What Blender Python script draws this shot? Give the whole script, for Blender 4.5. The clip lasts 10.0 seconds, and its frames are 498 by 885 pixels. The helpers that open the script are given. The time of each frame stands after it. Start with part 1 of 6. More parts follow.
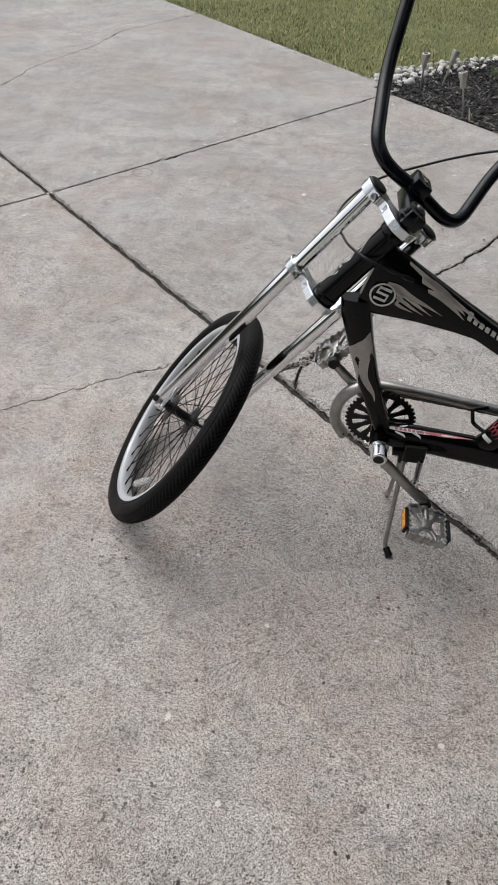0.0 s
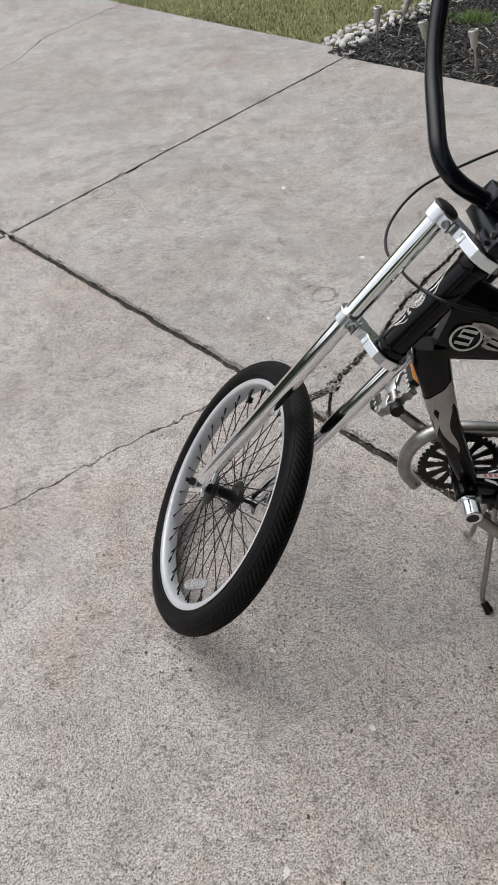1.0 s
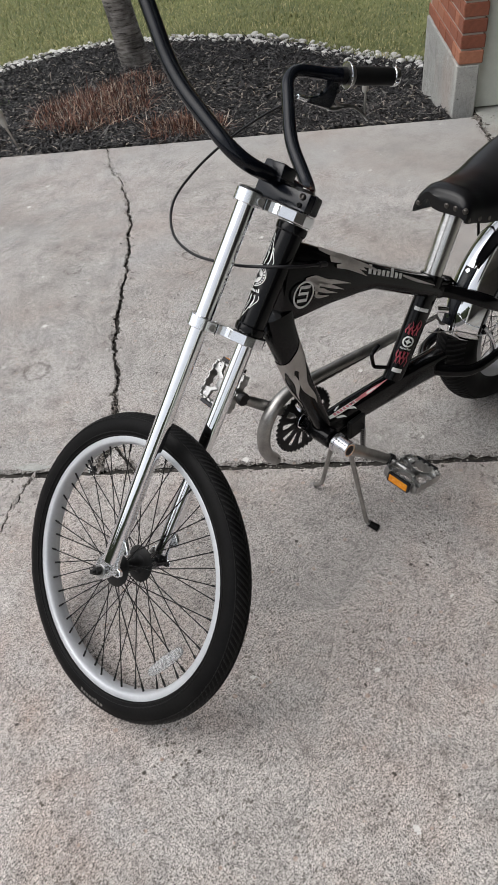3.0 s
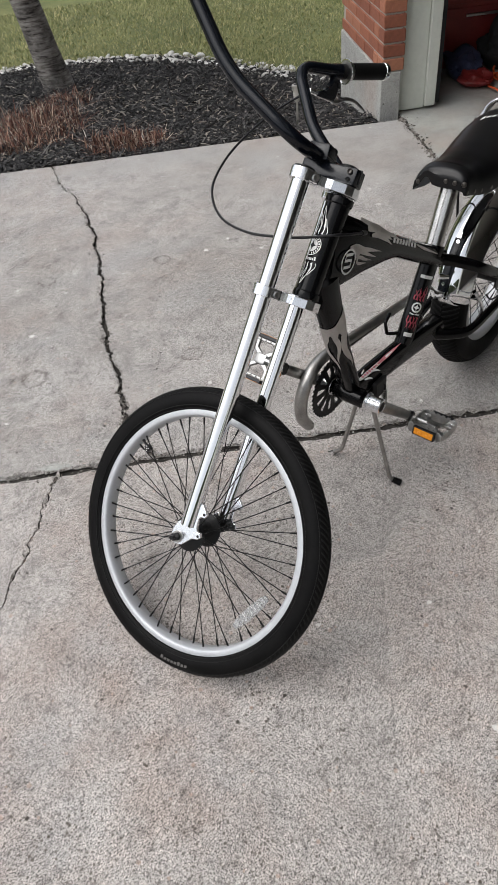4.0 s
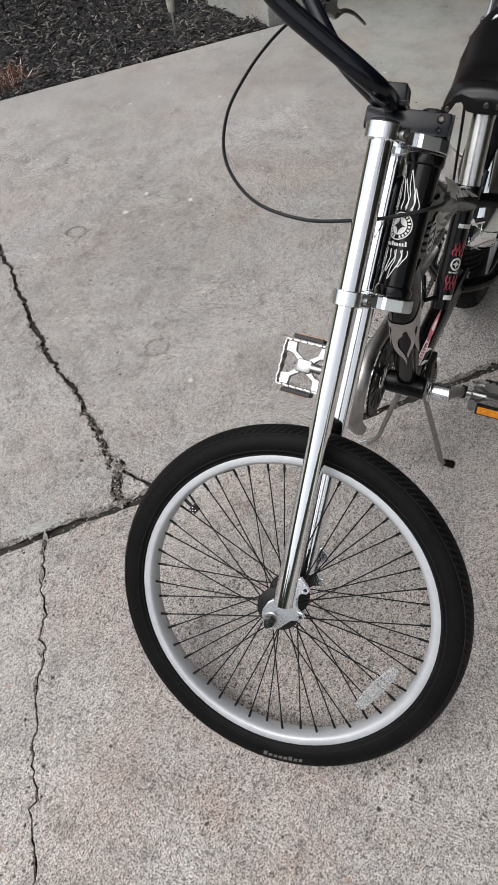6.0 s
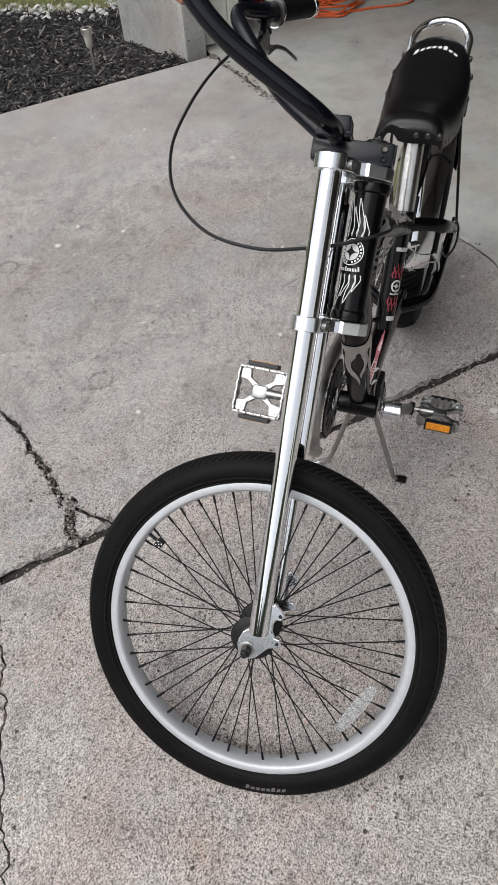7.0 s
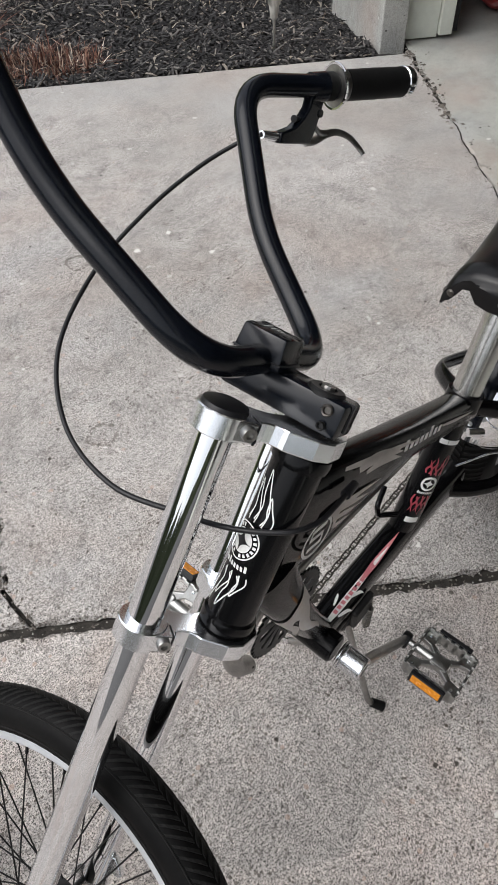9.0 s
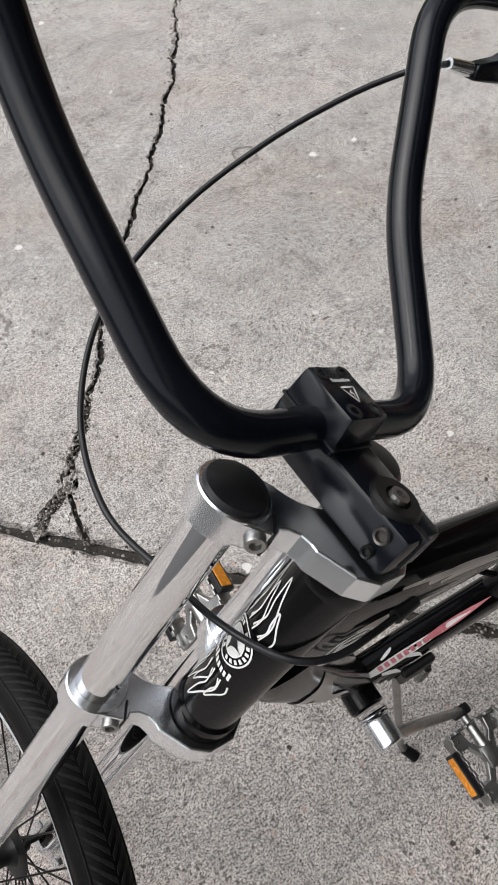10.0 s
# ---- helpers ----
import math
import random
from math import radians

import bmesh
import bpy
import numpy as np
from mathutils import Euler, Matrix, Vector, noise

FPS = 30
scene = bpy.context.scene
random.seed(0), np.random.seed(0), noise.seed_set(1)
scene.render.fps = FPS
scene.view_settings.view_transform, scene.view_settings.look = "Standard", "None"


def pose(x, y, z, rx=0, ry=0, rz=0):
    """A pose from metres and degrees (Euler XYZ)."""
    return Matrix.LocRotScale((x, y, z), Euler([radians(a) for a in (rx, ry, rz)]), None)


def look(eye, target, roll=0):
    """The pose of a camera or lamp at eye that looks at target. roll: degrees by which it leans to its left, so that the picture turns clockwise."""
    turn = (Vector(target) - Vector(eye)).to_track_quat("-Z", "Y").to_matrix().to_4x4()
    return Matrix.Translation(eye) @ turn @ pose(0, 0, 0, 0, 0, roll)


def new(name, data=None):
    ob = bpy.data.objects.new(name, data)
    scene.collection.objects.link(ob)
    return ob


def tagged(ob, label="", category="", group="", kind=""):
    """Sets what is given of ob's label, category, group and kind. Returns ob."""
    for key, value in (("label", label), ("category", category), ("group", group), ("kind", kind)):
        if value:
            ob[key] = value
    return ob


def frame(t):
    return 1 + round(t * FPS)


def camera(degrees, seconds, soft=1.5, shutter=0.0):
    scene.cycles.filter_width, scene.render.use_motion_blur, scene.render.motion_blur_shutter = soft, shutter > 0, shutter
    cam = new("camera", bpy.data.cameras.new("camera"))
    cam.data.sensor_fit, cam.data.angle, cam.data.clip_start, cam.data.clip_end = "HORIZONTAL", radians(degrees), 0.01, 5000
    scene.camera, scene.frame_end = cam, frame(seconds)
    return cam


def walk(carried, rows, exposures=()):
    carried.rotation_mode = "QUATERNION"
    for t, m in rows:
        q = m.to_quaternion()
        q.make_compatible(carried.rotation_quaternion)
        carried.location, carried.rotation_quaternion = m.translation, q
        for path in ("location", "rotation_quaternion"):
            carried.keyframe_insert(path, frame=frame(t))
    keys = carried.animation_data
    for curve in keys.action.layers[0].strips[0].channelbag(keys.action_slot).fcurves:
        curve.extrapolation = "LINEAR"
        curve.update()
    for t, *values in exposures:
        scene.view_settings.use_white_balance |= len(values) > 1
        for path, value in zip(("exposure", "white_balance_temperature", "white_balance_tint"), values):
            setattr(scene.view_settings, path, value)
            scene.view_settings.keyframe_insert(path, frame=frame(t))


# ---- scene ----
import mathutils

cam = camera(41.1, 10.0, 1.0)
PATH = [
    (0, (-0.038, -0.958, 1.377), (-0.159, 0.468, -0.021), 1.0),
    (0.5, (-0.136, -0.838, 1.362), (-0.258, 0.564, -0.059), -2.9),
    (0.9, (-0.174, -0.674, 1.359), (-0.318, 0.704, -0.083), -8.4),
    (1, (-0.182, -0.64, 1.358), (-0.277, 0.74, -0.087), -8.5),
    (1.5, (-0.243, -0.511, 1.333), (0.082, 0.813, -0.13), -5.1),
    (2, (-0.389, -0.422, 1.331), (0.25, 0.821, -0.101), -5.1),
    (2.5, (-0.485, -0.472, 1.333), (0.317, 0.688, -0.086), -3.9),
    (2.7, (-0.537, -0.519, 1.33), (0.292, 0.629, -0.082), -5.7),
    (3.8, (-0.835, -0.481, 1.347), (0.248, 0.49, -0.025), -9.3),
    (4, (-0.903, -0.416, 1.353), (0.177, 0.539, -0.033), -7.3),
    (4.5, (-0.929, -0.312, 1.35), (0.139, 0.62, -0.062), -6.1),
    (5, (-0.814, -0.152, 1.322), (0.118, 0.792, -0.175), -12.5),
    (5.3, (-0.765, -0.106, 1.306), (0.181, 0.808, -0.199), -12.2),
    (5.5, (-0.754, -0.047, 1.315), (0.221, 0.772, -0.227), -10.6),
    (5.7, (-0.747, 0.002, 1.306), (0.274, 0.721, -0.256), -10.0),
    (6.8, (-0.772, 0.104, 1.314), (0.429, 0.549, -0.222), -6.8),
    (7, (-0.761, 0.1, 1.312), (0.446, 0.533, -0.223), -5.9),
    (7.5, (-0.667, 0.024, 1.307), (0.538, 0.551, -0.199), -7.5),
    (8, (-0.494, -0.089, 1.315), (0.617, 0.672, -0.164), -7.85),
    (8.5, (-0.374, -0.09, 1.3), (0.63, 0.69, -0.244), -6.7),
    (9, (-0.167, 0.016, 1.266), (0.778, 0.789, -0.318), -3.8),
    (9.5, (-0.073, 0.09, 1.229), (0.743, 0.793, -0.456), 0.2),
    (10, (0.021, 0.099, 1.194), (0.49, 0.99, -0.534), -7.2),
]
walk(cam, [(t, look(eye, target, roll)) for t, eye, target, roll in PATH], [(0, 0.22), (1.5, 0.28), (2.5, 0.27), (4, 0.28), (4.5, 0.29), (5.5, 0.22), (7, 0.24), (7.5, 0.27), (8, 0.32), (8.5, 0.44), (9, 0.45), (9.5, 0.39), (10, 0.47)])

# ---- daylight: a bright overcast sky ----
SKY_STRENGTH, SUN_STRENGTH, SUN_ELEV, SUN_TURN = 0.15, 1.3, 58.0, 310.0
world = bpy.data.worlds.new("overcast_sky")
scene.world = world
world.use_nodes = True
wn, wl = world.node_tree.nodes, world.node_tree.links
sky = wn.new("ShaderNodeTexSky")
sky.sky_type, sky.sun_disc = "NISHITA", False
sky.sun_elevation, sky.sun_rotation = radians(SUN_ELEV), radians(SUN_TURN)
sky.air_density, sky.dust_density = 1.0, 3.0
grey = wn.new("ShaderNodeHueSaturation")
grey.inputs["Saturation"].default_value = 0.24
wl.new(sky.outputs[0], grey.inputs["Color"])
wl.new(grey.outputs[0], wn["Background"].inputs[0])
wn["Background"].inputs[1].default_value = SKY_STRENGTH
sun = new("sun", bpy.data.lights.new("sun", "SUN"))
sun.data.energy, sun.data.angle, sun.data.color = SUN_STRENGTH, radians(65), (1.0, 0.985, 0.985)
sun_dir = Vector((math.sin(radians(SUN_TURN)) * math.cos(radians(SUN_ELEV)), math.cos(radians(SUN_TURN)) * math.cos(radians(SUN_ELEV)), math.sin(radians(SUN_ELEV))))
sun.matrix_world = look(sun_dir * 20, (0, 0, 0))
scene.view_settings.exposure = 0.62


# ---- materials ----
def shader(name):
    m = bpy.data.materials.new(name)
    m.use_nodes = True
    nt = m.node_tree
    return m, nt, nt.nodes["Principled BSDF"]


def noise_tex(nt, scale, detail=4.0, rough=0.6, space="Object"):
    tc = nt.nodes.new("ShaderNodeTexCoord")
    n = nt.nodes.new("ShaderNodeTexNoise")
    n.inputs["Scale"].default_value, n.inputs["Detail"].default_value, n.inputs["Roughness"].default_value = scale, detail, rough
    nt.links.new(tc.outputs[space], n.inputs["Vector"])
    return n.outputs["Fac"]


def ramp(nt, fac, stops):
    r = nt.nodes.new("ShaderNodeValToRGB")
    while len(r.color_ramp.elements) < len(stops):
        r.color_ramp.elements.new(0.5)
    for e, (p, c) in zip(r.color_ramp.elements, stops):
        e.position = p
        e.color = (*c, 1) if isinstance(c, tuple) else (c, c, c, 1)
    nt.links.new(fac, r.inputs[0])
    return r.outputs[0]


def mix(nt, fac, a, b, kind="MIX"):
    m = nt.nodes.new("ShaderNodeMix")
    m.data_type, m.blend_type = "RGBA", kind
    for sock, v in ((m.inputs["Factor"], fac), (m.inputs["A"], a), (m.inputs["B"], b)):
        if isinstance(v, (int, float)):
            sock.default_value = v if sock.type == "VALUE" else (v, v, v, 1)
        elif isinstance(v, tuple):
            sock.default_value = (*v, 1)
        else:
            nt.links.new(v, sock)
    return m.outputs["Result"]


def calc(nt, op, a, b=0.0):
    m = nt.nodes.new("ShaderNodeMath")
    m.operation = op
    for sock, v in zip(m.inputs, (a, b)):
        if isinstance(v, (int, float)):
            sock.default_value = v
        else:
            nt.links.new(v, sock)
    return m.outputs[0]


def bump(nt, bsdf, height, strength, distance=0.002):
    b = nt.nodes.new("ShaderNodeBump")
    b.inputs["Strength"].default_value, b.inputs["Distance"].default_value = strength, distance
    nt.links.new(height, b.inputs["Height"])
    nt.links.new(b.outputs[0], bsdf.inputs["Normal"])


def surface(name, dark, light, rough=0.6, metal=0.0, scale=40.0, bump_by=0.1, bump_scale=None, rough_span=0.12, coat=0.0, spec=0.5):
    """A material mottled between two colours, at a coarse and a fine scale, with a fine relief."""
    m, nt, bsdf = shader(name)
    coarse, fine = noise_tex(nt, scale), noise_tex(nt, scale * 9, 3)
    both = calc(nt, "ADD", calc(nt, "MULTIPLY", coarse, 0.6), calc(nt, "MULTIPLY", fine, 0.4))
    nt.links.new(ramp(nt, both, [(0.3, dark), (0.7, light)]), bsdf.inputs["Base Color"])
    span = calc(nt, "ADD", calc(nt, "MULTIPLY", coarse, rough_span * 2), rough - rough_span)
    nt.links.new(span, bsdf.inputs["Roughness"])
    bsdf.inputs["Metallic"].default_value = metal
    bsdf.inputs["Coat Weight"].default_value = coat
    bsdf.inputs["Specular IOR Level"].default_value = spec
    bsdf.inputs["Coat Roughness"].default_value = 0.06
    if bump_by:
        bump(nt, bsdf, noise_tex(nt, bump_scale or scale * 6, 3), bump_by, 0.001)
    return m


def varied(name, stops, rough=0.8, rand="island", scale=60.0, bump_by=0.3):
    """A material whose colour differs from piece to piece."""
    m, nt, bsdf = shader(name)
    if rand == "island":
        pick = nt.nodes.new("ShaderNodeNewGeometry").outputs["Random Per Island"]
    else:
        pick = nt.nodes.new("ShaderNodeObjectInfo").outputs["Random"]
    col = ramp(nt, pick, stops)
    n = noise_tex(nt, scale)
    nt.links.new(mix(nt, 0.6, col, ramp(nt, n, [(0.3, 0.55), (0.7, 1.0)]), "MULTIPLY"), bsdf.inputs["Base Color"])
    bsdf.inputs["Roughness"].default_value = rough
    if bump_by:
        bump(nt, bsdf, n, bump_by, 0.003)
    return m


def concrete(name, dark, light, speck=1.0, rings=(), rose=0.5, polish=0.0):
    """Worn broom-finished concrete: sandy speckle, pits, pale aggregate, wide stains, and faint ring marks."""
    m, nt, bsdf = shader(name)
    geo = nt.nodes.new("ShaderNodeNewGeometry").outputs["Position"]

    def nz(scale, detail=3.0, rough=0.6):
        n = nt.nodes.new("ShaderNodeTexNoise")
        n.inputs["Scale"].default_value, n.inputs["Detail"].default_value, n.inputs["Roughness"].default_value = scale, detail, rough
        nt.links.new(geo, n.inputs["Vector"])
        return n.outputs["Fac"]

    def vor(scale, rand=1.0):
        n = nt.nodes.new("ShaderNodeTexVoronoi")
        n.inputs["Scale"].default_value, n.inputs["Randomness"].default_value = scale, rand
        nt.links.new(geo, n.inputs["Vector"])
        return n.outputs["Distance"], n.outputs["Color"]

    base = ramp(nt, nz(1.3, 5.0), [(0.32, dark), (0.68, light)])
    base = mix(nt, 0.8, base, ramp(nt, nz(6.0, 6.0, 0.72), [(0.3, 0.66), (0.52, 0.98), (0.75, 1.14)]), "MULTIPLY")
    rosy = ramp(nt, nz(1.7, 5.0, 0.65), [(0.46, 0.0), (0.64, 1.0)])
    base = mix(nt, calc(nt, "MULTIPLY", rosy, rose), base, (0.385, 0.305, 0.262))
    cool = ramp(nt, nz(1.9, 5.0, 0.65), [(0.50, 0.0), (0.66, 1.0)])
    base = mix(nt, calc(nt, "MULTIPLY", cool, 0.40), base, (0.40, 0.41, 0.415))
    plain = mix(nt, 0.35, base, (0.31, 0.308, 0.290))
    grain = ramp(nt, nz(325.0, 3.0, 0.85), [(0.385, 0.05), (0.44, 0.50), (0.48, 0.97), (0.53, 1.10), (0.60, 1.42)])
    base = mix(nt, min(1.0, 1.0 * speck), base, grain, "MULTIPLY")
    sand = ramp(nt, nz(150.0, 4.0, 0.80), [(0.38, 0.20), (0.445, 0.74), (0.50, 1.0), (0.62, 1.22)])
    base = mix(nt, min(1.0, 0.62 * speck), base, sand, "MULTIPLY")
    worn = ramp(nt, nz(68.0, 5.0, 0.80), [(0.36, 0.32), (0.45, 0.90), (0.60, 1.18)])
    base = mix(nt, min(1.0, 0.50 * speck), base, worn, "MULTIPLY")
    blotch = ramp(nt, nz(17.0, 5.0, 0.72), [(0.33, 0.60), (0.47, 0.97), (0.70, 1.10)])
    base = mix(nt, min(1.0, 0.70 * speck), base, blotch, "MULTIPLY")

    def cells(scale, share, size, high=False):
        """Spots in a share of the cells."""
        d, c = vor(scale)
        sep = nt.nodes.new("ShaderNodeSeparateColor")
        nt.links.new(c, sep.inputs[0])
        chosen = calc(nt, "LESS_THAN", sep.outputs[0], share)
        ragged = calc(nt, "ADD", d, calc(nt, "MULTIPLY", calc(nt, "SUBTRACT", nz(scale * 3.5, 2.0), 0.5), 0.35))
        rad = calc(nt, "MULTIPLY", sep.outputs[1], size)
        return calc(nt, "MULTIPLY", chosen, calc(nt, "LESS_THAN", ragged, rad))

    base = mix(nt, calc(nt, "MULTIPLY", cells(165.0, 0.36, 0.55), calc(nt, "MULTIPLY", ramp(nt, nz(5.0, 4.0, 0.65), [(0.40, 0.25), (0.62, 1.0)]), 0.95 * speck)), base, (0.085, 0.072, 0.06))
    base = mix(nt, calc(nt, "MULTIPLY", cells(160.0, 0.22, 0.45), 0.35 * speck), base, (0.72, 0.69, 0.64))
    base = mix(nt, calc(nt, "MULTIPLY", cells(115.0, 0.20, 0.34), calc(nt, "MULTIPLY", ramp(nt, nz(2.3, 4.0, 0.65), [(0.42, 0.15), (0.62, 1.0)]), 0.85 * speck)), base, (0.11, 0.092, 0.078))
    base = mix(nt, calc(nt, "MULTIPLY", cells(70.0, 0.07, 0.40), 0.5 * speck), base, (0.42, 0.30, 0.24))
    base = mix(nt, calc(nt, "MULTIPLY", cells(58.0, 0.04, 0.28), calc(nt, "MULTIPLY", ramp(nt, nz(1.9, 4.0, 0.7), [(0.40, 0.1), (0.6, 1.0)]), 0.65 * speck)), base, (0.10, 0.085, 0.07))
    pit = cells(40.0, 0.13, 0.19)
    base = mix(nt, calc(nt, "MULTIPLY", pit, 0.92), base, (0.035, 0.029, 0.024))
    base = mix(nt, calc(nt, "MULTIPLY", cells(16.0, 0.10, 0.17), 0.75), base, (0.70, 0.69, 0.66))
    if polish:
        # the troweled strip along the garage and the bed, where the cement skin is still whole
        sep = nt.nodes.new("ShaderNodeSeparateXYZ")
        nt.links.new(geo, sep.inputs[0])
        reach = calc(nt, "ADD", calc(nt, "MULTIPLY", sep.outputs[0], 0.92), calc(nt, "MULTIPLY", sep.outputs[1], 0.18))
        reach = calc(nt, "ADD", reach, calc(nt, "MULTIPLY", calc(nt, "SUBTRACT", nz(2.4, 5.0, 0.7), 0.5), 1.5))
        skin = nt.nodes.new("ShaderNodeMapRange")
        skin.inputs["From Min"].default_value, skin.inputs["From Max"].default_value = 1.58, 2.0
        skin.inputs["To Max"].default_value = polish
        nt.links.new(reach, skin.inputs["Value"])
        fine = ramp(nt, nz(120.0, 4.0, 0.8), [(0.36, 0.80), (0.46, 0.98), (0.65, 1.06)])
        base = mix(nt, skin.outputs["Result"], base, mix(nt, 0.8, plain, fine, "MULTIPLY"))
        base = mix(nt, calc(nt, "MULTIPLY", cells(24.0, 0.10, 0.20), 0.5), base, (0.66, 0.65, 0.62))
    for x, y, r in rings:
        d = nt.nodes.new("ShaderNodeVectorMath")
        d.operation = "DISTANCE"
        d.inputs[1].default_value = (x, y, 0)
        nt.links.new(geo, d.inputs[0])
        wob = calc(nt, "ADD", d.outputs["Value"], calc(nt, "MULTIPLY", calc(nt, "SUBTRACT", nz(34.0), 0.5), 0.035))
        ring = calc(nt, "LESS_THAN", calc(nt, "ABSOLUTE", calc(nt, "SUBTRACT", wob, r)), 0.0055)
        broken = calc(nt, "MULTIPLY", ring, calc(nt, "GREATER_THAN", nz(90.0), 0.46))
        base = mix(nt, calc(nt, "MULTIPLY", broken, 0.62), base, (0.07, 0.06, 0.05))
    nt.links.new(base, bsdf.inputs["Base Color"])
    bsdf.inputs["Roughness"].default_value = 0.88
    bsdf.inputs["Specular IOR Level"].default_value = 0.3
    hgt = calc(nt, "SUBTRACT", calc(nt, "ADD", nz(105.0, 2.0, 0.7), calc(nt, "MULTIPLY", nz(36.0), 0.5)), pit)
    bump(nt, bsdf, hgt, 0.45 * speck, 0.0022)
    return m


RINGS = ((0.405, 0.945, 0.034), (0.852, 1.485, 0.032), (0.485, 1.805, 0.034), (0.021, 1.335, 0.042), (-0.88, 2.33, 0.05))
M_CONCRETE = concrete("concrete_driveway", (0.360, 0.338, 0.318), (0.50, 0.477, 0.455), 1.02, RINGS, 0.35, 0.75)
M_AGGREGATE = concrete("worn_concrete", (0.395, 0.365, 0.342), (0.555, 0.522, 0.493), 1.05, RINGS, 0.75)
M_APRON = concrete("concrete_apron", (0.34, 0.344, 0.316), (0.46, 0.463, 0.43), 0.16)
M_FOUND = concrete("concrete_foundation", (0.36, 0.36, 0.34), (0.48, 0.48, 0.45), 0.4)
M_JOINT = surface("joint_dirt", (0.006, 0.0055, 0.005), (0.060, 0.053, 0.045), 0.95, 0, 45, 0.8)
M_BLACK = surface("black_gloss_paint", (0.002, 0.002, 0.0024), (0.004, 0.004, 0.0045), 0.16, 0, 6, 0.01, None, 0.05, 0.0, 0.23)
M_SATIN = surface("black_satin_paint", (0.0022, 0.0030, 0.0052), (0.005, 0.0068, 0.011), 0.21, 0.0, 25, 0.02, None, 0.04, 0.0, 0.32)
M_RUBBER = surface("tyre_rubber", (0.002, 0.002, 0.0022), (0.007, 0.0068, 0.0066), 0.50, 0, 18, 0.2, None, 0.12, 0.0, 0.085)
M_TREAD = surface("worn_tread_rubber", (0.005, 0.005, 0.005), (0.015, 0.0145, 0.014), 0.65, 0, 18, 0.2, None, 0.1, 0.0, 0.15)
M_GRIP = surface("grip_rubber", (0.003, 0.003, 0.003), (0.008, 0.008, 0.008), 0.55, 0, 40, 0.1, None, 0.1, 0.0, 0.2)
M_LEATHER = surface("black_vinyl", (0.003, 0.003, 0.0034), (0.007, 0.007, 0.008), 0.30, 0, 14, 0.10, 300, 0.05, 0.0, 0.34)
M_CHROME = surface("chrome", (0.82, 0.83, 0.85), (0.90, 0.91, 0.93), 0.05, 1.0, 9, 0.01, 30, 0.025)
M_ALLOY = surface("brushed_alloy", (0.84, 0.86, 0.89), (0.91, 0.93, 0.96), 0.23, 1.0, 30, 0.01, None, 0.03)
M_RIM = surface("anodised_rim", (0.45, 0.465, 0.485), (0.55, 0.565, 0.585), 0.45, 0.35, 20, 0.02)
M_SPOKE = surface("black_spoke_steel", (0.003, 0.003, 0.003), (0.007, 0.007, 0.007), 0.45, 0.0, 40, 0.0, None, 0.1, 0.0, 0.2)
M_STEEL = surface("dull_steel", (0.25, 0.245, 0.235), (0.48, 0.47, 0.45), 0.38, 1.0, 35, 0.08)
M_DARKSTEEL = surface("dark_steel", (0.008, 0.008, 0.008), (0.022, 0.022, 0.022), 0.42, 0.3, 40, 0.05, None, 0.1, 0.0, 0.3)
M_POST = surface("scratched_alloy", (0.46, 0.45, 0.43), (0.70, 0.69, 0.67), 0.24, 1.0, 22, 0.05, 90, 0.08)
M_CHAIN = surface("oily_chain_steel", (0.05, 0.045, 0.04), (0.16, 0.15, 0.14), 0.4, 0.8, 60, 0.05)
# dark grey for unseen ground, chosen to put dark stripes in the chrome
M_UNSEEN_GROUND = surface("asphalt", (0.035, 0.034, 0.033), (0.075, 0.073, 0.07), 0.9, 0, 3, 0.5, 90)
M_PEDAL = surface("dull_cast_alloy", (0.30, 0.30, 0.29), (0.50, 0.50, 0.49), 0.36, 1.0, 40, 0.08)
M_SILVERPAINT = surface("silver_flame_vinyl", (0.36, 0.33, 0.31), (0.55, 0.52, 0.49), 0.35, 0.3, 30, 0.0)
M_WHITE = surface("white_decal", (0.62, 0.62, 0.60), (0.82, 0.82, 0.80), 0.45, 0, 50, 0.0)
M_RED = surface("red_decal", (0.20, 0.02, 0.03), (0.42, 0.05, 0.08), 0.4, 0, 60, 0.0)
M_PINK = surface("faded_red_decal", (0.35, 0.08, 0.10), (0.65, 0.25, 0.28), 0.4, 0, 90, 0.0)
M_GREYPRINT = surface("grey_print", (0.07, 0.065, 0.062), (0.15, 0.14, 0.135), 0.6, 0, 60, 0.0)
M_AMBER = surface("amber_reflector", (0.62, 0.20, 0.01), (0.90, 0.36, 0.03), 0.25, 0, 200, 0.3, 250)
M_CLEAR, _nt, _b = shader("clear_reflector")
_b.inputs["Base Color"].default_value = (0.85, 0.86, 0.86, 1)
_b.inputs["Roughness"].default_value = 0.2
_b.inputs["Transmission Weight"].default_value = 0.78
bump(_nt, _b, noise_tex(_nt, 220, 1), 0.5, 0.002)
M_TRIM = surface("pale_trim_paint", (0.55, 0.57, 0.51), (0.66, 0.68, 0.61), 0.5, 0, 5, 0.08, 40)
M_BRICK = varied("red_brick", [(0.0, (0.25, 0.085, 0.05)), (0.5, (0.35, 0.125, 0.07)), (1.0, (0.43, 0.185, 0.11))], 0.9, "object", 70, 0.6)
M_MORTAR = surface("mortar", (0.34, 0.30, 0.26), (0.48, 0.44, 0.39), 0.95, 0, 40, 0.6)
M_STONE = varied("river_stone", [(0.0, (0.30, 0.29, 0.27)), (0.3, (0.50, 0.49, 0.46)), (0.65, (0.66, 0.65, 0.62)), (1.0, (0.78, 0.77, 0.74))], 0.75, "object", 25, 0.25)
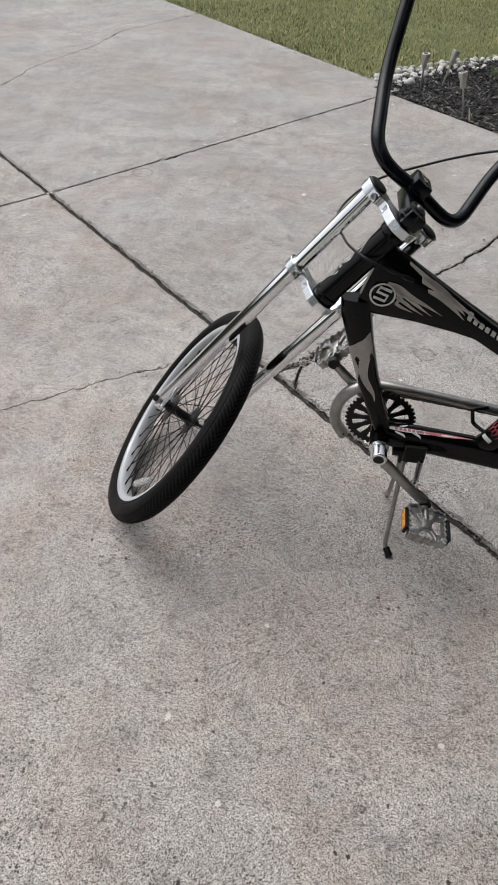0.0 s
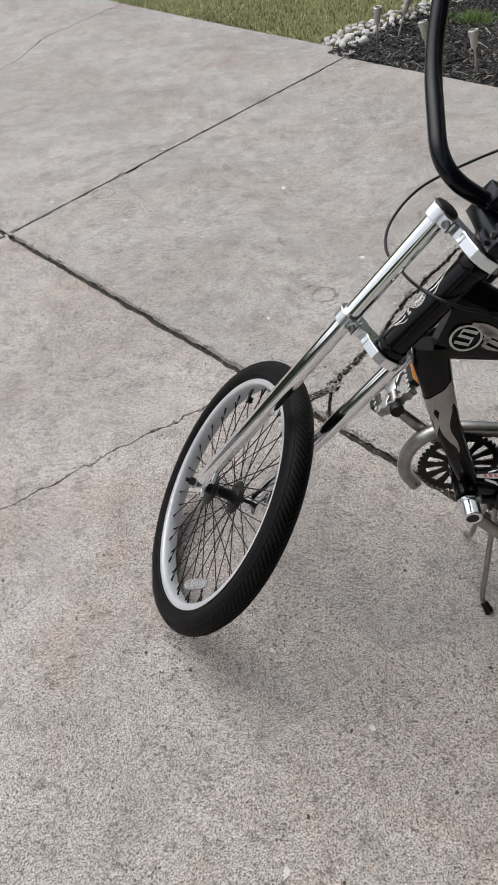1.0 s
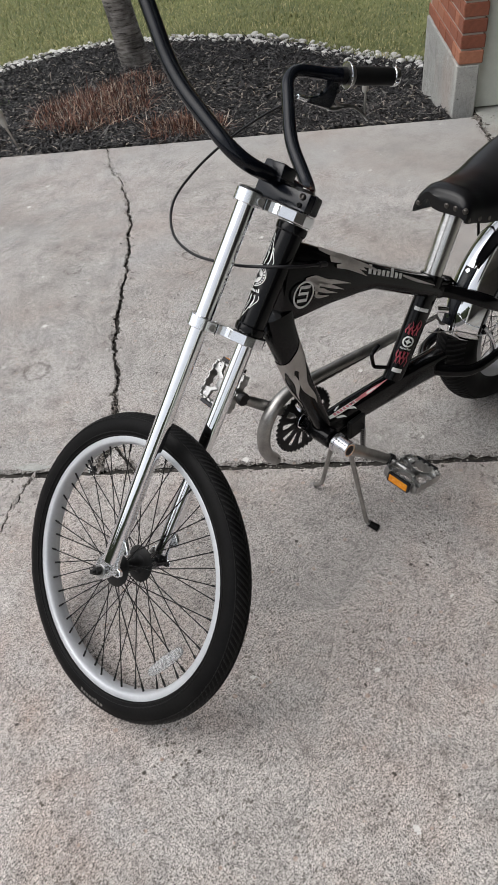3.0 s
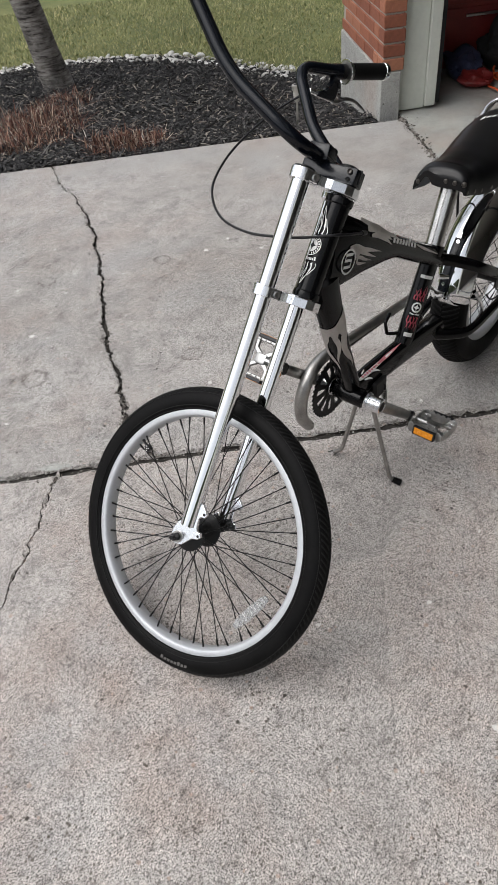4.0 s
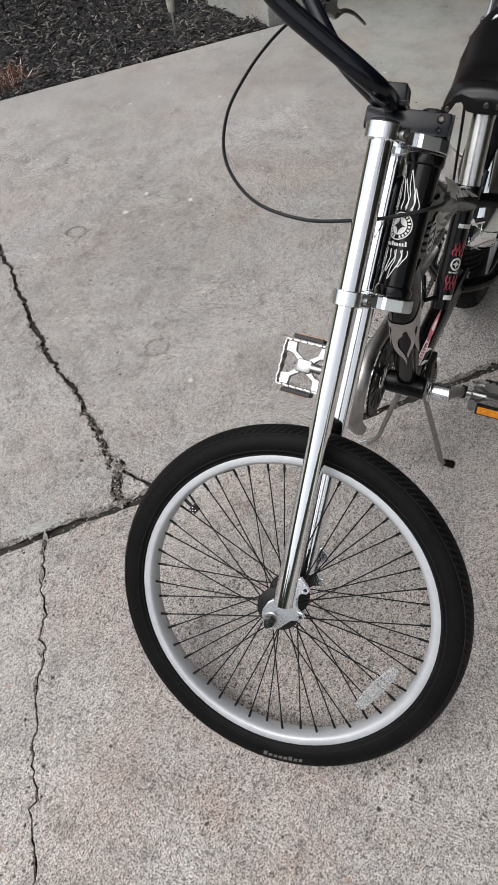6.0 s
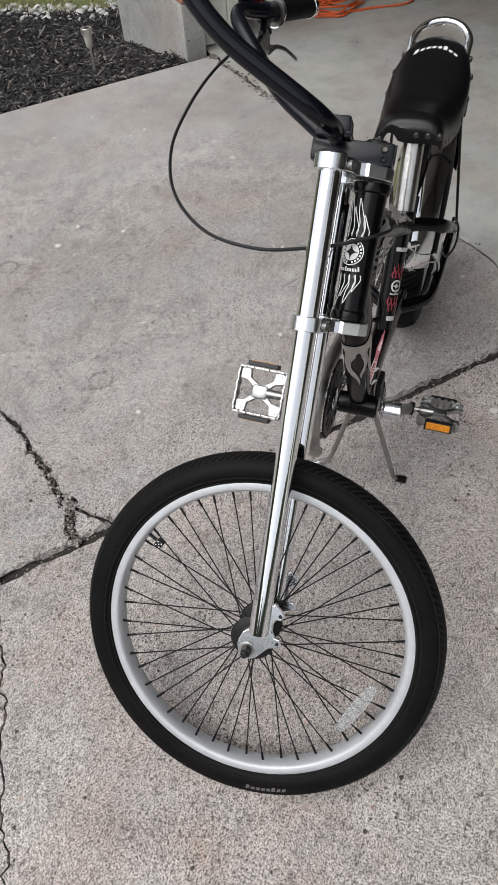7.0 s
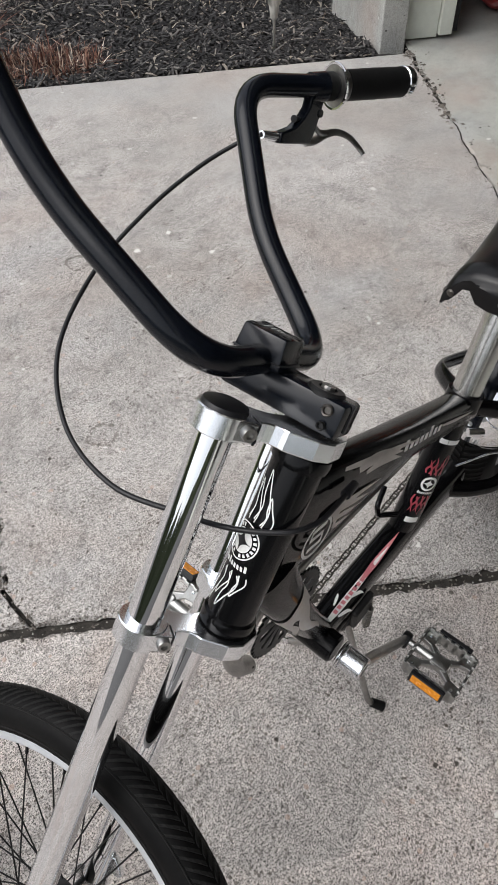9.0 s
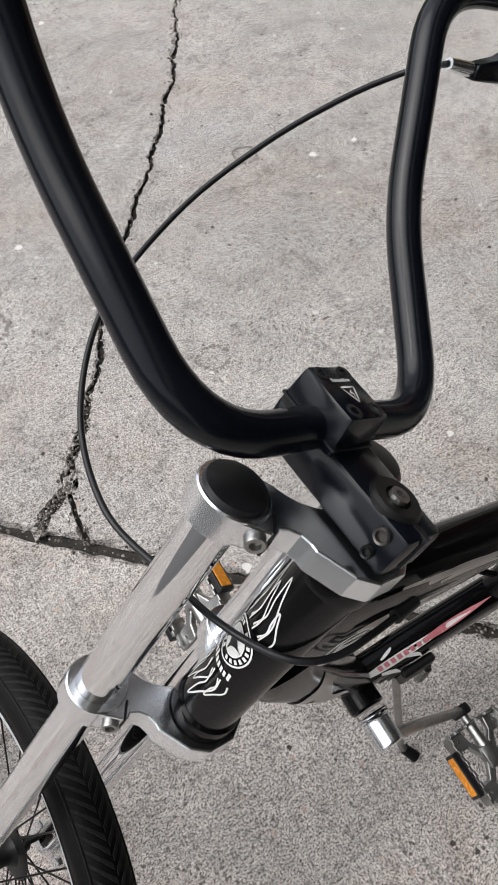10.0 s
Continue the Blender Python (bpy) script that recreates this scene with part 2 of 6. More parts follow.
M_STONES = varied("river_stones", [(0.0, (0.30, 0.29, 0.27)), (0.3, (0.50, 0.49, 0.46)), (0.65, (0.66, 0.65, 0.62)), (1.0, (0.78, 0.77, 0.74))], 0.75, "island", 25, 0.25)
M_GRIT = varied("concrete_crumbs", [(0.0, (0.06, 0.05, 0.042)), (0.5, (0.18, 0.16, 0.14)), (0.85, (0.27, 0.25, 0.225)), (1.0, (0.46, 0.44, 0.41))], 0.9, "island", 60, 0.2)
M_SOIL = surface("dark_mulch_bed", (0.010, 0.009, 0.009), (0.045, 0.041, 0.040), 0.95, 0, 14, 1.0, 60)
M_MULCH = varied("mulch_chips", [(0.0, (0.005, 0.005, 0.0052)), (0.5, (0.022, 0.021, 0.022)), (0.8, (0.075, 0.072, 0.072)), (0.93, (0.17, 0.16, 0.15)), (1.0, (0.34, 0.30, 0.25))], 0.9, "island", 80, 0.5)
M_STALK = varied("dry_stalks", [(0.0, (0.032, 0.017, 0.013)), (0.35, (0.105, 0.040, 0.028)), (0.64, (0.205, 0.090, 0.060)), (0.82, (0.38, 0.25, 0.18)), (1.0, (0.62, 0.54, 0.44))], 0.9, "island", 60, 0.3)
M_GRASS = varied("lawn_blades", [(0.0, (0.075, 0.098, 0.030)), (0.4, (0.195, 0.215, 0.072)), (0.72, (0.36, 0.345, 0.145)), (1.0, (0.60, 0.53, 0.29))], 0.75, "island", 3, 0.0)
M_TWIG = varied("bleached_twigs", [(0.0, (0.10, 0.07, 0.05)), (0.5, (0.27, 0.22, 0.17)), (1.0, (0.55, 0.50, 0.43))], 0.9, "island", 40, 0.3)
M_TUFT = varied("fresh_grass", [(0.0, (0.07, 0.14, 0.02)), (1.0, (0.20, 0.30, 0.06))], 0.7, "island", 30, 0.0)
M_TURF = surface("lawn_soil", (0.065, 0.08, 0.025), (0.19, 0.20, 0.07), 0.95, 0, 2.2, 0.8, 60)
M_BACKDROP = surface("unseen_backdrop", (0.018, 0.024, 0.012), (0.07, 0.085, 0.04), 0.95, 0, 0.6, 0.3)
M_BARK, _nt, _b = shader("tree_bark")
_tc, _mp, _bn = _nt.nodes.new("ShaderNodeTexCoord"), _nt.nodes.new("ShaderNodeMapping"), _nt.nodes.new("ShaderNodeTexNoise")
_mp.inputs["Scale"].default_value = (5, 5, 34)
_bn.inputs["Scale"].default_value, _bn.inputs["Detail"].default_value, _bn.inputs["Roughness"].default_value = 1.6, 5.0, 0.7
_nt.links.new(_tc.outputs["Object"], _mp.inputs["Vector"])
_nt.links.new(_mp.outputs[0], _bn.inputs["Vector"])
_bands = ramp(_nt, _bn.outputs["Fac"], [(0.36, (0.035, 0.030, 0.027)), (0.46, (0.17, 0.155, 0.14)), (0.60, (0.30, 0.285, 0.265))])
_patch = ramp(_nt, noise_tex(_nt, 7.0, 4.0, 0.65), [(0.38, 0.35), (0.56, 1.0)])
_nt.links.new(mix(_nt, 0.85, _bands, _patch, "MULTIPLY"), _b.inputs["Base Color"])
_b.inputs["Roughness"].default_value = 0.9
bump(_nt, _b, _bn.outputs["Fac"], 0.9, 0.012)
M_LEAF = varied("tree_leaf", [(0.0, (0.04, 0.07, 0.02)), (1.0, (0.10, 0.14, 0.04))], 0.7, "island", 30, 0.0)
M_LAMPSTEEL = surface("solar_lamp_steel", (0.42, 0.41, 0.38), (0.62, 0.60, 0.56), 0.34, 0.8, 30, 0.1)
M_LAMPPLASTIC = surface("frosted_plastic", (0.45, 0.44, 0.40), (0.62, 0.60, 0.55), 0.4, 0, 40, 0.05)
M_DARKPLASTIC = surface("dark_plastic", (0.005, 0.005, 0.006), (0.014, 0.014, 0.016), 0.4, 0, 40, 0.05, None, 0.1, 0.0, 0.35)
M_CORD = surface("orange_cord", (0.62, 0.09, 0.02), (0.80, 0.15, 0.04), 0.5, 0, 50, 0.1)
M_REDWALL = surface("red_cabinet_paint", (0.16, 0.012, 0.012), (0.24, 0.022, 0.020), 0.45, 0, 8, 0.05)
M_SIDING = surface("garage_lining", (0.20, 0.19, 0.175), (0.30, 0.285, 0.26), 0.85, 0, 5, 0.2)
M_ROOF = surface("roof_shingle", (0.07, 0.065, 0.06), (0.14, 0.13, 0.12), 0.95, 0, 10, 0.8)
M_BLUE = surface("navy_cloth", (0.015, 0.02, 0.06), (0.05, 0.06, 0.12), 0.85, 0, 25, 0.5)
M_BLACKBAG = surface("black_bag_cloth", (0.008, 0.008, 0.009), (0.03, 0.03, 0.032), 0.8, 0, 20, 0.5)


# ---- mesh tools ----
def part(name, bm, material, parent=None, label="", local=None, smooth=False, kind=""):
    """Links a bmesh as one mesh object, under a thing or a part where one is given."""
    bmesh.ops.recalc_face_normals(bm, faces=bm.faces)
    me = bpy.data.meshes.new(name)
    if smooth:
        for f in bm.faces:
            f.smooth = True
        for e in bm.edges:
            if len(e.link_faces) == 2 and e.calc_face_angle(0) > radians(38):
                e.smooth = False
    bm.to_mesh(me)
    bm.free()
    me.materials.append(material)
    ob = new(name, me)
    if parent is not None:
        ob.parent = parent
    if local is not None:
        ob.matrix_basis = local
    return tagged(ob, label, "", "", kind)


def again(ob, parent, m):
    """Another object on the same mesh, under the same kind of parent."""
    o = new(ob.name, ob.data)
    o.parent = parent
    o.matrix_basis = m
    if ob.get("label"):
        o["label"] = ob["label"]
    return o


def fillet(points, r, steps=6):
    """A polyline with its inner corners rounded off."""
    P = [Vector(p) for p in points]
    out = [P[0]]
    for a, b, c in zip(P, P[1:], P[2:]):
        u, w = (a - b), (c - b)
        d = min(r, u.length * 0.49, w.length * 0.49)
        s, e = b + u.normalized() * d, b + w.normalized() * d
        for i in range(steps + 1):
            k = i / steps
            out.append(s * (1 - k) ** 2 + b * 2 * k * (1 - k) + e * k * k)
    out.append(P[-1])
    return out


def smooth_line(points, n=10):
    """A Catmull-Rom line through the points."""
    P = [Vector(p) for p in points]
    P = [P[0] * 2 - P[1]] + P + [P[-1] * 2 - P[-2]]
    out = []
    for a, b, c, d in zip(P, P[1:], P[2:], P[3:]):
        for i in range(n):
            k = i / n
            out.append(0.5 * (2 * b + (c - a) * k + (2 * a - 5 * b + 4 * c - d) * k * k + (3 * b - a - 3 * c + d) * k ** 3))
    out.append(P[-2])
    return out


def sweep(bm, line, radius, sides=16, flat=1.0, up=None, closed=False, cap=True):
    """A tube along a line. radius: a number, or a function of 0..1. flat: width of the section across `up`."""
    P = [Vector(p) for p in line]
    n = len(P)
    rings, ref = [], Vector(up) if up else None
    for i, p in enumerate(P):
        t = ((P[(i + 1) % n] - P[i - 1]) if closed else (P[min(i + 1, n - 1)] - P[max(i - 1, 0)])).normalized()
        if ref is None:
            ref = t.orthogonal()
        a = (ref - t * ref.dot(t)).normalized()
        if not up:
            ref = a
        b = t.cross(a)
        r = radius(i / (n - 1)) if callable(radius) else radius
        rings.append([bm.verts.new(p + a * (math.cos(k * math.tau / sides) * r) + b * (math.sin(k * math.tau / sides) * r * flat)) for k in range(sides)])
    pairs = list(zip(rings, rings[1:])) + ([(rings[-1], rings[0])] if closed else [])
    for A, B in pairs:
        for k in range(sides):
            bm.faces.new((A[k], A[(k + 1) % sides], B[(k + 1) % sides], B[k]))
    if cap and not closed:
        bm.faces.new(rings[0][::-1])
        bm.faces.new(rings[-1])
    return bm


def tube(a, b, r, r2=None, sides=16, flat=1.0, up=None):
    bm = bmesh.new()
    r2 = r if r2 is None else r2
    return sweep(bm, [a, b], (lambda k: r + (r2 - r) * k), sides, flat, up)


def lathe(profile, axis="z", steps=32, close=False):
    """A turned body: profile of (radius, height) about an axis."""
    bm = bmesh.new()
    rings = []
    for r, h in profile:
        ring = []
        for i in range(steps):
            c, s = math.cos(i * math.tau / steps) * r, math.sin(i * math.tau / steps) * r
            ring.append(bm.verts.new({"z": (c, s, h), "y": (s, h, c), "x": (h, c, s)}[axis]))
        rings.append(ring)
    for A, B in list(zip(rings, rings[1:])) + ([(rings[-1], rings[0])] if close else []):
        for i in range(steps):
            bm.faces.new((A[i], A[(i + 1) % steps], B[(i + 1) % steps], B[i]))
    if not close:
        if profile[0][0] > 1e-6:
            bm.faces.new(rings[0])
        if profile[-1][0] > 1e-6:
            bm.faces.new(rings[-1])
    bmesh.ops.remove_doubles(bm, verts=bm.verts, dist=1e-6)
    return bm


def box(x0, x1, y0, y1, z0, z1, bevel=0.0, seg=2):
    bm = bmesh.new()
    bmesh.ops.create_cube(bm, size=1)
    for v in bm.verts:
        v.co = (x0 + (v.co.x + 0.5) * (x1 - x0), y0 + (v.co.y + 0.5) * (y1 - y0), z0 + (v.co.z + 0.5) * (z1 - z0))
    if bevel:
        bmesh.ops.bevel(bm, geom=bm.edges[:], offset=bevel, segments=seg, affect="EDGES", profile=0.5)
    return bm


def plate(outline, thick, to=None, bevel=0.0):
    """A flat outline in x, y made thick along z, then moved by the matrix `to`."""
    bm = bmesh.new()
    f = bm.faces.new([bm.verts.new((x, y, -thick / 2)) for x, y in outline])
    r = bmesh.ops.extrude_face_region(bm, geom=[f])
    bmesh.ops.translate(bm, verts=[v for v in r["geom"] if isinstance(v, bmesh.types.BMVert)], vec=(0, 0, thick))
    if bevel:
        rim = [e for e in bm.edges if len({round(v.co.z, 6) for v in e.verts}) == 1]
        bmesh.ops.bevel(bm, geom=rim, offset=bevel, segments=4 if bevel > 0.005 else 2, affect="EDGES", profile=0.5)
    if to is not None:
        bm.transform(to)
    return bm


def join(*parts):
    """Several bmeshes made into one."""
    bm = bmesh.new()
    for p in parts:
        me = bpy.data.meshes.new("tmp")
        p.to_mesh(me)
        p.free()
        bm.from_mesh(me)
        bpy.data.meshes.remove(me)
    return bm


def moved(bm, m):
    bm.transform(m)
    return bm


def mesh_of(name, verts, faces, material, smooth=False):
    me = bpy.data.meshes.new(name)
    me.from_pydata(verts, [], faces)
    if smooth:
        me.polygons.foreach_set("use_smooth", [True] * len(faces))
    me.materials.append(material)
    me.update()
    return me


def ribbon(points, width, lift=None):
    """A tapering strip of paint along points in x, y (z = 0): a flame lick."""
    P = smooth_line([(x, y, 0) for x, y in points], 6)
    n = len(P)
    out_l, out_r = [], []
    for i, p in enumerate(P):
        t = (P[min(i + 1, n - 1)] - P[max(i - 1, 0)]).normalized()
        s = Vector((-t.y, t.x, 0))
        k = i / (n - 1)
        w = width * (math.sin(math.pi * min(1, 0.18 + k * 0.82))) * 0.5 + 0.0002
        out_l.append(p + s * w)
        out_r.append(p - s * w)
    return out_l, out_r


def ribbons(strokes, place):
    """Strips of paint laid on a surface by place(x, y) -> point."""
    bm = bmesh.new()
    for pts, w in strokes:
        L, R = ribbon(pts, w)
        A = [bm.verts.new(place(p.x, p.y)) for p in L]
        B = [bm.verts.new(place(p.x, p.y)) for p in R]
        for i in range(len(A) - 1):
            bm.faces.new((A[i], A[i + 1], B[i + 1], B[i]))
    return bm


def stroke(points, width, place, fine=5):
    """A thin line of even width through the points."""
    P = smooth_line([(x, y, 0) for x, y in points], fine)
    n, bm, rows = len(P), bmesh.new(), []
    for i, p in enumerate(P):
        t = (P[min(i + 1, n - 1)] - P[max(i - 1, 0)]).normalized()
        s = Vector((-t.y, t.x, 0)) * width / 2
        rows.append((bm.verts.new(place(*(p + s).xy)), bm.verts.new(place(*(p - s).xy))))
    for A, B in zip(rows, rows[1:]):
        bm.faces.new((A[0], B[0], B[1], A[1]))
    return bm


def ring_disc(cx, cy, r0, r1, place, n=36):
    bm = bmesh.new()
    A = [bm.verts.new(place(cx + math.cos(i * math.tau / n) * r1, cy + math.sin(i * math.tau / n) * r1)) for i in range(n)]
    if r0 <= 0:
        bm.faces.new(A)
        return bm
    B = [bm.verts.new(place(cx + math.cos(i * math.tau / n) * r0, cy + math.sin(i * math.tau / n) * r0)) for i in range(n)]
    for i in range(n):
        bm.faces.new((A[i], A[(i + 1) % n], B[(i + 1) % n], B[i]))
    return bm


def columns(cx, cy, r, place, half, n=16):
    """A small shape in narrow upright strips that follow a curved tube; half(k) gives its half height over -1..1."""
    bm = bmesh.new()
    rows = []
    for i in range(n + 1):
        k = -1 + 2 * i / n
        h = max(0.02, half(k)) * r
        rows.append([bm.verts.new(place(cx + k * r, cy + h * j)) for j in (-1, -0.33, 0.33, 1)])
    for A, B in zip(rows, rows[1:]):
        for j in range(3):
            bm.faces.new((A[j], B[j], B[j + 1], A[j + 1]))
    return bm


def bars(x, y, w, h, n, place, slant=0.0):
    """A row of n plain bars in place of a word."""
    bm = bmesh.new()
    step = w / n
    for i in range(n):
        a, b = x + i * step, x + i * step + step * 0.7
        k = 1.0 if i in (0, 5) else 0.72
        bm.faces.new([bm.verts.new(place(px, py)) for px, py in ((a, y), (b, y), (b + slant, y + h * k), (a + slant, y + h * k))])
    return bm


# ---- plan of the driveway: u runs to the garage, v to the planted bed ----
KX, KY, TURN_D = -1.26, 2.03, radians(-47.3)
CU, SU = math.cos(TURN_D), math.sin(TURN_D)
EDGE, FRONT = 2.415, 3.205


def dw(u, v, z=0.0):
    return Vector((KX + u * CU - v * SU, KY + u * SU + v * CU, z))


D_MAT = Matrix.Translation((KX, KY, 0)) @ Matrix.Rotation(TURN_D, 4, "Z")


def rise(u, v):
    """Height of the planted ground beside the driveway, which falls away from it."""
    k = max(0.0, min(1.0, (u - 1.9) / 1.2))
    k = 0.06 + 0.13 * k * k * (3 - 2 * k)
    d = max(0.0, v - EDGE)
    return -k * min(d, 1.1) - 0.03 * max(0.0, d - 1.1)


def rough_line(points, step, amp, seed):
    """A broken line through the points, in u and v."""
    out, rnd = [], random.Random(seed)
    for (a, b), (c, d) in zip(points, points[1:]):
        L = math.hypot(c - a, d - b)
        n = max(1, int(L / step))
        for i in range(n):
            k = i / n
            w = amp * (noise.noise((a * 3 + (c - a) * k * 9, b * 3 + (d - b) * k * 9, seed)) * 1.4 + 0.5 * noise.noise((a * 9 + (c - a) * k * 40, b * 9 + (d - b) * k * 40, seed + 4)) + rnd.uniform(-0.22, 0.22))
            out.append((a + (c - a) * k - (d - b) / L * w, b + (d - b) * k + (c - a) / L * w))
    out.append(points[-1])
    return out


def offset(line, d, crumble, seed):
    rnd, out = random.Random(seed), []
    for i, (a, b) in enumerate(line):
        p, q = line[max(i - 1, 0)], line[min(i + 1, len(line) - 1)]
        tx, ty = q[0] - p[0], q[1] - p[1]
        L = math.hypot(tx, ty) or 1
        k = noise.noise((a * 21 + seed * 3.7, b * 21, 0.5)) + 0.6 * noise.noise((a * 70, b * 70 + seed, 1.5)) + rnd.uniform(-0.25, 0.25)
        w = d(a, b) if callable(d) else d
        e = w + math.copysign(max(-0.4 * abs(w), k * crumble * 1.3), w)
        out.append((a - ty / L * e, b + tx / L * e))
    return out


def LAWN_EDGE(u):
    """The driveway's edge along the lawn, which spreads towards the street."""
    return 2.53 + 0.035 * (-u - 0.1)


# centre lines of the joints and cracks
J_MAIN_A = rough_line([(-7, 0), (0, 0)], 0.025, 0.003, 1)
J_MAIN_B = rough_line([(0, 0), (1.70, 0)], 0.02, 0.004, 2)
J_MAIN_C = rough_line([(1.70, 0), (FRONT, 0)], 0.02, 0.004, 3)
J_MAIN_D = rough_line([(0, 0), (1.51, 0)], 0.02, 0.004, 2)
J_MAIN_E = rough_line([(1.51, 0), (FRONT, 0)], 0.02, 0.004, 3)
J_CROSS_P = rough_line([(-0.015, 0), (-0.13, EDGE)], 0.03, 0.0012, 4)
J_CROSS_N = rough_line([(-0.015, 0), (-0.02, -3.6)], 0.03, 0.0012, 5)
CRACK_BED = rough_line([(1.70, 0), (1.693, 0.013), (1.715, 0.125), (1.703, 0.174), (1.669, 0.418), (1.625, 0.581), (1.594, 0.856), (1.573, 1.128), (1.522, 1.50), (1.471, 1.731), (1.432, 1.845), (1.384, 2.004), (1.319, 2.116), (1.23, EDGE)], 0.0085, 0.015, 6)
CRACK_FRONT = rough_line([(1.51, 0), (1.476, -0.121), (1.452, -0.266), (1.410, -0.427), (1.384, -0.570), (1.348, -0.729), (1.32, -0.86), (1.25, -1.5), (1.32, -3.6)], 0.010, 0.014, 7)
CRACK_FAR = rough_line([(-1.45, 0), (-1.72, 0.47), (-1.97, 0.80), (-2.19, 1.36), (-2.46, 1.76), (-2.62, LAWN_EDGE(-2.6))], 0.03, 0.02, 8)


J_FRONT = rough_line([(FRONT, 2.45), (FRONT, -3.6)], 0.022, 0.008, 18)


def slab(name, label, loop, material=None, thick=0.06, chamfer=0.0065):
    """A concrete slab with worn, broken edges."""
    pts = []
    for q in loop:
        if not pts or math.hypot(q[0] - pts[-1][0], q[1] - pts[-1][1]) > 0.0028:
            pts.append(q)
    area = sum(a[0] * b[1] - b[0] * a[1] for a, b in zip(pts, pts[1:] + pts[:1]))
    if area < 0:
        pts.reverse()
    n, rnd = len(pts), random.Random(len(pts))
    inner = []
    for i in range(n):
        a, b, c = pts[i - 1], pts[i], pts[(i + 1) % n]
        tx, ty = c[0] - a[0], c[1] - a[1]
        L = math.hypot(tx, ty) or 1
        spall = max(0.0, noise.noise((b[0] * 16, b[1] * 16, 7.0))) ** 1.4 * 0.04
        w = (chamfer if abs(b[1]) < 0.03 else 0.0008 + spall) * rnd.uniform(0.4, 1.6)
        inner.append((b[0] - ty / L * w, b[1] + tx / L * w))
    bm = bmesh.new()
    top = [bm.verts.new(dw(*p, 0.0)) for p in inner]
    lip = [bm.verts.new(dw(*p, -(0.009 if abs(p[1]) < 0.03 else 0.005) * rnd.uniform(0.3, 1.8))) for p in pts]
    low = [bm.verts.new(dw(*p, -thick)) for p in pts]
    flat_v, _, flat_f, *_ = mathutils.geometry.delaunay_2d_cdt([Vector(p) for p in inner], [], [list(range(n))], 1, 1e-5)
    sheet = [bm.verts.new(dw(p.x, p.y, 0.0)) for p in flat_v]
    for f in flat_f:
        bm.faces.new([sheet[i] for i in f])
    for i in range(n):
        j = (i + 1) % n
        bm.faces.new((lip[i], lip[j], top[j], top[i]))
        bm.faces.new((low[i], low[j], lip[j], lip[i])).material_index = 1
    ob = part(name, bm, material or M_CONCRETE)
    ob.data.materials.append(M_JOINT)
    return tagged(ob, label, "pavement", "", "structure")


g = 0.0085


def bed_gap(side):
    """Half the width of the crack to the bed: open at the joint, a hairline at the bed."""
    return lambda u, v: side * (0.0008 + (0.0034 + 0.0028 * noise.noise((u * 9, v * 9, 3.0))) * max(0.0, min(1.0, (1.95 - v) / 0.35)) + 0.0065 * (0.7 + 0.8 * noise.noise((u * 25, v * 25, 8.0))) * max(0.0, min(1.0, (0.34 - v) / 0.22)))


def front_gap(side):
    """Half the width of the joint before the garage, which is broken open beside the pier."""
    return lambda u, v: side * (0.0024 + 0.0065 * max(0.0, min(1.0, (v - 1.75) / 0.25)))


bw = (lambda l: l[::-1])
slab("driveway_slab_1", "grey weathered concrete slab beside the lawn", offset(J_MAIN_A, g, 0.002, 1)[int(5.6 / 0.025):] + offset(J_CROSS_P, 0.0055, 0.0006, 2) + [(-0.14, LAWN_EDGE(-0.14)), (-2.60, LAWN_EDGE(-2.60))] + bw(offset(CRACK_FAR, -0.002, 0.001, 3)))
slab("driveway_slab_2", "grey weathered concrete slab towards the street", [(-7, g)] + offset(J_MAIN_A, g, 0.002, 1)[:int(5.5 / 0.025)] + offset(CRACK_FAR, 0.002, 0.001, 4) + [(-7, LAWN_EDGE(-7))])
slab("driveway_slab_3", "grey concrete slab edged by the mulch bed", offset(J_MAIN_B, g, 0.0055, 5) + offset(CRACK_BED, bed_gap(1), 0.0042, 6) + [(-0.11, EDGE)] + bw(offset(J_CROSS_P, -0.0055, 0.0006, 7)))
CB_HIGH, CB_LOW = [q for q in CRACK_BED if q[1] > 0.125], [q for q in CRACK_BED if q[1] < 0.125]
FORK = rough_line([CB_HIGH[0], (1.748, 0.065), (1.795, 0.012)], 0.012, 0.004, 21)
MAIN_C = offset(J_MAIN_C, g, 0.0055, 8)
slab("driveway_slab_4", "grey concrete slab cracked across beside the garage", [q for q in MAIN_C if q[0] > 1.80] + bw(offset([q for q in J_FRONT if 0.01 < q[1] < EDGE], front_gap(-1), 0.0035, 9)) + bw(offset(CB_HIGH, bed_gap(-1), 0.0042, 10)) + offset(FORK, 0.0036, 0.0018, 22))
slab("driveway_slab_8", "broken wedge of concrete at the crack", [q for q in MAIN_C if q[0] < 1.785] + bw(offset(FORK, -0.0036, 0.0018, 23)) + bw(offset(CB_LOW, bed_gap(-1), 0.0020, 24)))
slab("driveway_slab_5", "speckled pinkish-grey concrete slab with a hairline crack", offset(J_MAIN_D, -g, 0.0045, 11) + offset(CRACK_FRONT, -0.0007, 0.0016, 12) + [(0.006, -3.6)] + bw(offset(J_CROSS_N, 0.0055, 0.0006, 13)), M_AGGREGATE)
slab("driveway_slab_6", "speckled pinkish-grey concrete slab under the bicycle", offset(J_MAIN_E, -g, 0.0045, 14) + offset([q for q in J_FRONT if q[1] < -0.01], -0.0024, 0.0015, 20) + bw(offset(CRACK_FRONT, 0.0007, 0.0016, 15)), M_AGGREGATE)
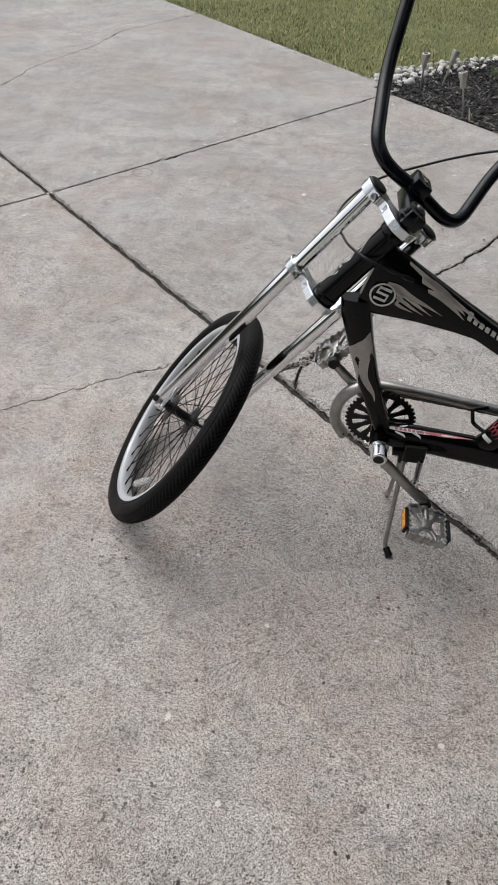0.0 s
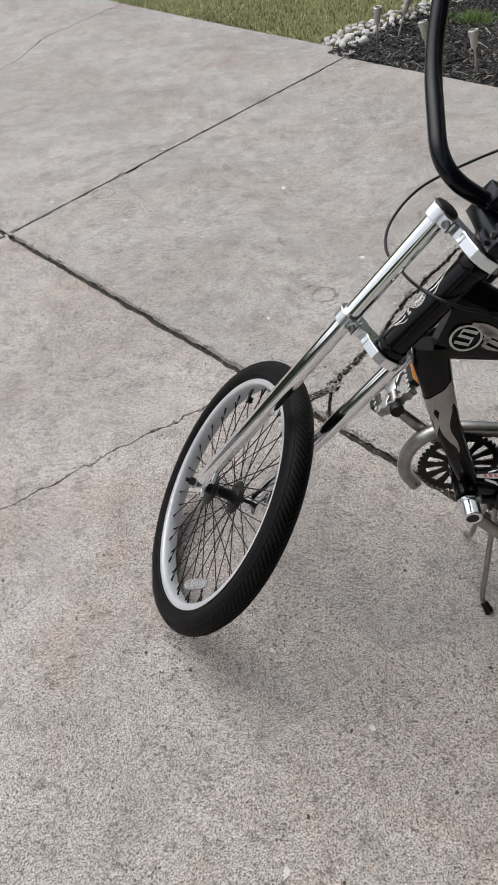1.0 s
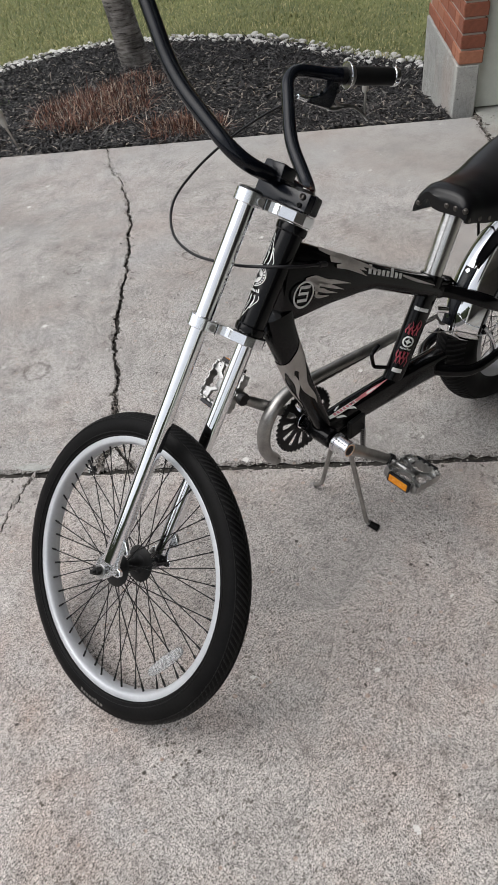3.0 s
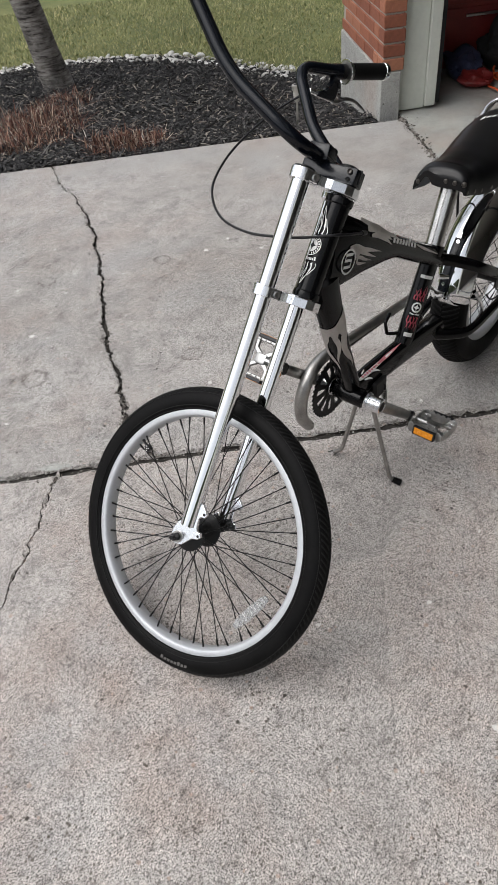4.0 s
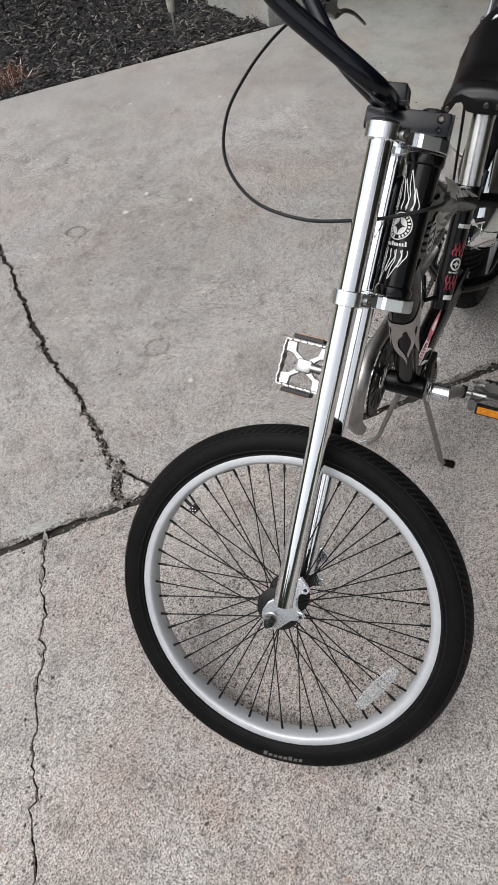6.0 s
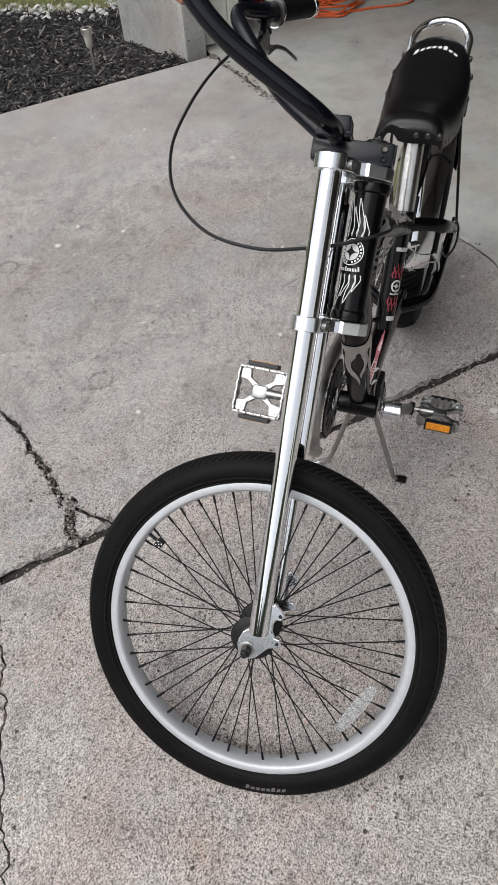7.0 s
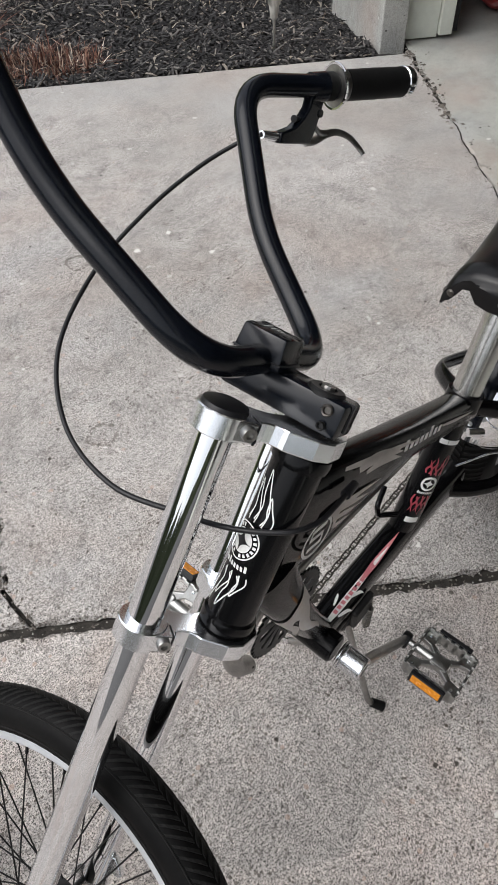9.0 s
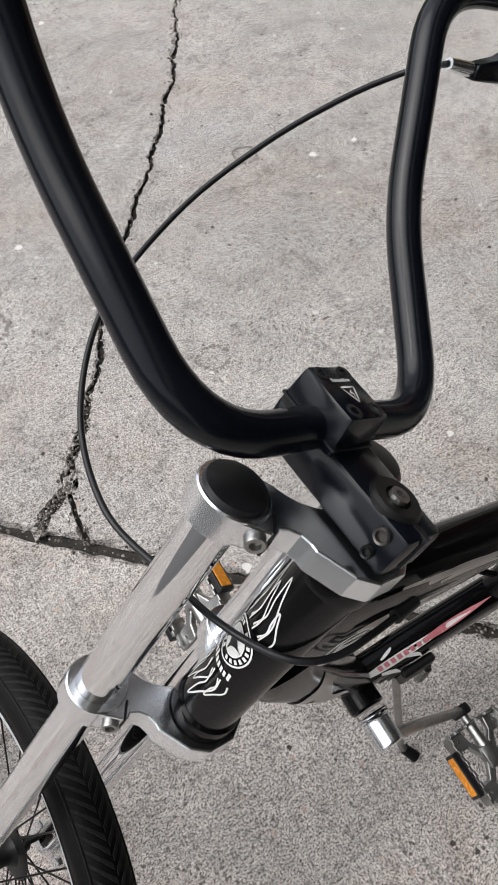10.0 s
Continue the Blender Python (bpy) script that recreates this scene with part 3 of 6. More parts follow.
slab("driveway_slab_7", "grey weathered concrete slab of the driveway", offset(J_MAIN_A, -g, 0.002, 16) + offset(J_CROSS_N, -0.0055, 0.0006, 17) + [(-7, -3.6)], M_AGGREGATE)
slab("garage_floor", "smooth greenish-grey concrete garage floor and apron", bw(offset(J_FRONT, 0.0024, 0.0015, 18)) + [(3.2085, 2.592), (3.44, 2.592), (3.44, 3.32), (9.2, 3.32), (9.2, -3.6)], M_APRON)

bm = bmesh.new()
bm.faces.new([bm.verts.new(dw(u, v, -0.0150)) for u, v in ((-7, -3.6), (9, -3.6), (9, EDGE), (-7, EDGE))])
bmesh.ops.subdivide_edges(bm, edges=bm.edges[:], cuts=1)
tagged(part("joint_fill", bm, M_JOINT), "dark dirt packed in the driveway joints", "joint", "", "structure")

bm = bmesh.new()
rows = []
for i in range(870):
    u = -7.0 + 10.2 * i / 869
    rows.append([bm.verts.new(dw(u, v, -0.0165 + 0.009 * noise.noise((u * 13, v * 60, 2)) + 0.008 * noise.noise((u * 55, v * 90, 5)))) for v in (-0.014, -0.007, 0.0, 0.007, 0.014)])
for A, B in zip(rows, rows[1:]):
    for k in range(4):
        bm.faces.new((A[k], B[k], B[k + 1], A[k + 1]))
tagged(part("joint_dirt", bm, M_JOINT), "lumpy grey dirt filling the main joint", "joint", "", "structure")


smear_rnd = random.Random(31)
bm = bmesh.new()
hub_v = bm.verts.new(dw(1.490, 0.024, 0.0035))
rims = []
for ring_k, zz in ((0.55, 0.0030), (1.0, 0.0003)):
    rims.append([bm.verts.new(dw(1.490 + math.cos(i * math.tau / 22) * 0.054 * ring_k * smear_rnd.uniform(0.7, 1.15), 0.024 + math.sin(i * math.tau / 22) * 0.015 * ring_k * smear_rnd.uniform(0.65, 1.2), zz * smear_rnd.uniform(0.6, 1.2))) for i in range(22)])
for i in range(22):
    j = (i + 1) % 22
    bm.faces.new((hub_v, rims[0][i], rims[0][j]))
    bm.faces.new((rims[0][i], rims[1][i], rims[1][j], rims[0][j]))
tagged(part("mortar_patch", bm, M_FOUND), "pale smear of mortar beside the joint", "mortar", "", "structure")


def grid_ground(name, us, vs, height, material, label, keep):
    """A sheet of planted ground over u and v."""
    bm = bmesh.new()
    V = {}
    for i, u in enumerate(us):
        for j, v in enumerate(vs):
            V[i, j] = bm.verts.new(dw(u, v, height(u, v)))
    for i in range(len(us) - 1):
        for j in range(len(vs) - 1):
            if keep(us[i], vs[j]):
                bm.faces.new((V[i, j], V[i + 1, j], V[i + 1, j + 1], V[i, j + 1]))
    bmesh.ops.delete(bm, geom=[v for v in bm.verts if not v.link_faces], context="VERTS")
    return tagged(part(name, bm, material, smooth=True), label, "ground", "", "structure")


def span(a, b, step):
    n = max(1, round((b - a) / step))
    return [a + (b - a) * i / n for i in range(n + 1)]


ARC = smooth_line([(-0.30, 2.56, 0), (-0.40, 2.88, 0), (-0.42, 3.4, 0), (-0.36, 4.0, 0), (-0.14, 4.5, 0), (0.2, 4.88, 0), (0.6, 5.08, 0), (1.1, 5.06, 0), (1.75, 4.84, 0), (2.3, 4.58, 0), (2.8, 4.34, 0), (3.4, 4.1, 0)], 12)


def in_bed(u, v):
    """Inside the mulch bed: between the driveway edge and the curved stone border."""
    if v < EDGE or u > 3.36:
        return False
    c, inside = (ARC + [Vector((3.5, EDGE, 0)), Vector((-0.26, EDGE, 0))]), False
    for a, b in zip(c, c[1:] + c[:1]):
        if (a.y > v) != (b.y > v) and u < (b.x - a.x) * (v - a.y) / (b.y - a.y) + a.x:
            inside = not inside
    return inside


def bed_height(u, v):
    return rise(u, v) + 0.014 * noise.noise((u * 5, v * 5, 0)) + 0.008 * noise.noise((u * 17, v * 17, 3))


grid_ground("planting_bed", span(-0.7, 3.4, 0.04), span(EDGE + 0.002, 5.3, 0.04), lambda u, v: bed_height(u, v) - 0.01, M_SOIL, "dark mulched planting bed", lambda u, v: in_bed(u, v) or in_bed(u + 0.05, v + 0.05) or in_bed(u - 0.05, v - 0.05))
lawn_us = [-900, -200, -60, -25, -12] + span(-8, 8, 0.25) + [12, 25, 60, 200, 900]
lawn_vs = [EDGE, EDGE + 0.06, EDGE + 0.12, EDGE + 0.3, EDGE + 0.5, EDGE + 0.75, EDGE + 1] + span(EDGE + 1.25, 11, 0.25) + [14, 22, 45, 120, 400, 900]


def lawn_height(u, v):
    return rise(u, v) - (0.05 if v < EDGE + 0.1 else 0.03) + (0.02 * noise.noise((u * 0.8, v * 0.8, 5)) if v > EDGE + 0.2 else 0) - (0.06 if in_bed(u, v) else 0)


grid_ground("lawn_ground", lawn_us, lawn_vs, lawn_height, M_TURF, "lawn reaching away from the driveway", lambda u, v: True)
# unseen ground on these two sides, coloured dark for reflections
grid_ground("street_side_ground", [-900, -200, -60, -20, -7, 3, 9, 60, 200, 900], [-900, -200, -60, -15, -3.58], lambda u, v: -0.04, M_UNSEEN_GROUND, "unseen ground added behind the driveway, dark for the chrome's reflections", lambda u, v: True)
grid_ground("driveway_end_ground", [-900, -200, -60, -20, -7.0], [-3.6, -1, EDGE + 0.01], lambda u, v: -0.04, M_UNSEEN_GROUND, "unseen dark ground added beyond the driveway", lambda u, v: True)
grid_ground("house_ground", [9.2, 20, 60, 200, 900], [-3.6, -1, EDGE + 0.01], lambda u, v: -0.04, M_JOINT, "ground beneath the house", lambda u, v: True)


# ---- garage front ----
def wall(name, u0, u1, v0, v1, z0, z1, material, label, bevel=0.0):
    return tagged(part(name, moved(box(u0, u1, v0, v1, z0, z1, bevel), D_MAT), material), label, "wall", "", "structure")


PIER_U, PIER_V0, PIER_V1, BASE_Z = 3.085, 2.465, 3.47, 0.228
foundation = wall("wall_foundation", PIER_U - 0.006, 3.19, PIER_V0 - 0.003, PIER_V1 + 0.02, -0.45, BASE_Z, M_FOUND, "bare grey concrete foundation with chipped corner", 0.006)
wall("wall_foundation_side", 3.44, 9.3, PIER_V1 - 0.16, PIER_V1 + 0.02, -0.6, BASE_Z, M_FOUND, "bare grey concrete foundation of the house side")
pier = wall("wall_pier", PIER_U + 0.008, 3.19, PIER_V0 + 0.008, PIER_V1 - 0.008, BASE_Z, 2.35, M_MORTAR, "red brick pier beside the garage opening")
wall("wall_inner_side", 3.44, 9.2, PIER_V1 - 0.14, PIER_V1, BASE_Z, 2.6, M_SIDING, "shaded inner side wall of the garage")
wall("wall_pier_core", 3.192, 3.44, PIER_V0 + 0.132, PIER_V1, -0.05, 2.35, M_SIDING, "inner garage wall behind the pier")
# unseen header, added with the roof to shade the garage
wall("wall_header", PIER_U, 3.25, -3.6, PIER_V1, 2.352, 3.1, M_TRIM, "unseen pale header added above the garage opening to shade it")
# unseen far pier, pale so no red is reflected in the clamps
wall("wall_far_pier", PIER_U, 3.25, -3.6, -2.6, -0.05, 2.35, M_TRIM, "unseen far pier, added pale to keep reflections neutral")
# unseen far wall, back wall and ceiling, added to close the dark garage
wall("wall_garage_far", 3.25, 9.2, -3.6, -3.45, -0.05, 2.6, M_SIDING, "unseen far wall added to close the dark garage")
wall("wall_garage_back", 9.2, 9.35, -3.6, PIER_V1, -0.05, 2.6, M_SIDING, "unseen back wall added to close the dark garage")
wall("ceiling", 3.25, 9.2, -3.45, PIER_V1, 2.602, 2.7, M_SIDING, "unseen plain ceiling added to close the dark garage")
# unseen roof, added to block sky and keep the garage dim
bm = bmesh.new()
ra, rb, rc = [(PIER_U - 0.4, 3.0), (PIER_U - 0.4, 3.12), (6.2, 5.0), (9.7, 3.12), (9.7, 3.0), (6.2, 4.86)], -3.9, PIER_V1 + 0.35
A = [bm.verts.new(dw(u, rb, z)) for u, z in ra]
B = [bm.verts.new(dw(u, rc, z)) for u, z in ra]
for i in range(6):
    bm.faces.new((A[i], A[(i + 1) % 6], B[(i + 1) % 6], B[i]))
bm.faces.new(A), bm.faces.new(B[::-1])
tagged(part("roof", bm, M_ROOF), "unseen dark shingled roof added to shade the garage", "roof", "", "structure")

jamb = wall("trim", 3.194, 3.345, PIER_V0 + 0.055, PIER_V0 + 0.13, 0.008, 2.35, M_TRIM, "pale painted garage door trim board", 0.003)
tagged(jamb, "", "trim")
stop = wall("trim_stop", 3.347, 3.405, PIER_V0 + 0.035, PIER_V0 + 0.13, 0.02, 2.35, M_TRIM, "pale painted door stop moulding", 0.004)
tagged(stop, "", "trim")
wall("door_track", 3.407, 3.438, PIER_V0 + 0.07, PIER_V0 + 0.129, 0.02, 2.3, M_DARKPLASTIC, "dark weather strip and door track")


# ---- unseen dark tree ring, added to put dark bands in the chrome ----
bm = bmesh.new()
ring_lo, ring_hi = [], []
for i in range(180):
    a = i * math.tau / 180
    r = 46 + 6 * noise.noise((math.cos(a) * 3, math.sin(a) * 3, 1))
    h = 8.5 + 3.5 * noise.noise((math.cos(a) * 4, math.sin(a) * 4, 2)) + 1.8 * noise.noise((math.cos(a) * 17, math.sin(a) * 17, 3))
    ring_lo.append(bm.verts.new((math.cos(a) * r, math.sin(a) * r, -3)))
    ring_hi.append(bm.verts.new((math.cos(a) * (r + 2), math.sin(a) * (r + 2), h)))
for i in range(180):
    bm.faces.new((ring_lo[i], ring_lo[(i + 1) % 180], ring_hi[(i + 1) % 180], ring_hi[i]))
tagged(part("backdrop", bm, M_BACKDROP), "unseen dark ring added for reflections in the chrome", "trees", "", "structure")


# ---- the bicycle ----
F_MAT = pose(0.16, 0.192, 0, 0, 0, -4)
WHEEL = Vector((-0.317, 0.279, 0.247))
STEER = Vector((0.6232, -0.0340, 0.7813)).normalized()
AXLE = (Vector((-0.7818, 0, 0.6236)) - STEER * STEER.dot(Vector((-0.7818, 0, 0.6236)))).normalized()
AHEAD = AXLE.cross(STEER)
S_MAT = Matrix(((AHEAD.x, AXLE.x, STEER.x, WHEEL.x), (AHEAD.y, AXLE.y, STEER.y, WHEEL.y), (AHEAD.z, AXLE.z, STEER.z, WHEEL.z), (0, 0, 0, 1)))
F_TO_S = F_MAT.inverted() @ S_MAT
LEAN = Matrix.Rotation(-0.0105, 4, "X") @ Matrix.Rotation(0.007, 4, "Y")
bike = tagged(new("bicycle"), "black chopper bicycle with chrome fork on its kickstand, bars turned", "bicycle")
bike.matrix_basis = F_MAT
bike.empty_display_size = 0.1


def steer(name, bm, material, label="", smooth=True):
    return part(name, bm, material, bike, label, F_TO_S, smooth)


def fork(name, bm, material, label="", smooth=True):
    return part(name, bm, material, bike, label, F_TO_S @ LEAN, smooth)


def body(name, bm, material, label="", smooth=True):
    return part(name, bm, material, bike, label, None, smooth)


# -- wheels: built about the origin, axle along y --
def tyre_mesh(R, rx, ry, steps=96, sides=20):
    """A tyre: centre radius R, section half-height rx and half-width ry."""
    bm = bmesh.new()
    prof = []
    for i in range(sides):
        a = i * math.tau / sides
        prof.append((R + rx * math.cos(a), ry * math.copysign(abs(math.sin(a)) ** 0.9, math.sin(a))))
    return lathe([(r, h) for r, h in prof], "y", steps, True)


def tread(R, rx, ry, n, width, deg0, deg1, skew, proud):
    """Chevron ribs round the tyre's crown."""
    verts, faces = [], []
    for k in range(n):
        for side in (1, -1):
            a0 = k * math.tau / n + (math.pi / n if side < 0 else 0)
            rows = []
            for j in range(5):
                s = j / 4
                sec = radians(deg0 + (deg1 - deg0) * s) * side
                ang = a0 + skew * s
                r = R + (rx + proud * (1 - 0.5 * s)) * math.cos(sec)
                y = (ry + proud) * math.sin(sec)
                r_in = R + (rx - 0.002) * math.cos(sec)
                w = width * (1 - 0.35 * s)
                row = []
                for da, rr in ((-w, r_in), (-w * 0.75, r), (w * 0.75, r), (w, r_in)):
                    row.append(len(verts))
                    verts.append((math.sin(ang + da) * rr, y, math.cos(ang + da) * rr))
                rows.append(row)
            for A, B in zip(rows, rows[1:]):
                for i in range(3):
                    faces.append((A[i], A[i + 1], B[i + 1], B[i]))
            faces.append(tuple(rows[0]))
            faces.append(tuple(rows[-1][::-1]))
    return verts, faces


def raw_part(name, verts, faces, material, parent, label="", local=None, smooth=False):
    ob = new(name, mesh_of(name, verts, faces, material, smooth))
    ob.parent = parent
    if local is not None:
        ob.matrix_basis = local
    return tagged(ob, label)


def spokes(wheel, n, hub_r, hub_w, rim_r, r=0.0011):
    """Laced spokes with their nipples, each an object of its own on one shared mesh."""
    shared = None
    for k in range(n):
        side = 1 if k % 2 else -1
        cross = 1 if (k // 2) % 2 else -1
        a = (k + 0.5) * math.tau / n
        h = a + cross * 0.30
        p = Vector((math.sin(h) * hub_r, side * hub_w, math.cos(h) * hub_r))
        q = Vector((math.sin(a) * rim_r, side * 0.004, math.cos(a) * rim_r))
        L = (q - p).length
        if shared is None:
            bm = join(tube((0, 0, 0), (0, 0, L), r, r, 6), tube((0, 0, L - 0.014), (0, 0, L + 0.002), 0.0021, 0.0021, 6))
            shared = part("spoke", bm, M_SPOKE, wheel, "thin black spoke", None, True)
            ob = shared
        else:
            ob = again(shared, wheel, Matrix())
        ob.matrix_basis = Matrix.Translation(p) @ (q - p).to_track_quat("Z", "Y").to_matrix().to_4x4()


def rim_profile(r_out, r_in, w_out, w_in):
    """A box-section rim: flat sides, a small lip, and a flat floor that carries the nipples."""
    lip = r_in + 0.0035
    return [(r_out, -w_out), (r_out - 0.002, -w_out - 0.001), (lip + 0.002, -w_out - 0.001), (lip, -w_out), (lip - 0.0012, -w_out + 0.0018), (r_in, -w_in), (r_in - 0.0006, 0), (r_in, w_in), (lip - 0.0012, w_out - 0.0018), (lip, w_out), (lip + 0.002, w_out + 0.001), (r_out - 0.002, w_out + 0.001), (r_out, w_out), (r_out - 0.008, w_out - 0.004), (r_out - 0.01, 0), (r_out - 0.008, -w_out + 0.004)]


# front wheel
hub_side = [(0.0060, 0.0500), (0.0090, 0.0500), (0.0098, 0.0440), (0.0125, 0.0435), (0.0130, 0.0380), (0.0150, 0.0335), (0.0350, 0.0325), (0.0375, 0.0312), (0.0350, 0.0298), (0.0190, 0.0280), (0.0142, 0.0230), (0.0125, 0.0160), (0.0118, 0.0)]
hub = lathe([(r, -y) for r, y in hub_side] + hub_side[-2::-1], "y", 32)
front_wheel = steer("front_wheel", hub, M_DARKSTEEL, "spoked front wheel with black hub")
front_tyre = part("tyre", tyre_mesh(0.2795, 0.0275, 0.026), M_RUBBER, front_wheel, "black rubber tyre", None, True)
for sd in (1, -1):
    for sec in (52, 112, 128):
        c_, s_ = math.cos(radians(sec)), math.sin(radians(sec)) ** 0.9
        part("sidewall_ridge", lathe([(0.2795 + 0.0275 * c_ + math.cos(k * math.tau / 6) * 0.0011, sd * 0.0262 * s_ + math.sin(k * math.tau / 6) * 0.0011) for k in range(6)], "y", 96, True), M_TREAD, front_tyre, "", None, True)
raw_part("tread", *tread(0.2795, 0.0275, 0.026, 150, 0.0115, 2, 46, 0.075, 0.0011), M_TREAD, front_wheel, "chevron tread")
part("rim", lathe(rim_profile(0.262, 0.2445, 0.0175, 0.0125), "y", 96, True), M_RIM, front_wheel, "silver alloy rim", None, True)
spokes(front_wheel, 48, 0.034, 0.031, 0.2425)
axle = lathe([(0.0045, -0.092), (0.0045, 0.092)], "y", 14)
part("axle", join(axle, moved(lathe([(0.009, 0.073), (0.0085, 0.083), (0.0045, 0.084)], "y", 6), Matrix()), moved(lathe([(0.009, -0.073), (0.0085, -0.083), (0.0045, -0.084)], "y", 6), Matrix())), M_DARKSTEEL, front_wheel, "black axle and nuts", None, False)


def wheel_at(angle, r):
    return Vector((math.sin(angle) * r, 0, math.cos(angle) * r))


va = math.atan2(0.197, 0.115)
V0, V1 = wheel_at(va, 0.2445), wheel_at(va, 0.228)
valve = part("valve", tube(V0, V1, 0.0032, 0.0028, 10), M_DARKPLASTIC, front_wheel, "black valve stem", None, True)
DICE = Matrix.Translation(wheel_at(va, 0.2205)) @ Matrix.Rotation(va, 4, "Y")
part("valve_cap", moved(box(-0.0068, 0.0068, -0.0068, 0.0068, -0.0068, 0.0068, 0.0016), DICE), M_DARKPLASTIC, valve, "black dice valve cap", None, True)
for px, pz in ((-0.0035, -0.0035), (-0.0035, 0.0035), (0.0035, -0.0035), (0.0035, 0.0035), (0, 0)):
    for sd in (1, -1):
        part("pip", moved(lathe([(0.0, 0.0), (0.0012, 0.0), (0.0012, 0.0004), (0.0, 0.0004)], "y", 8), DICE @ Matrix.Translation((px, sd * 0.0068, pz)) @ Matrix.Diagonal((1, sd, 1, 1))), M_WHITE, valve, "white dice pip")
ref = plate([(math.cos(i * math.tau / 32) * 0.053, math.copysign(abs(math.sin(i * math.tau / 32)) ** 0.55, math.sin(i * math.tau / 32)) * 0.0115) for i in range(32)], 0.006, None, 0.0015)
REFL_M = Matrix.Translation(wheel_at(radians(245), 0.205)) @ Matrix.Rotation(radians(65), 4, "Y") @ Matrix.Translation((0, 0.013, 0)) @ Matrix.Rotation(math.pi / 2, 4, "X")
for k in range(-3, 4):
    part("reflector_rib", box(k * 0.0135 - 0.0058, k * 0.0135 + 0.0058, -0.0085 + 0.001 * abs(k), 0.0085 - 0.001 * abs(k), -0.0048, 0.0048, 0.0008), M_CLEAR, front_wheel, "ribbed clear prism", REFL_M)
part("reflector", ref, M_CLEAR, front_wheel, "clear plastic spoke reflector", REFL_M)
part("reflector_boss", moved(lathe([(0.0065, -0.003), (0.0065, 0.0042), (0.004, 0.0052)], "z", 14), Matrix()), M_CLEAR, front_wheel, "clear reflector boss", REFL_M @ Matrix.Rotation(math.pi, 4, "X"))


def on_sidewall(R, rx, ry, sec, mid, side=1):
    """Places print on a tyre's sidewall: x along the turn, y outwards."""
    def put(x, y):
        a = mid + x / R
        s = radians(sec) + y / rx
        rr = R + (rx + 0.0006) * math.cos(s)
        return Vector((math.sin(a) * rr, side * (ry + 0.0008) * abs(math.sin(s)) ** 0.9, math.cos(a) * rr))
    return put


part("sidewall_print", bars(-0.036, -0.004, 0.072, 0.009, 8, on_sidewall(0.2795, 0.0275, 0.026, 78, radians(193)), 0.002), M_GREYPRINT, front_wheel, "worn grey sidewall lettering reduced to bars")

# -- fork, clamps, stem and bars: in the steering frame, z along the steering axis --
LEG_Y, LEG_X, HT_X = 0.067, -0.014, -0.063
Z_LO, Z_UP = 0.519, 0.7275
for s, nm in ((1, ""), (-1, "")):
    y = s * LEG_Y
    leg = sweep(bmesh.new(), [(LEG_X, y, z) for z in (0.034, 0.036, 0.5, 0.505, 0.740)], lambda k: 0.0162, 32)
    fork_leg = fork("fork_leg", leg, M_CHROME, "polished chrome fork leg")
    out = [(0.017, 0.003), (0.012, -0.012), (0.001, -0.017), (-0.014, -0.012), (-0.033, 0.011), (-0.046, 0.015), (-0.052, 0.022), (-0.048, 0.030), (-0.040, 0.031), (-0.036, 0.038), (-0.035, 0.054), (-0.039, 0.062), (-0.047, 0.063), (-0.051, 0.070), (-0.046, 0.077), (-0.034, 0.088), (-0.029, 0.085), (-0.026, 0.052), (-0.022, 0.036), (0.004, 0.036), (0.011, 0.029), (0.017, 0.013)]
    drop = plate(out, 0.008, Matrix.Translation((0, y - s * 0.001, 0)) @ Matrix(((1, 0, 0, 0), (0, 0, 1, 0), (0, 1, 0, 0), (0, 0, 0, 1))), 0.0015)
    dropout = part("dropout", drop, M_ALLOY, fork_leg, "alloy dropout with brake tabs")
    # dark discs on the uncut plate stand for shaded holes
    for hx, hz in ((-0.0455, 0.0225), (-0.0445, 0.070)):
        part("tab_hole", moved(lathe([(0.0, 0.0), (0.0028, 0.0), (0.0028, 0.0004), (0.0, 0.0004)], "y", 12), Matrix.Translation((hx, y + s * 0.0032, hz)) @ Matrix.Diagonal((1, s, 1, 1))), M_DARKPLASTIC, dropout)
    part("axle_washer", moved(lathe([(0.0, 0.0), (0.0125, 0.0), (0.0125, 0.002), (0.0, 0.002)], "y", 24), Matrix.Translation((0, y + s * 0.0032, 0)) @ Matrix.Diagonal((1, s, 1, 1))), M_STEEL, dropout)
    cap = lathe([(0.0, 0.7470), (0.014, 0.7467), (0.0192, 0.7450), (0.0203, 0.7420), (0.0203, 0.7400)], "z", 32)
    fork("fork_cap", moved(cap, Matrix.Translation((LEG_X, y, 0))), M_DARKPLASTIC, "black plastic fork cap")


def clamp_bridge(z, thick):
    """A machined clamp: a ring round each leg, flat bolt lugs, scooped arms, and a faceted band behind the head tube."""
    def arc(cx, cy, r, a0, a1, n=10):
        return [(cx + r * math.cos(radians(a0 + (a1 - a0) * i / n)), cy + r * math.sin(radians(a0 + (a1 - a0) * i / n))) for i in range(n + 1)]
    left = arc(LEG_X, LEG_Y, 0.0224, -35, 144, 14)
    arm = [lug(0.0245, 0.0224), lug(0.0262, 0.0208), lug(0.0275, 0.0165), lug(0.034, 0.0145), lug(0.041, 0.0155), lug(0.047, 0.0195), lug(0.050, 0.0235)]
    back = [(HT_X - 0.0215, 0.0265), (HT_X - 0.0305, 0.0120)]
    half_line = left + arm + back
    front = arc(LEG_X + 0.014, 0, 0.040, 248, 112, 10)
    return plate([(x, -y) for x, y in half_line][::-1] + front + half_line, thick, Matrix.Translation((0, 0, z)), 0.0013)


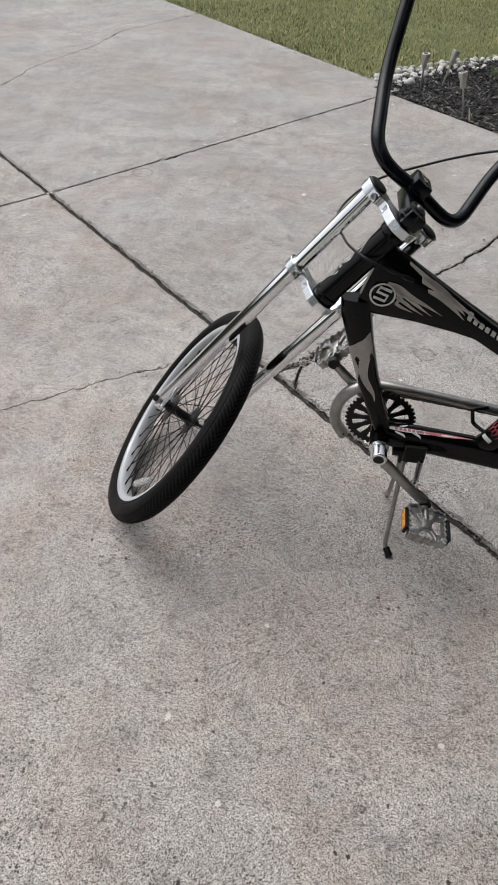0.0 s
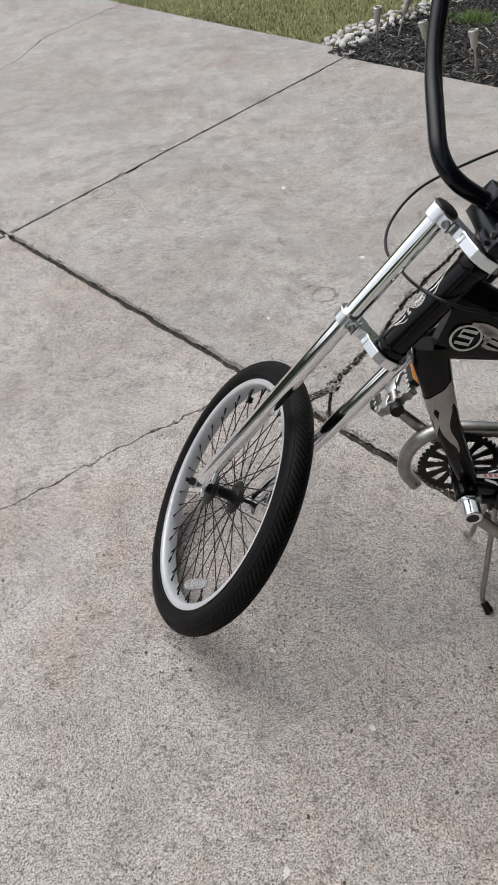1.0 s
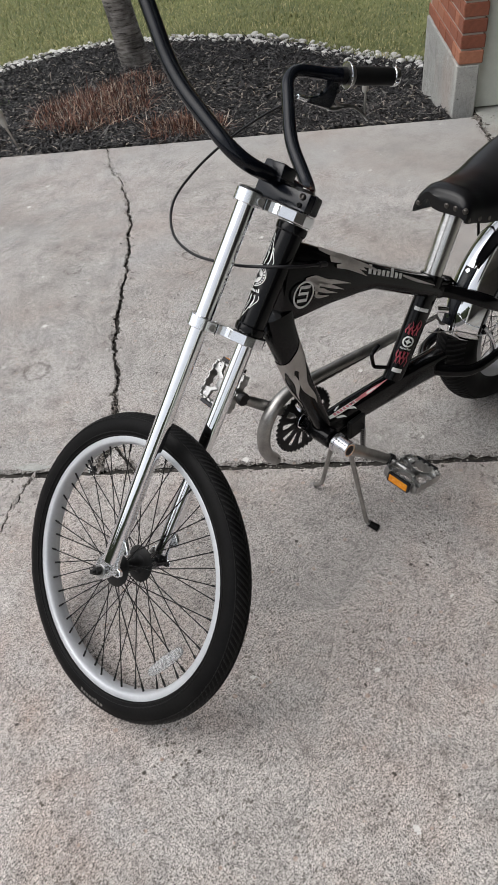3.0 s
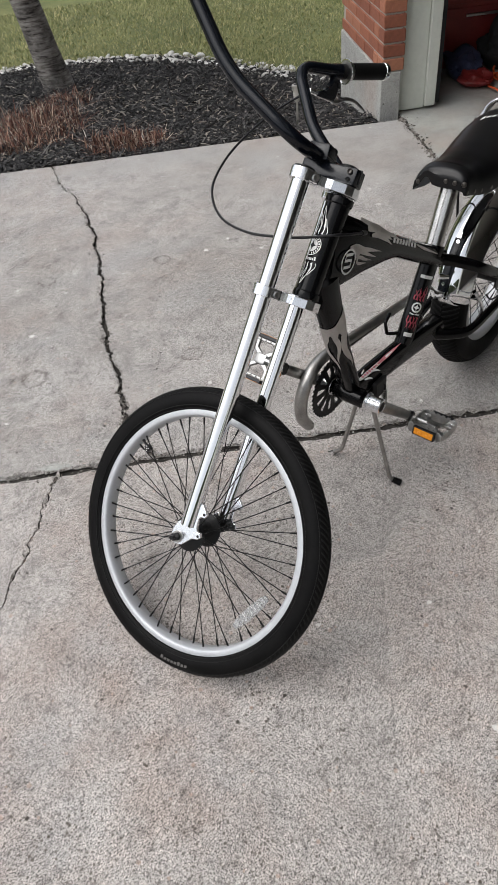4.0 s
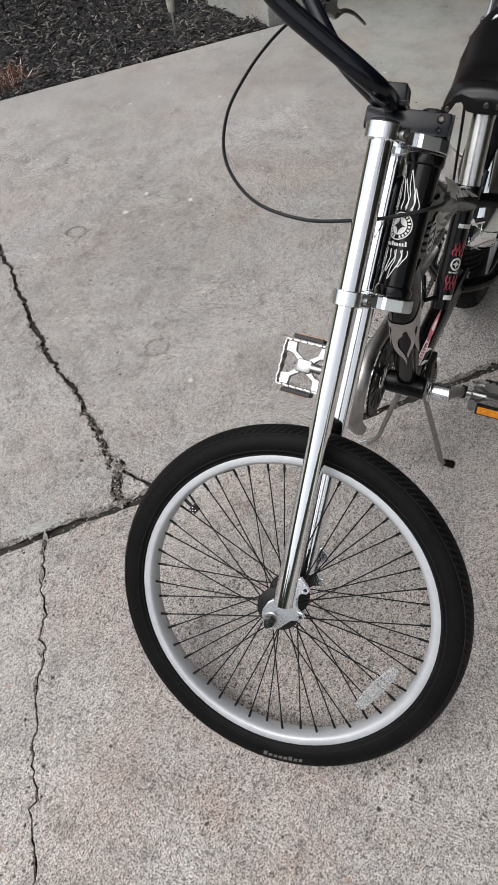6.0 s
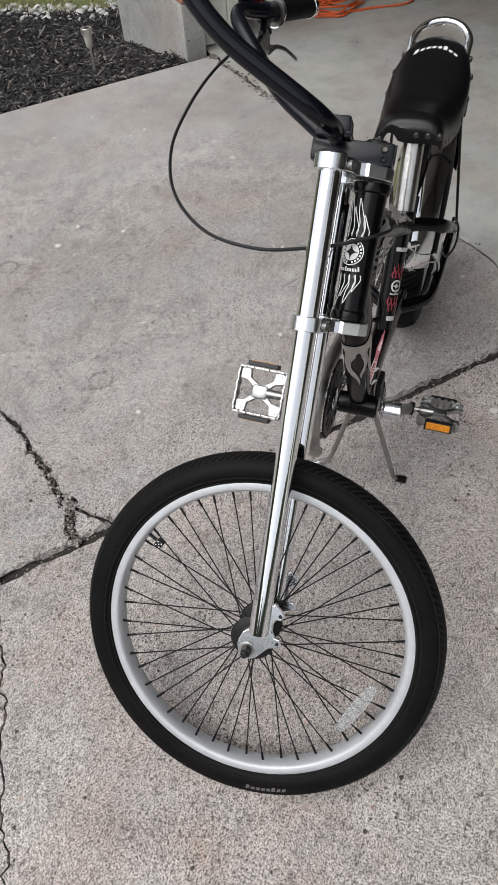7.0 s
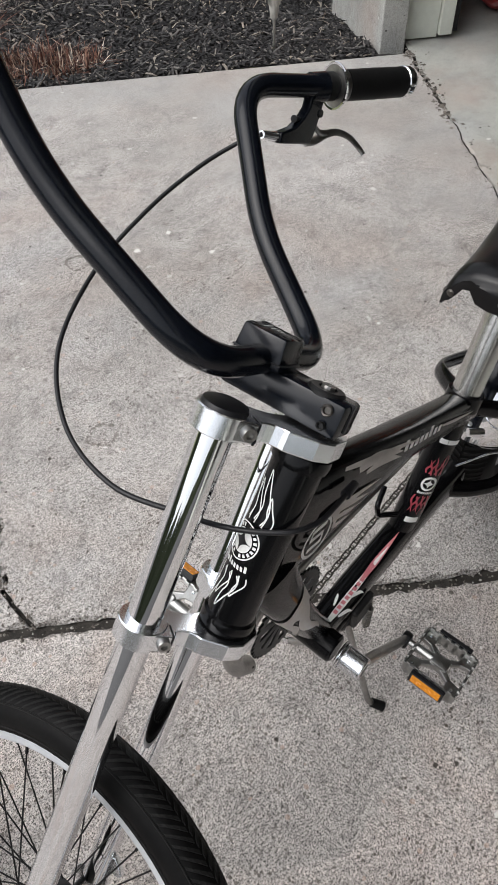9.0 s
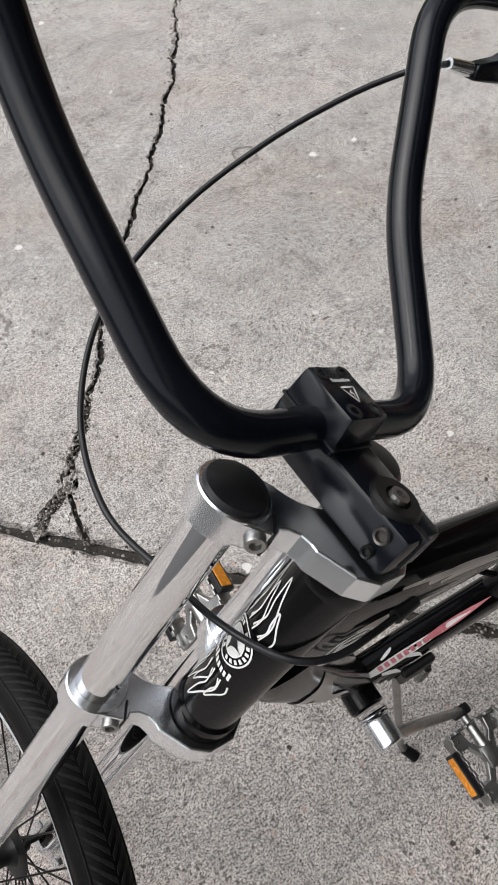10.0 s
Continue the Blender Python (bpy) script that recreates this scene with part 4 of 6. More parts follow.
def lug(along, out, s=1):
    """A point of the clamp's arm, from the leg's axis towards the head tube's, and outwards of that line."""
    dx, dy = HT_X - LEG_X, -LEG_Y
    L = math.hypot(dx, dy)
    return LEG_X + dx / L * along + dy / L * out, s * (LEG_Y + dy / L * along - dx / L * out)


CLAMP_RING = [(0.0164, -0.0104), (0.0222, -0.0104), (0.0231, -0.0094), (0.0231, 0.0094), (0.0222, 0.0104), (0.0164, 0.0104)]
for z, nm in ((Z_UP + 0.0040, "upper_clamp"), (Z_LO, "lower_clamp")):
    clamp = fork(nm, clamp_bridge(z, 0.0180), M_ALLOY, "polished alloy fork clamp", False)
    for s in (1, -1):
        ring = moved(lathe(CLAMP_RING, "z", 36, True), Matrix.Translation((LEG_X, s * LEG_Y, z)))
        part("clamp_ring", ring, M_ALLOY, clamp, "", None, True)
        bolt = lathe([(0.0, 0.0), (0.0060, 0.0), (0.0064, 0.0035), (0.0058, 0.0048), (0.0035, 0.0048), (0.0032, 0.0015), (0.0, 0.0015)], "y", 18)
        turn = Matrix.Rotation(radians(53.8 if s > 0 else 126.2), 4, "Z")
        part("bolt", moved(bolt, Matrix.Translation((*lug(0.0165, 0.0216, s), z)) @ turn), M_STEEL, clamp, "socket head bolt", None, True)
        # dark strip in place of a cut slit, its shade put in the colour
        part("clamp_slit", moved(box(-0.0009, 0.0009, -0.0150, 0.0004, -0.0092, 0.0092), Matrix.Translation((*lug(0.0235, 0.0224, s), z)) @ turn), M_DARKPLASTIC, clamp)

# stem: a black block on the steerer, and the block that holds the bar
BAR_X, BAR_Z = 0.003, 0.779
sb = box(-0.090, 0.026, -0.0225, 0.0190, 0.7425, 0.773, 0.004)
for v in sb.verts:
    if v.co.x < -0.075:
        v.co.y *= 0.88
stem = fork("stem", sb, M_SATIN, "black machined stem block")
part("stem_cap", moved(lathe([(0.0, 0.774), (0.008, 0.774), (0.0085, 0.7765), (0.015, 0.7765), (0.017, 0.7745), (0.017, 0.771)], "z", 24), Matrix.Translation((HT_X, 0, 0))), M_DARKSTEEL, stem, "round stem cap with bolt", None, True)
part("stem_bolt", moved(lathe([(0.0, 0.7755), (0.0028, 0.7755), (0.003, 0.779), (0.006, 0.779), (0.0062, 0.7755)], "z", 14), Matrix.Translation((HT_X, 0, 0))), M_STEEL, stem)
for z, k in ((0.7505, 0.75), (0.7645, 1.0)):
    b = moved(lathe([(0.0, 0.0), (0.0050 * k, 0.0), (0.0054 * k, 0.003), (0.0046 * k, 0.0042), (0.0034 * k, 0.0036), (0.0030 * k, 0.001), (0, 0.001)], "y", 18), Matrix.Translation((-0.0765, 0.0172, z)))
    part("stem_bolt", b, M_CHAIN if k == 1 else M_DARKSTEEL, stem, "ringed socket bolt", None, True)
# dark inlay stands for the shade in the stem's slot
slot = box(-0.0915, -0.063, -0.0015, 0.0015, 0.748, 0.7737)
part("stem_slot", slot, M_DARKPLASTIC, stem)
CLAMP_Y = 0.0165
bc = box(BAR_X - 0.025, BAR_X + 0.023, CLAMP_Y - 0.0185, CLAMP_Y + 0.0185, 0.7725, 0.801, 0.003)
for v in bc.verts:
    if v.co.z > 0.785:
        v.co.x = BAR_X + (v.co.x - BAR_X) * 0.9
bar_clamp = steer("bar_clamp", bc, M_SATIN, "black four-bolt handlebar clamp block")
# dark strip round the block, standing for the shaded gap between its halves
part("clamp_seam", box(BAR_X - 0.0254, BAR_X + 0.0234, CLAMP_Y - 0.0190, CLAMP_Y + 0.0190, 0.7785, 0.7800), M_DARKPLASTIC, bar_clamp, "dark strip standing for the shaded gap of the clamp")
for x in (-0.016, 0.014):
    for y in (CLAMP_Y - 0.0105, CLAMP_Y + 0.0105):
        b = moved(lathe([(0.0, 0.7990), (0.0026, 0.7990), (0.003, 0.8014), (0.0052, 0.8014), (0.0055, 0.7995)], "z", 14), Matrix.Translation((BAR_X + x, y, 0)))
        part("bolt", b, M_DARKSTEEL, bar_clamp, "black cap screw", None, True)
part("clamp_mark", join(bars(-0.016, 0.008, 0.032, 0.004, 8, lambda x, y: Vector((BAR_X + y * 0.75, CLAMP_Y - x * 0.55, 0.8017))), ribbons([([(-0.011, 0.002), (0.011, 0.002)], 0.0016), ([(0.011, 0.002), (0.0, -0.014)], 0.0016), ([(0.0, -0.014), (-0.011, 0.002)], 0.0016), ([(0.002, -0.001), (-0.002, -0.004), (0.002, -0.005), (-0.001, -0.010)], 0.0012)], lambda x, y: Vector((BAR_X + y * 0.75, CLAMP_Y - x * 0.55, 0.8018)))), M_WHITE, bar_clamp, "small white triangle mark and bars")

BAR_Y = 0.0088
HALF_L = [(-0.0012, 0, 0.7783), (-0.0012, 0.1085, 0.7728), (0.1452, 0.157, 0.8489), (0.2806, 0.2247, 1.0047), (0.1696, 0.2529, 1.0421), (0.1393, 0.3701, 1.0933)]
BENDS_L = (0.060, 0.052, 0.064, 0.055)
HALF_R = [(-0.0012, 0, 0.7783), (-0.0012, 0.1030, 0.7745), (0.1230, 0.1270, 0.8600), (0.2350, 0.1640, 0.9900), (0.2020, 0.2900, 1.0360), (0.1520, 0.4020, 1.0910)]
BENDS_R = (0.048, 0.040, 0.050, 0.150)


def bar_side(s):
    """One side of the bar, from the clamp to the grip's end, each bend with its own radius."""
    P = [Vector((x, BAR_Y + s * y, z)) for x, y, z in (HALF_L if s > 0 else HALF_R)]
    out = [P[0]]
    for a, b, c, r in zip(P, P[1:], P[2:], BENDS_L if s > 0 else BENDS_R):
        out += fillet([a, b, c], r, 9)[1:-1]
    return out + [P[-1]]


full = bar_side(-1)[::-1] + bar_side(1)[1:]
ends = {}
for s in (1, -1):
    tail = bar_side(s)
    d = (tail[-1] - tail[-2]).normalized()
    ends[s] = (tail[-1] - d * 0.125, tail[-1])
handlebar = steer("handlebar", sweep(bmesh.new(), full, 0.0127, 20), M_SATIN, "tall black ape-hanger handlebar")
for s in (1, -1):
    a, b = ends[s]
    d = (b - a).normalized()
    base = a + d * 0.006
    mk = Matrix.Translation(base) @ d.to_track_quat("Z", "Y").to_matrix().to_4x4()
    grip = steer("grip", moved(lathe([(0.0135, 0.0), (0.0175, 0.001), (0.0180, 0.056), (0.0178, 0.109), (0.0165, 0.112), (0.0, 0.112)], "z", 28), mk), M_GRIP, "black rubber grip")
    part("grip_flange", moved(lathe([(0.0238, -0.0055), (0.0262, -0.0058), (0.0270, -0.0042), (0.0262, -0.0026), (0.0238, -0.0028)], "z", 36, True), mk), M_CHROME, grip, "chrome flange rim", None, True)
    part("flange_disc", moved(lathe([(0.0128, -0.0046), (0.0242, -0.0046), (0.0242, -0.0034), (0.0205, -0.0028), (0.0198, 0.006), (0.0192, 0.0085), (0.0176, 0.009)], "z", 32), mk), M_STEEL, grip, "dull steel flange disc and collar", None, True)
    part("inner_collar", moved(lathe([(0.0128, -0.0195), (0.0158, -0.0190), (0.0163, -0.0175), (0.0163, -0.0075), (0.0150, -0.0060), (0.0128, -0.0055)], "z", 28), mk), M_GRIP, grip, "black rubber inner collar", None, True)
    part("grip_end", moved(lathe([(0.0179, 0.1045), (0.0190, 0.1055), (0.0186, 0.1085), (0.0186, 0.113), (0.0178, 0.1155), (0.0165, 0.118), (0.0, 0.119)], "z", 28), mk), M_CHROME, grip, "chrome grip end cap", None, True)

# brake lever on the right-hand bar, and its cable
a, b = ends[-1]
d = (b - a).normalized()
mount = a - d * 0.0245
LP, LC = Vector((0.2000, -0.2800, 0.9700)), Vector((0.1980, -0.2010, 0.9555))
web_n = (LP - LC).cross(mount - LP).normalized()
web_m = Matrix.Identity(4)
for i, ax_ in enumerate((LP - LC, mount - LP, web_n)):
    web_m.col[i] = (*ax_, 0)
web_m.col[3] = (*LC, 1)
WEB = [(0.06, 0.11), (0.41, 0.23), (0.63, 0.41), (0.77, 0.62), (0.80, 0.88), (1.20, 0.93), (1.16, 0.65), (1.11, 0.38), (1.05, 0.15), (0.95, -0.04), (0.60, -0.05), (0.32, -0.07), (0.04, -0.08)]
band = moved(lathe([(0.0128, -0.0115), (0.0160, -0.0110), (0.0168, -0.0100), (0.0168, 0.0100), (0.0160, 0.0110), (0.0128, 0.0115)], "z", 28), Matrix.Translation(mount) @ d.to_track_quat("Z", "Y").to_matrix().to_4x4())
lever = steer("brake_lever", join(band, plate(WEB, 0.013, web_m, 0.0)), M_SATIN, "black brake lever bracket")
bev = lever.modifiers.new("worn_edges", "BEVEL")
bev.width, bev.segments, bev.limit_method, bev.angle_limit = 0.0022, 2, "ANGLE", radians(50)
part("lever_blade", sweep(bmesh.new(), smooth_line([LP + Vector((0.001, 0.004, -0.001)), (0.2010, -0.2980, 0.9760), (0.2000, -0.3200, 0.9900), (0.1950, -0.3380, 0.9990), (0.1830, -0.3530, 1.0000), (0.1690, -0.3650, 0.9930), (0.1620, -0.3690, 0.9880)], 6), lambda k: 0.0058 - 0.0022 * k, 10, 0.6), M_STEEL, lever, "grey alloy lever blade", None, True)
part("lever_fork", sweep(bmesh.new(), smooth_line([web_m @ Vector((1.10, 0.36, 0)), (0.2010, -0.3020, 0.9880), (0.2000, -0.3200, 0.9915)], 5), 0.0042, 10, 0.7), M_STEEL, lever, "upper fork of the lever blade", None, True)
part("stop_screw", moved(lathe([(0.0, 0.0), (0.0030, 0.0), (0.0030, 0.010), (0.0042, 0.0105), (0.0042, 0.013), (0.0, 0.0135)], "z", 10), Matrix.Translation(web_m @ Vector((0.62, 0.38, 0))) @ (-(LP - LC)).to_track_quat("Z", "Y").to_matrix().to_4x4()), M_DARKSTEEL, lever, "small black stop screw", None, True)
for w in ((1.12, 0.84, 0), (1.12, 0.56, 0)):
    part("lever_pin", moved(lathe([(0.0, -0.0085), (0.0042, -0.0085), (0.0048, -0.0075), (0.0048, 0.0075), (0.0042, 0.0085), (0, 0.0085)], "z", 12), Matrix.Translation(web_m @ Vector(w)) @ web_n.to_track_quat("Z", "Y").to_matrix().to_4x4()), M_DARKSTEEL, lever, "", None, True)
part("adjuster", tube((0.2000, -0.2050, 0.9575), (0.2031, -0.1804, 0.9526), 0.0056, 0.0046, 10), M_ALLOY, lever, "barrel adjuster", None, True)
CABLE = [(0.2031, -0.1804, 0.9526), (0.2336, -0.186, 0.9348), (0.2568, -0.1583, 0.8917), (0.2715, -0.1139, 0.8294), (0.2736, -0.063, 0.7537), (0.2356, 0.0004, 0.6779), (0.1661, 0.0378, 0.6258), (0.0805, 0.0546, 0.6105), (0.0068, 0.0444, 0.6219), (-0.0300, 0.0405, 0.6310), (-0.0620, 0.0335, 0.6430), (-0.0865, 0.0200, 0.6550), (-0.0965, -0.0040, 0.6640), (-0.0965, -0.0300, 0.6720), (-0.0945, -0.0600, 0.6800)]
steer("brake_cable", sweep(bmesh.new(), smooth_line(CABLE, 10), 0.0026, 10), M_DARKPLASTIC, "thin black brake cable loop")
steer("cable_stop", tube((-0.0945, -0.0560, 0.6790), (-0.0925, -0.0790, 0.6850), 0.0052, 0.0042, 10), M_DARKPLASTIC, "black cable stop on the frame")

# -- frame: x towards the rear, y to the bicycle's right, z up --
BB = Vector((0.010, 0, 0.312))
HUB_R = Vector((0.723, 0, 0.281))


def s_to_f(x, y, z):
    return F_TO_S @ LEAN @ Vector((x, y, z))


HT_LO, HT_HI = s_to_f(HT_X, 0, 0.530), s_to_f(HT_X, 0, 0.720)
axis = (HT_HI - HT_LO).normalized()
HT_M = Matrix.Translation(HT_LO) @ Matrix(((axis.z, 0, axis.x, 0), (0, 1, 0, 0), (-axis.x, 0, axis.z, 0), (0, 0, 0, 1)))
L = (HT_HI - HT_LO).length
head = lathe([(0.020, -0.001), (0.0262, 0.0), (0.0270, 0.006), (0.0262, 0.012), (0.0238, 0.014), (0.0232, 0.10), (0.0238, L - 0.014), (0.0262, L - 0.012), (0.0270, L - 0.006), (0.0262, L), (0.020, L + 0.001)], "z", 32)
frame_ob = body("frame", moved(head, HT_M), M_BLACK, "glossy black frame with flame decals")


def loft(sections, sides=16, power=0.7):
    """A beam through sections of (centre, up-axis, half height, half width) with rounded corners, across y."""
    bm = bmesh.new()
    rings = []
    for c, up, h, w in sections:
        up = Vector(up).normalized()
        ring = []
        for k in range(sides):
            a = k * math.tau / sides
            ca, sa = math.cos(a), math.sin(a)
            ring.append(bm.verts.new(Vector(c) + up * (h * math.copysign(abs(ca) ** power, ca)) + Vector((0, w * math.copysign(abs(sa) ** power, sa), 0))))
        rings.append(ring)
    for A, B in zip(rings, rings[1:]):
        for k in range(sides):
            bm.faces.new((A[k], A[(k + 1) % sides], B[(k + 1) % sides], B[k]))
    bm.faces.new(rings[0][::-1])
    bm.faces.new(rings[-1])
    return bm


def beam(pts, sides=16, power=0.7):
    """pts: (x, z top), (x, z bottom), half width, y shift."""
    secs = []
    for (x0, z0), (x1, z1), w, *y in pts:
        c = Vector(((x0 + x1) / 2, y[0] if y else 0, (z0 + z1) / 2))
        up = Vector((x0 - x1, 0, z0 - z1))
        secs.append((c, up, up.length / 2, w))
    return loft(secs, sides, power)


part("top_tube", beam([((-0.052, 0.778), (-0.090, 0.652), 0.012), ((-0.030, 0.783), (-0.058, 0.640), 0.0205), ((0.05, 0.730), (0.030, 0.630), 0.0215), ((0.128, 0.678), (0.110, 0.616), 0.022), ((0.175, 0.648), (0.152, 0.606), 0.022), ((0.26, 0.596), (0.238, 0.554), 0.022), ((0.345, 0.545), (0.322, 0.504), 0.022), ((0.40, 0.512), (0.378, 0.472), 0.022)], 20, 0.62), M_BLACK, frame_ob, "black tapered top tube", None, True)
part("down_tube", beam([((-0.118, 0.668), (-0.050, 0.668), 0.018), ((-0.116, 0.635), (-0.054, 0.642), 0.0225), ((-0.090, 0.555), (-0.040, 0.572), 0.0235), ((-0.063, 0.472), (-0.020, 0.492), 0.0225), ((-0.033, 0.395), (0.006, 0.412), 0.0215), ((-0.008, 0.335), (0.030, 0.345), 0.0205), ((0.0, 0.310), (0.036, 0.318), 0.019)], 20, 0.7), M_BLACK, frame_ob, "black curved down tube", None, True)
part("lower_beam", beam([((0.018, 0.346), (0.018, 0.286), 0.019), ((0.10, 0.343), (0.10, 0.280), 0.021), ((0.24, 0.330), (0.24, 0.262), 0.022), ((0.34, 0.318), (0.34, 0.248), 0.023), ((0.42, 0.305), (0.42, 0.236), 0.026)], 20, 0.62), M_BLACK, frame_ob, "black lower beam", None, True)
part("seat_tube", beam([((0.212, 0.318), (0.262, 0.290), 0.019), ((0.232, 0.345), (0.280, 0.318), 0.0205), ((0.290, 0.452), (0.338, 0.425), 0.0205), ((0.322, 0.512), (0.372, 0.485), 0.0205), ((0.335, 0.536), (0.388, 0.508), 0.021)], 20, 0.85), M_BLACK, frame_ob, "black seat tube", None, True)
part("bottom_bracket", moved(lathe([(0.0, -0.040), (0.019, -0.040), (0.0225, -0.037), (0.0225, 0.037), (0.019, 0.040), (0, 0.040)], "y", 28), Matrix.Translation(BB)), M_BLACK, frame_ob, "", None, True)
for s in (1, -1):
    up_stay = sweep(bmesh.new(), smooth_line([(0.372, s * 0.006, 0.497), (0.402, s * 0.034, 0.486), (0.436, s * 0.068, 0.468), (0.470, s * 0.087, 0.446), (0.540, s * 0.092, 0.402), (0.640, s * 0.091, 0.340), (0.705, s * 0.090, 0.300)], 7), lambda k: 0.0072 - 0.001 * k, 14, 2.1, (0, 1, 0))
    stay = part("seat_stay", up_stay, M_BLACK, frame_ob, "black upper stay", None, True)
    for pts, w in (([(0.600, 0.366), (0.625, 0.356), (0.655, 0.335), (0.685, 0.318)], 0.011), ([(0.612, 0.352), (0.640, 0.338), (0.668, 0.320)], 0.007)):
        part("stay_flame", ribbons([(pts, w)], lambda x, y, s=s: Vector((x, s * 0.0990, y))), M_SILVERPAINT, stay, "silver flame decal")
    lo_stay = sweep(bmesh.new(), smooth_line([(0.385, s * 0.012, 0.268), (0.425, s * 0.05, 0.258), (0.48, s * 0.076, 0.250), (0.60, s * 0.083, 0.258), (0.705, s * 0.086, 0.274)], 7), lambda k: 0.0135 - 0.003 * k, 14, 1.2, (0, 1, 0))
    part("chain_stay", lo_stay, M_BLACK, frame_ob, "black lower stay", None, True)
    dp = plate([(-0.045, 0.035), (-0.005, 0.026), (0.022, 0.024), (0.026, 0.012), (0.012, 0.006), (0.012, -0.006), (0.026, -0.014), (0.018, -0.022), (-0.01, -0.020), (-0.045, -0.022)], 0.007, Matrix.Translation((HUB_R.x, s * 0.086, HUB_R.z)) @ Matrix(((1, 0, 0, 0), (0, 0, 1, 0), (0, 1, 0, 0), (0, 0, 0, 1))), 0.0012)
    part("rear_dropout", dp, M_BLACK, frame_ob, "black rear dropout plate")


# decals on the frame
def gusset(x, z):
    """On the left face of the frame's gusset."""
    return Vector((x, -0.0231, z))


part("round_badge", join(ring_disc(-0.040, 0.692, 0.0215, 0.0255, gusset), stroke([(-0.0230, 0.7005), (-0.0460, 0.7085), (-0.0510, 0.6985), (-0.0300, 0.6905), (-0.0345, 0.6790), (-0.0570, 0.6865)], 0.0062, gusset, 1)), M_WHITE, frame_ob, "white ring badge with a bent stroke")
for lick in (([(-0.034, 0.7185), (-0.012, 0.711), (0.012, 0.694), (0.040, 0.680), (0.079, 0.659)], 0.0110), ([(-0.014, 0.702), (0.008, 0.690), (0.030, 0.675), (0.060, 0.655)], 0.0080), ([(-0.014, 0.690), (0.004, 0.680), (0.018, 0.670), (0.043, 0.656)], 0.0070), ([(-0.014, 0.679), (-0.006, 0.672), (0.004, 0.667), (0.022, 0.660)], 0.0060), ([(-0.022, 0.714), (-0.009, 0.701), (-0.007, 0.688), (-0.014, 0.672)], 0.0130)):
    part("badge_flame", ribbons([lick], gusset), M_SILVERPAINT, frame_ob, "grey flame decal")


def on_top_tube(x, y):
    """On the left face of the top tube: x along, y across."""
    return Vector((0.128 + x * 0.852 - y * 0.03, -0.02305, 0.650 - x * 0.523 + y))


TT = (lambda x, y: on_top_tube(x, y))
for i in range(8):
    h = 0.021 if i in (0, 5) else 0.013
    part("top_tube_print", bars(-0.002 + i * 0.0152, 0.006 + i * 0.0004, 0.0146, h, 1, TT, 0.003), M_WHITE, frame_ob)
for pts, w in (([(-0.150, 0.036), (-0.11, 0.031), (-0.05, 0.025), (0.0, 0.021), (0.05, 0.014)], 0.011), ([(-0.118, 0.020), (-0.085, 0.026), (-0.04, 0.020), (-0.006, 0.011)], 0.020), ([(-0.100, 0.008), (-0.07, 0.012), (-0.035, 0.008), (-0.006, 0.000)], 0.012), ([(0.120, 0.018), (0.16, 0.014), (0.20, 0.012), (0.26, 0.010)], 0.007)):
    part("top_tube_flame", ribbons([(pts, w)], TT), M_SILVERPAINT, frame_ob, "grey flame decal")


HEAD_X = 0.0095


def on_head(x, y, lift=0.0):
    """Round the front of the head tube: x round it, y up from its middle."""
    a = (x + HEAD_X) / 0.0236
    r = 0.0241 + lift
    return HT_M @ Vector((-math.cos(a) * r, math.sin(a) * r, L / 2 + y))


part("head_badge", ring_disc(0, 0, 0.0172, 0.0186, on_head), M_WHITE, frame_ob, "white round star badge")
part("head_badge_disc", columns(0, 0, 0.0118, on_head, lambda k: math.sqrt(max(0.0, 1 - k * k))), M_WHITE, frame_ob, "white badge field")
part("head_badge_star", columns(0, 0, 0.0110, lambda x, y: on_head(x, y, 0.0005), lambda k: (1 - math.sqrt(abs(k))) ** 1.7), M_DARKPLASTIC, frame_ob, "dark four-pointed star")
for i in range(20):
    a0 = i * math.tau / 20
    if i in (5, 15):
        continue
    bm = bmesh.new()
    bm.faces.new([bm.verts.new(on_head(math.cos(a0 + da) * rr, math.sin(a0 + da) * rr)) for da, rr in ((-0.09, 0.0130), (0.09, 0.0130), (0.09, 0.0162), (-0.09, 0.0162))])
    part("badge_print", bm, M_WHITE, frame_ob)
for i in range(9):
    part("head_print", bars(-0.017 + i * 0.0038, -0.0268 + 0.00006 * (i - 4) ** 2, 0.0036, 0.0062 if i in (0, 5) else 0.0042, 1, on_head, 0.001), M_WHITE, frame_ob)
def lick(x, y, w, h, lean, up):
    """The outline of one flame lick from its base."""
    shape = ((-w, 0.0), (-w * 1.25, h * 0.30), (lean * 0.45 - w * 0.55, h * 0.66), (lean, h), (lean * 0.55 + w * 0.30, h * 0.62), (w * 0.35, h * 0.34), (w * 1.0, h * 0.06))
    return [(x + px, y + up * py) for px, py in shape]


HEAD_LICKS = ((-0.0150, 0.0045, 0.030, 0.004), (-0.0075, 0.0050, 0.052, 0.007), (0.0005, 0.0045, 0.040, 0.005), (0.0085, 0.0048, 0.058, 0.006), (0.0155, 0.0040, 0.036, 0.003))
for up, off in ((1, 0.0195), (-1, -0.0305)):
    for x, w, h, lean in HEAD_LICKS:
        part("head_flame", stroke(lick(x, off - up * 0.006 * (1 - (x / 0.02) ** 2) * (0 if up < 0 else -1) * 0.3, w, h * (1 if up > 0 else 0.8), lean, up), 0.0013, on_head, 5), M_WHITE, frame_ob, "white flame outline")


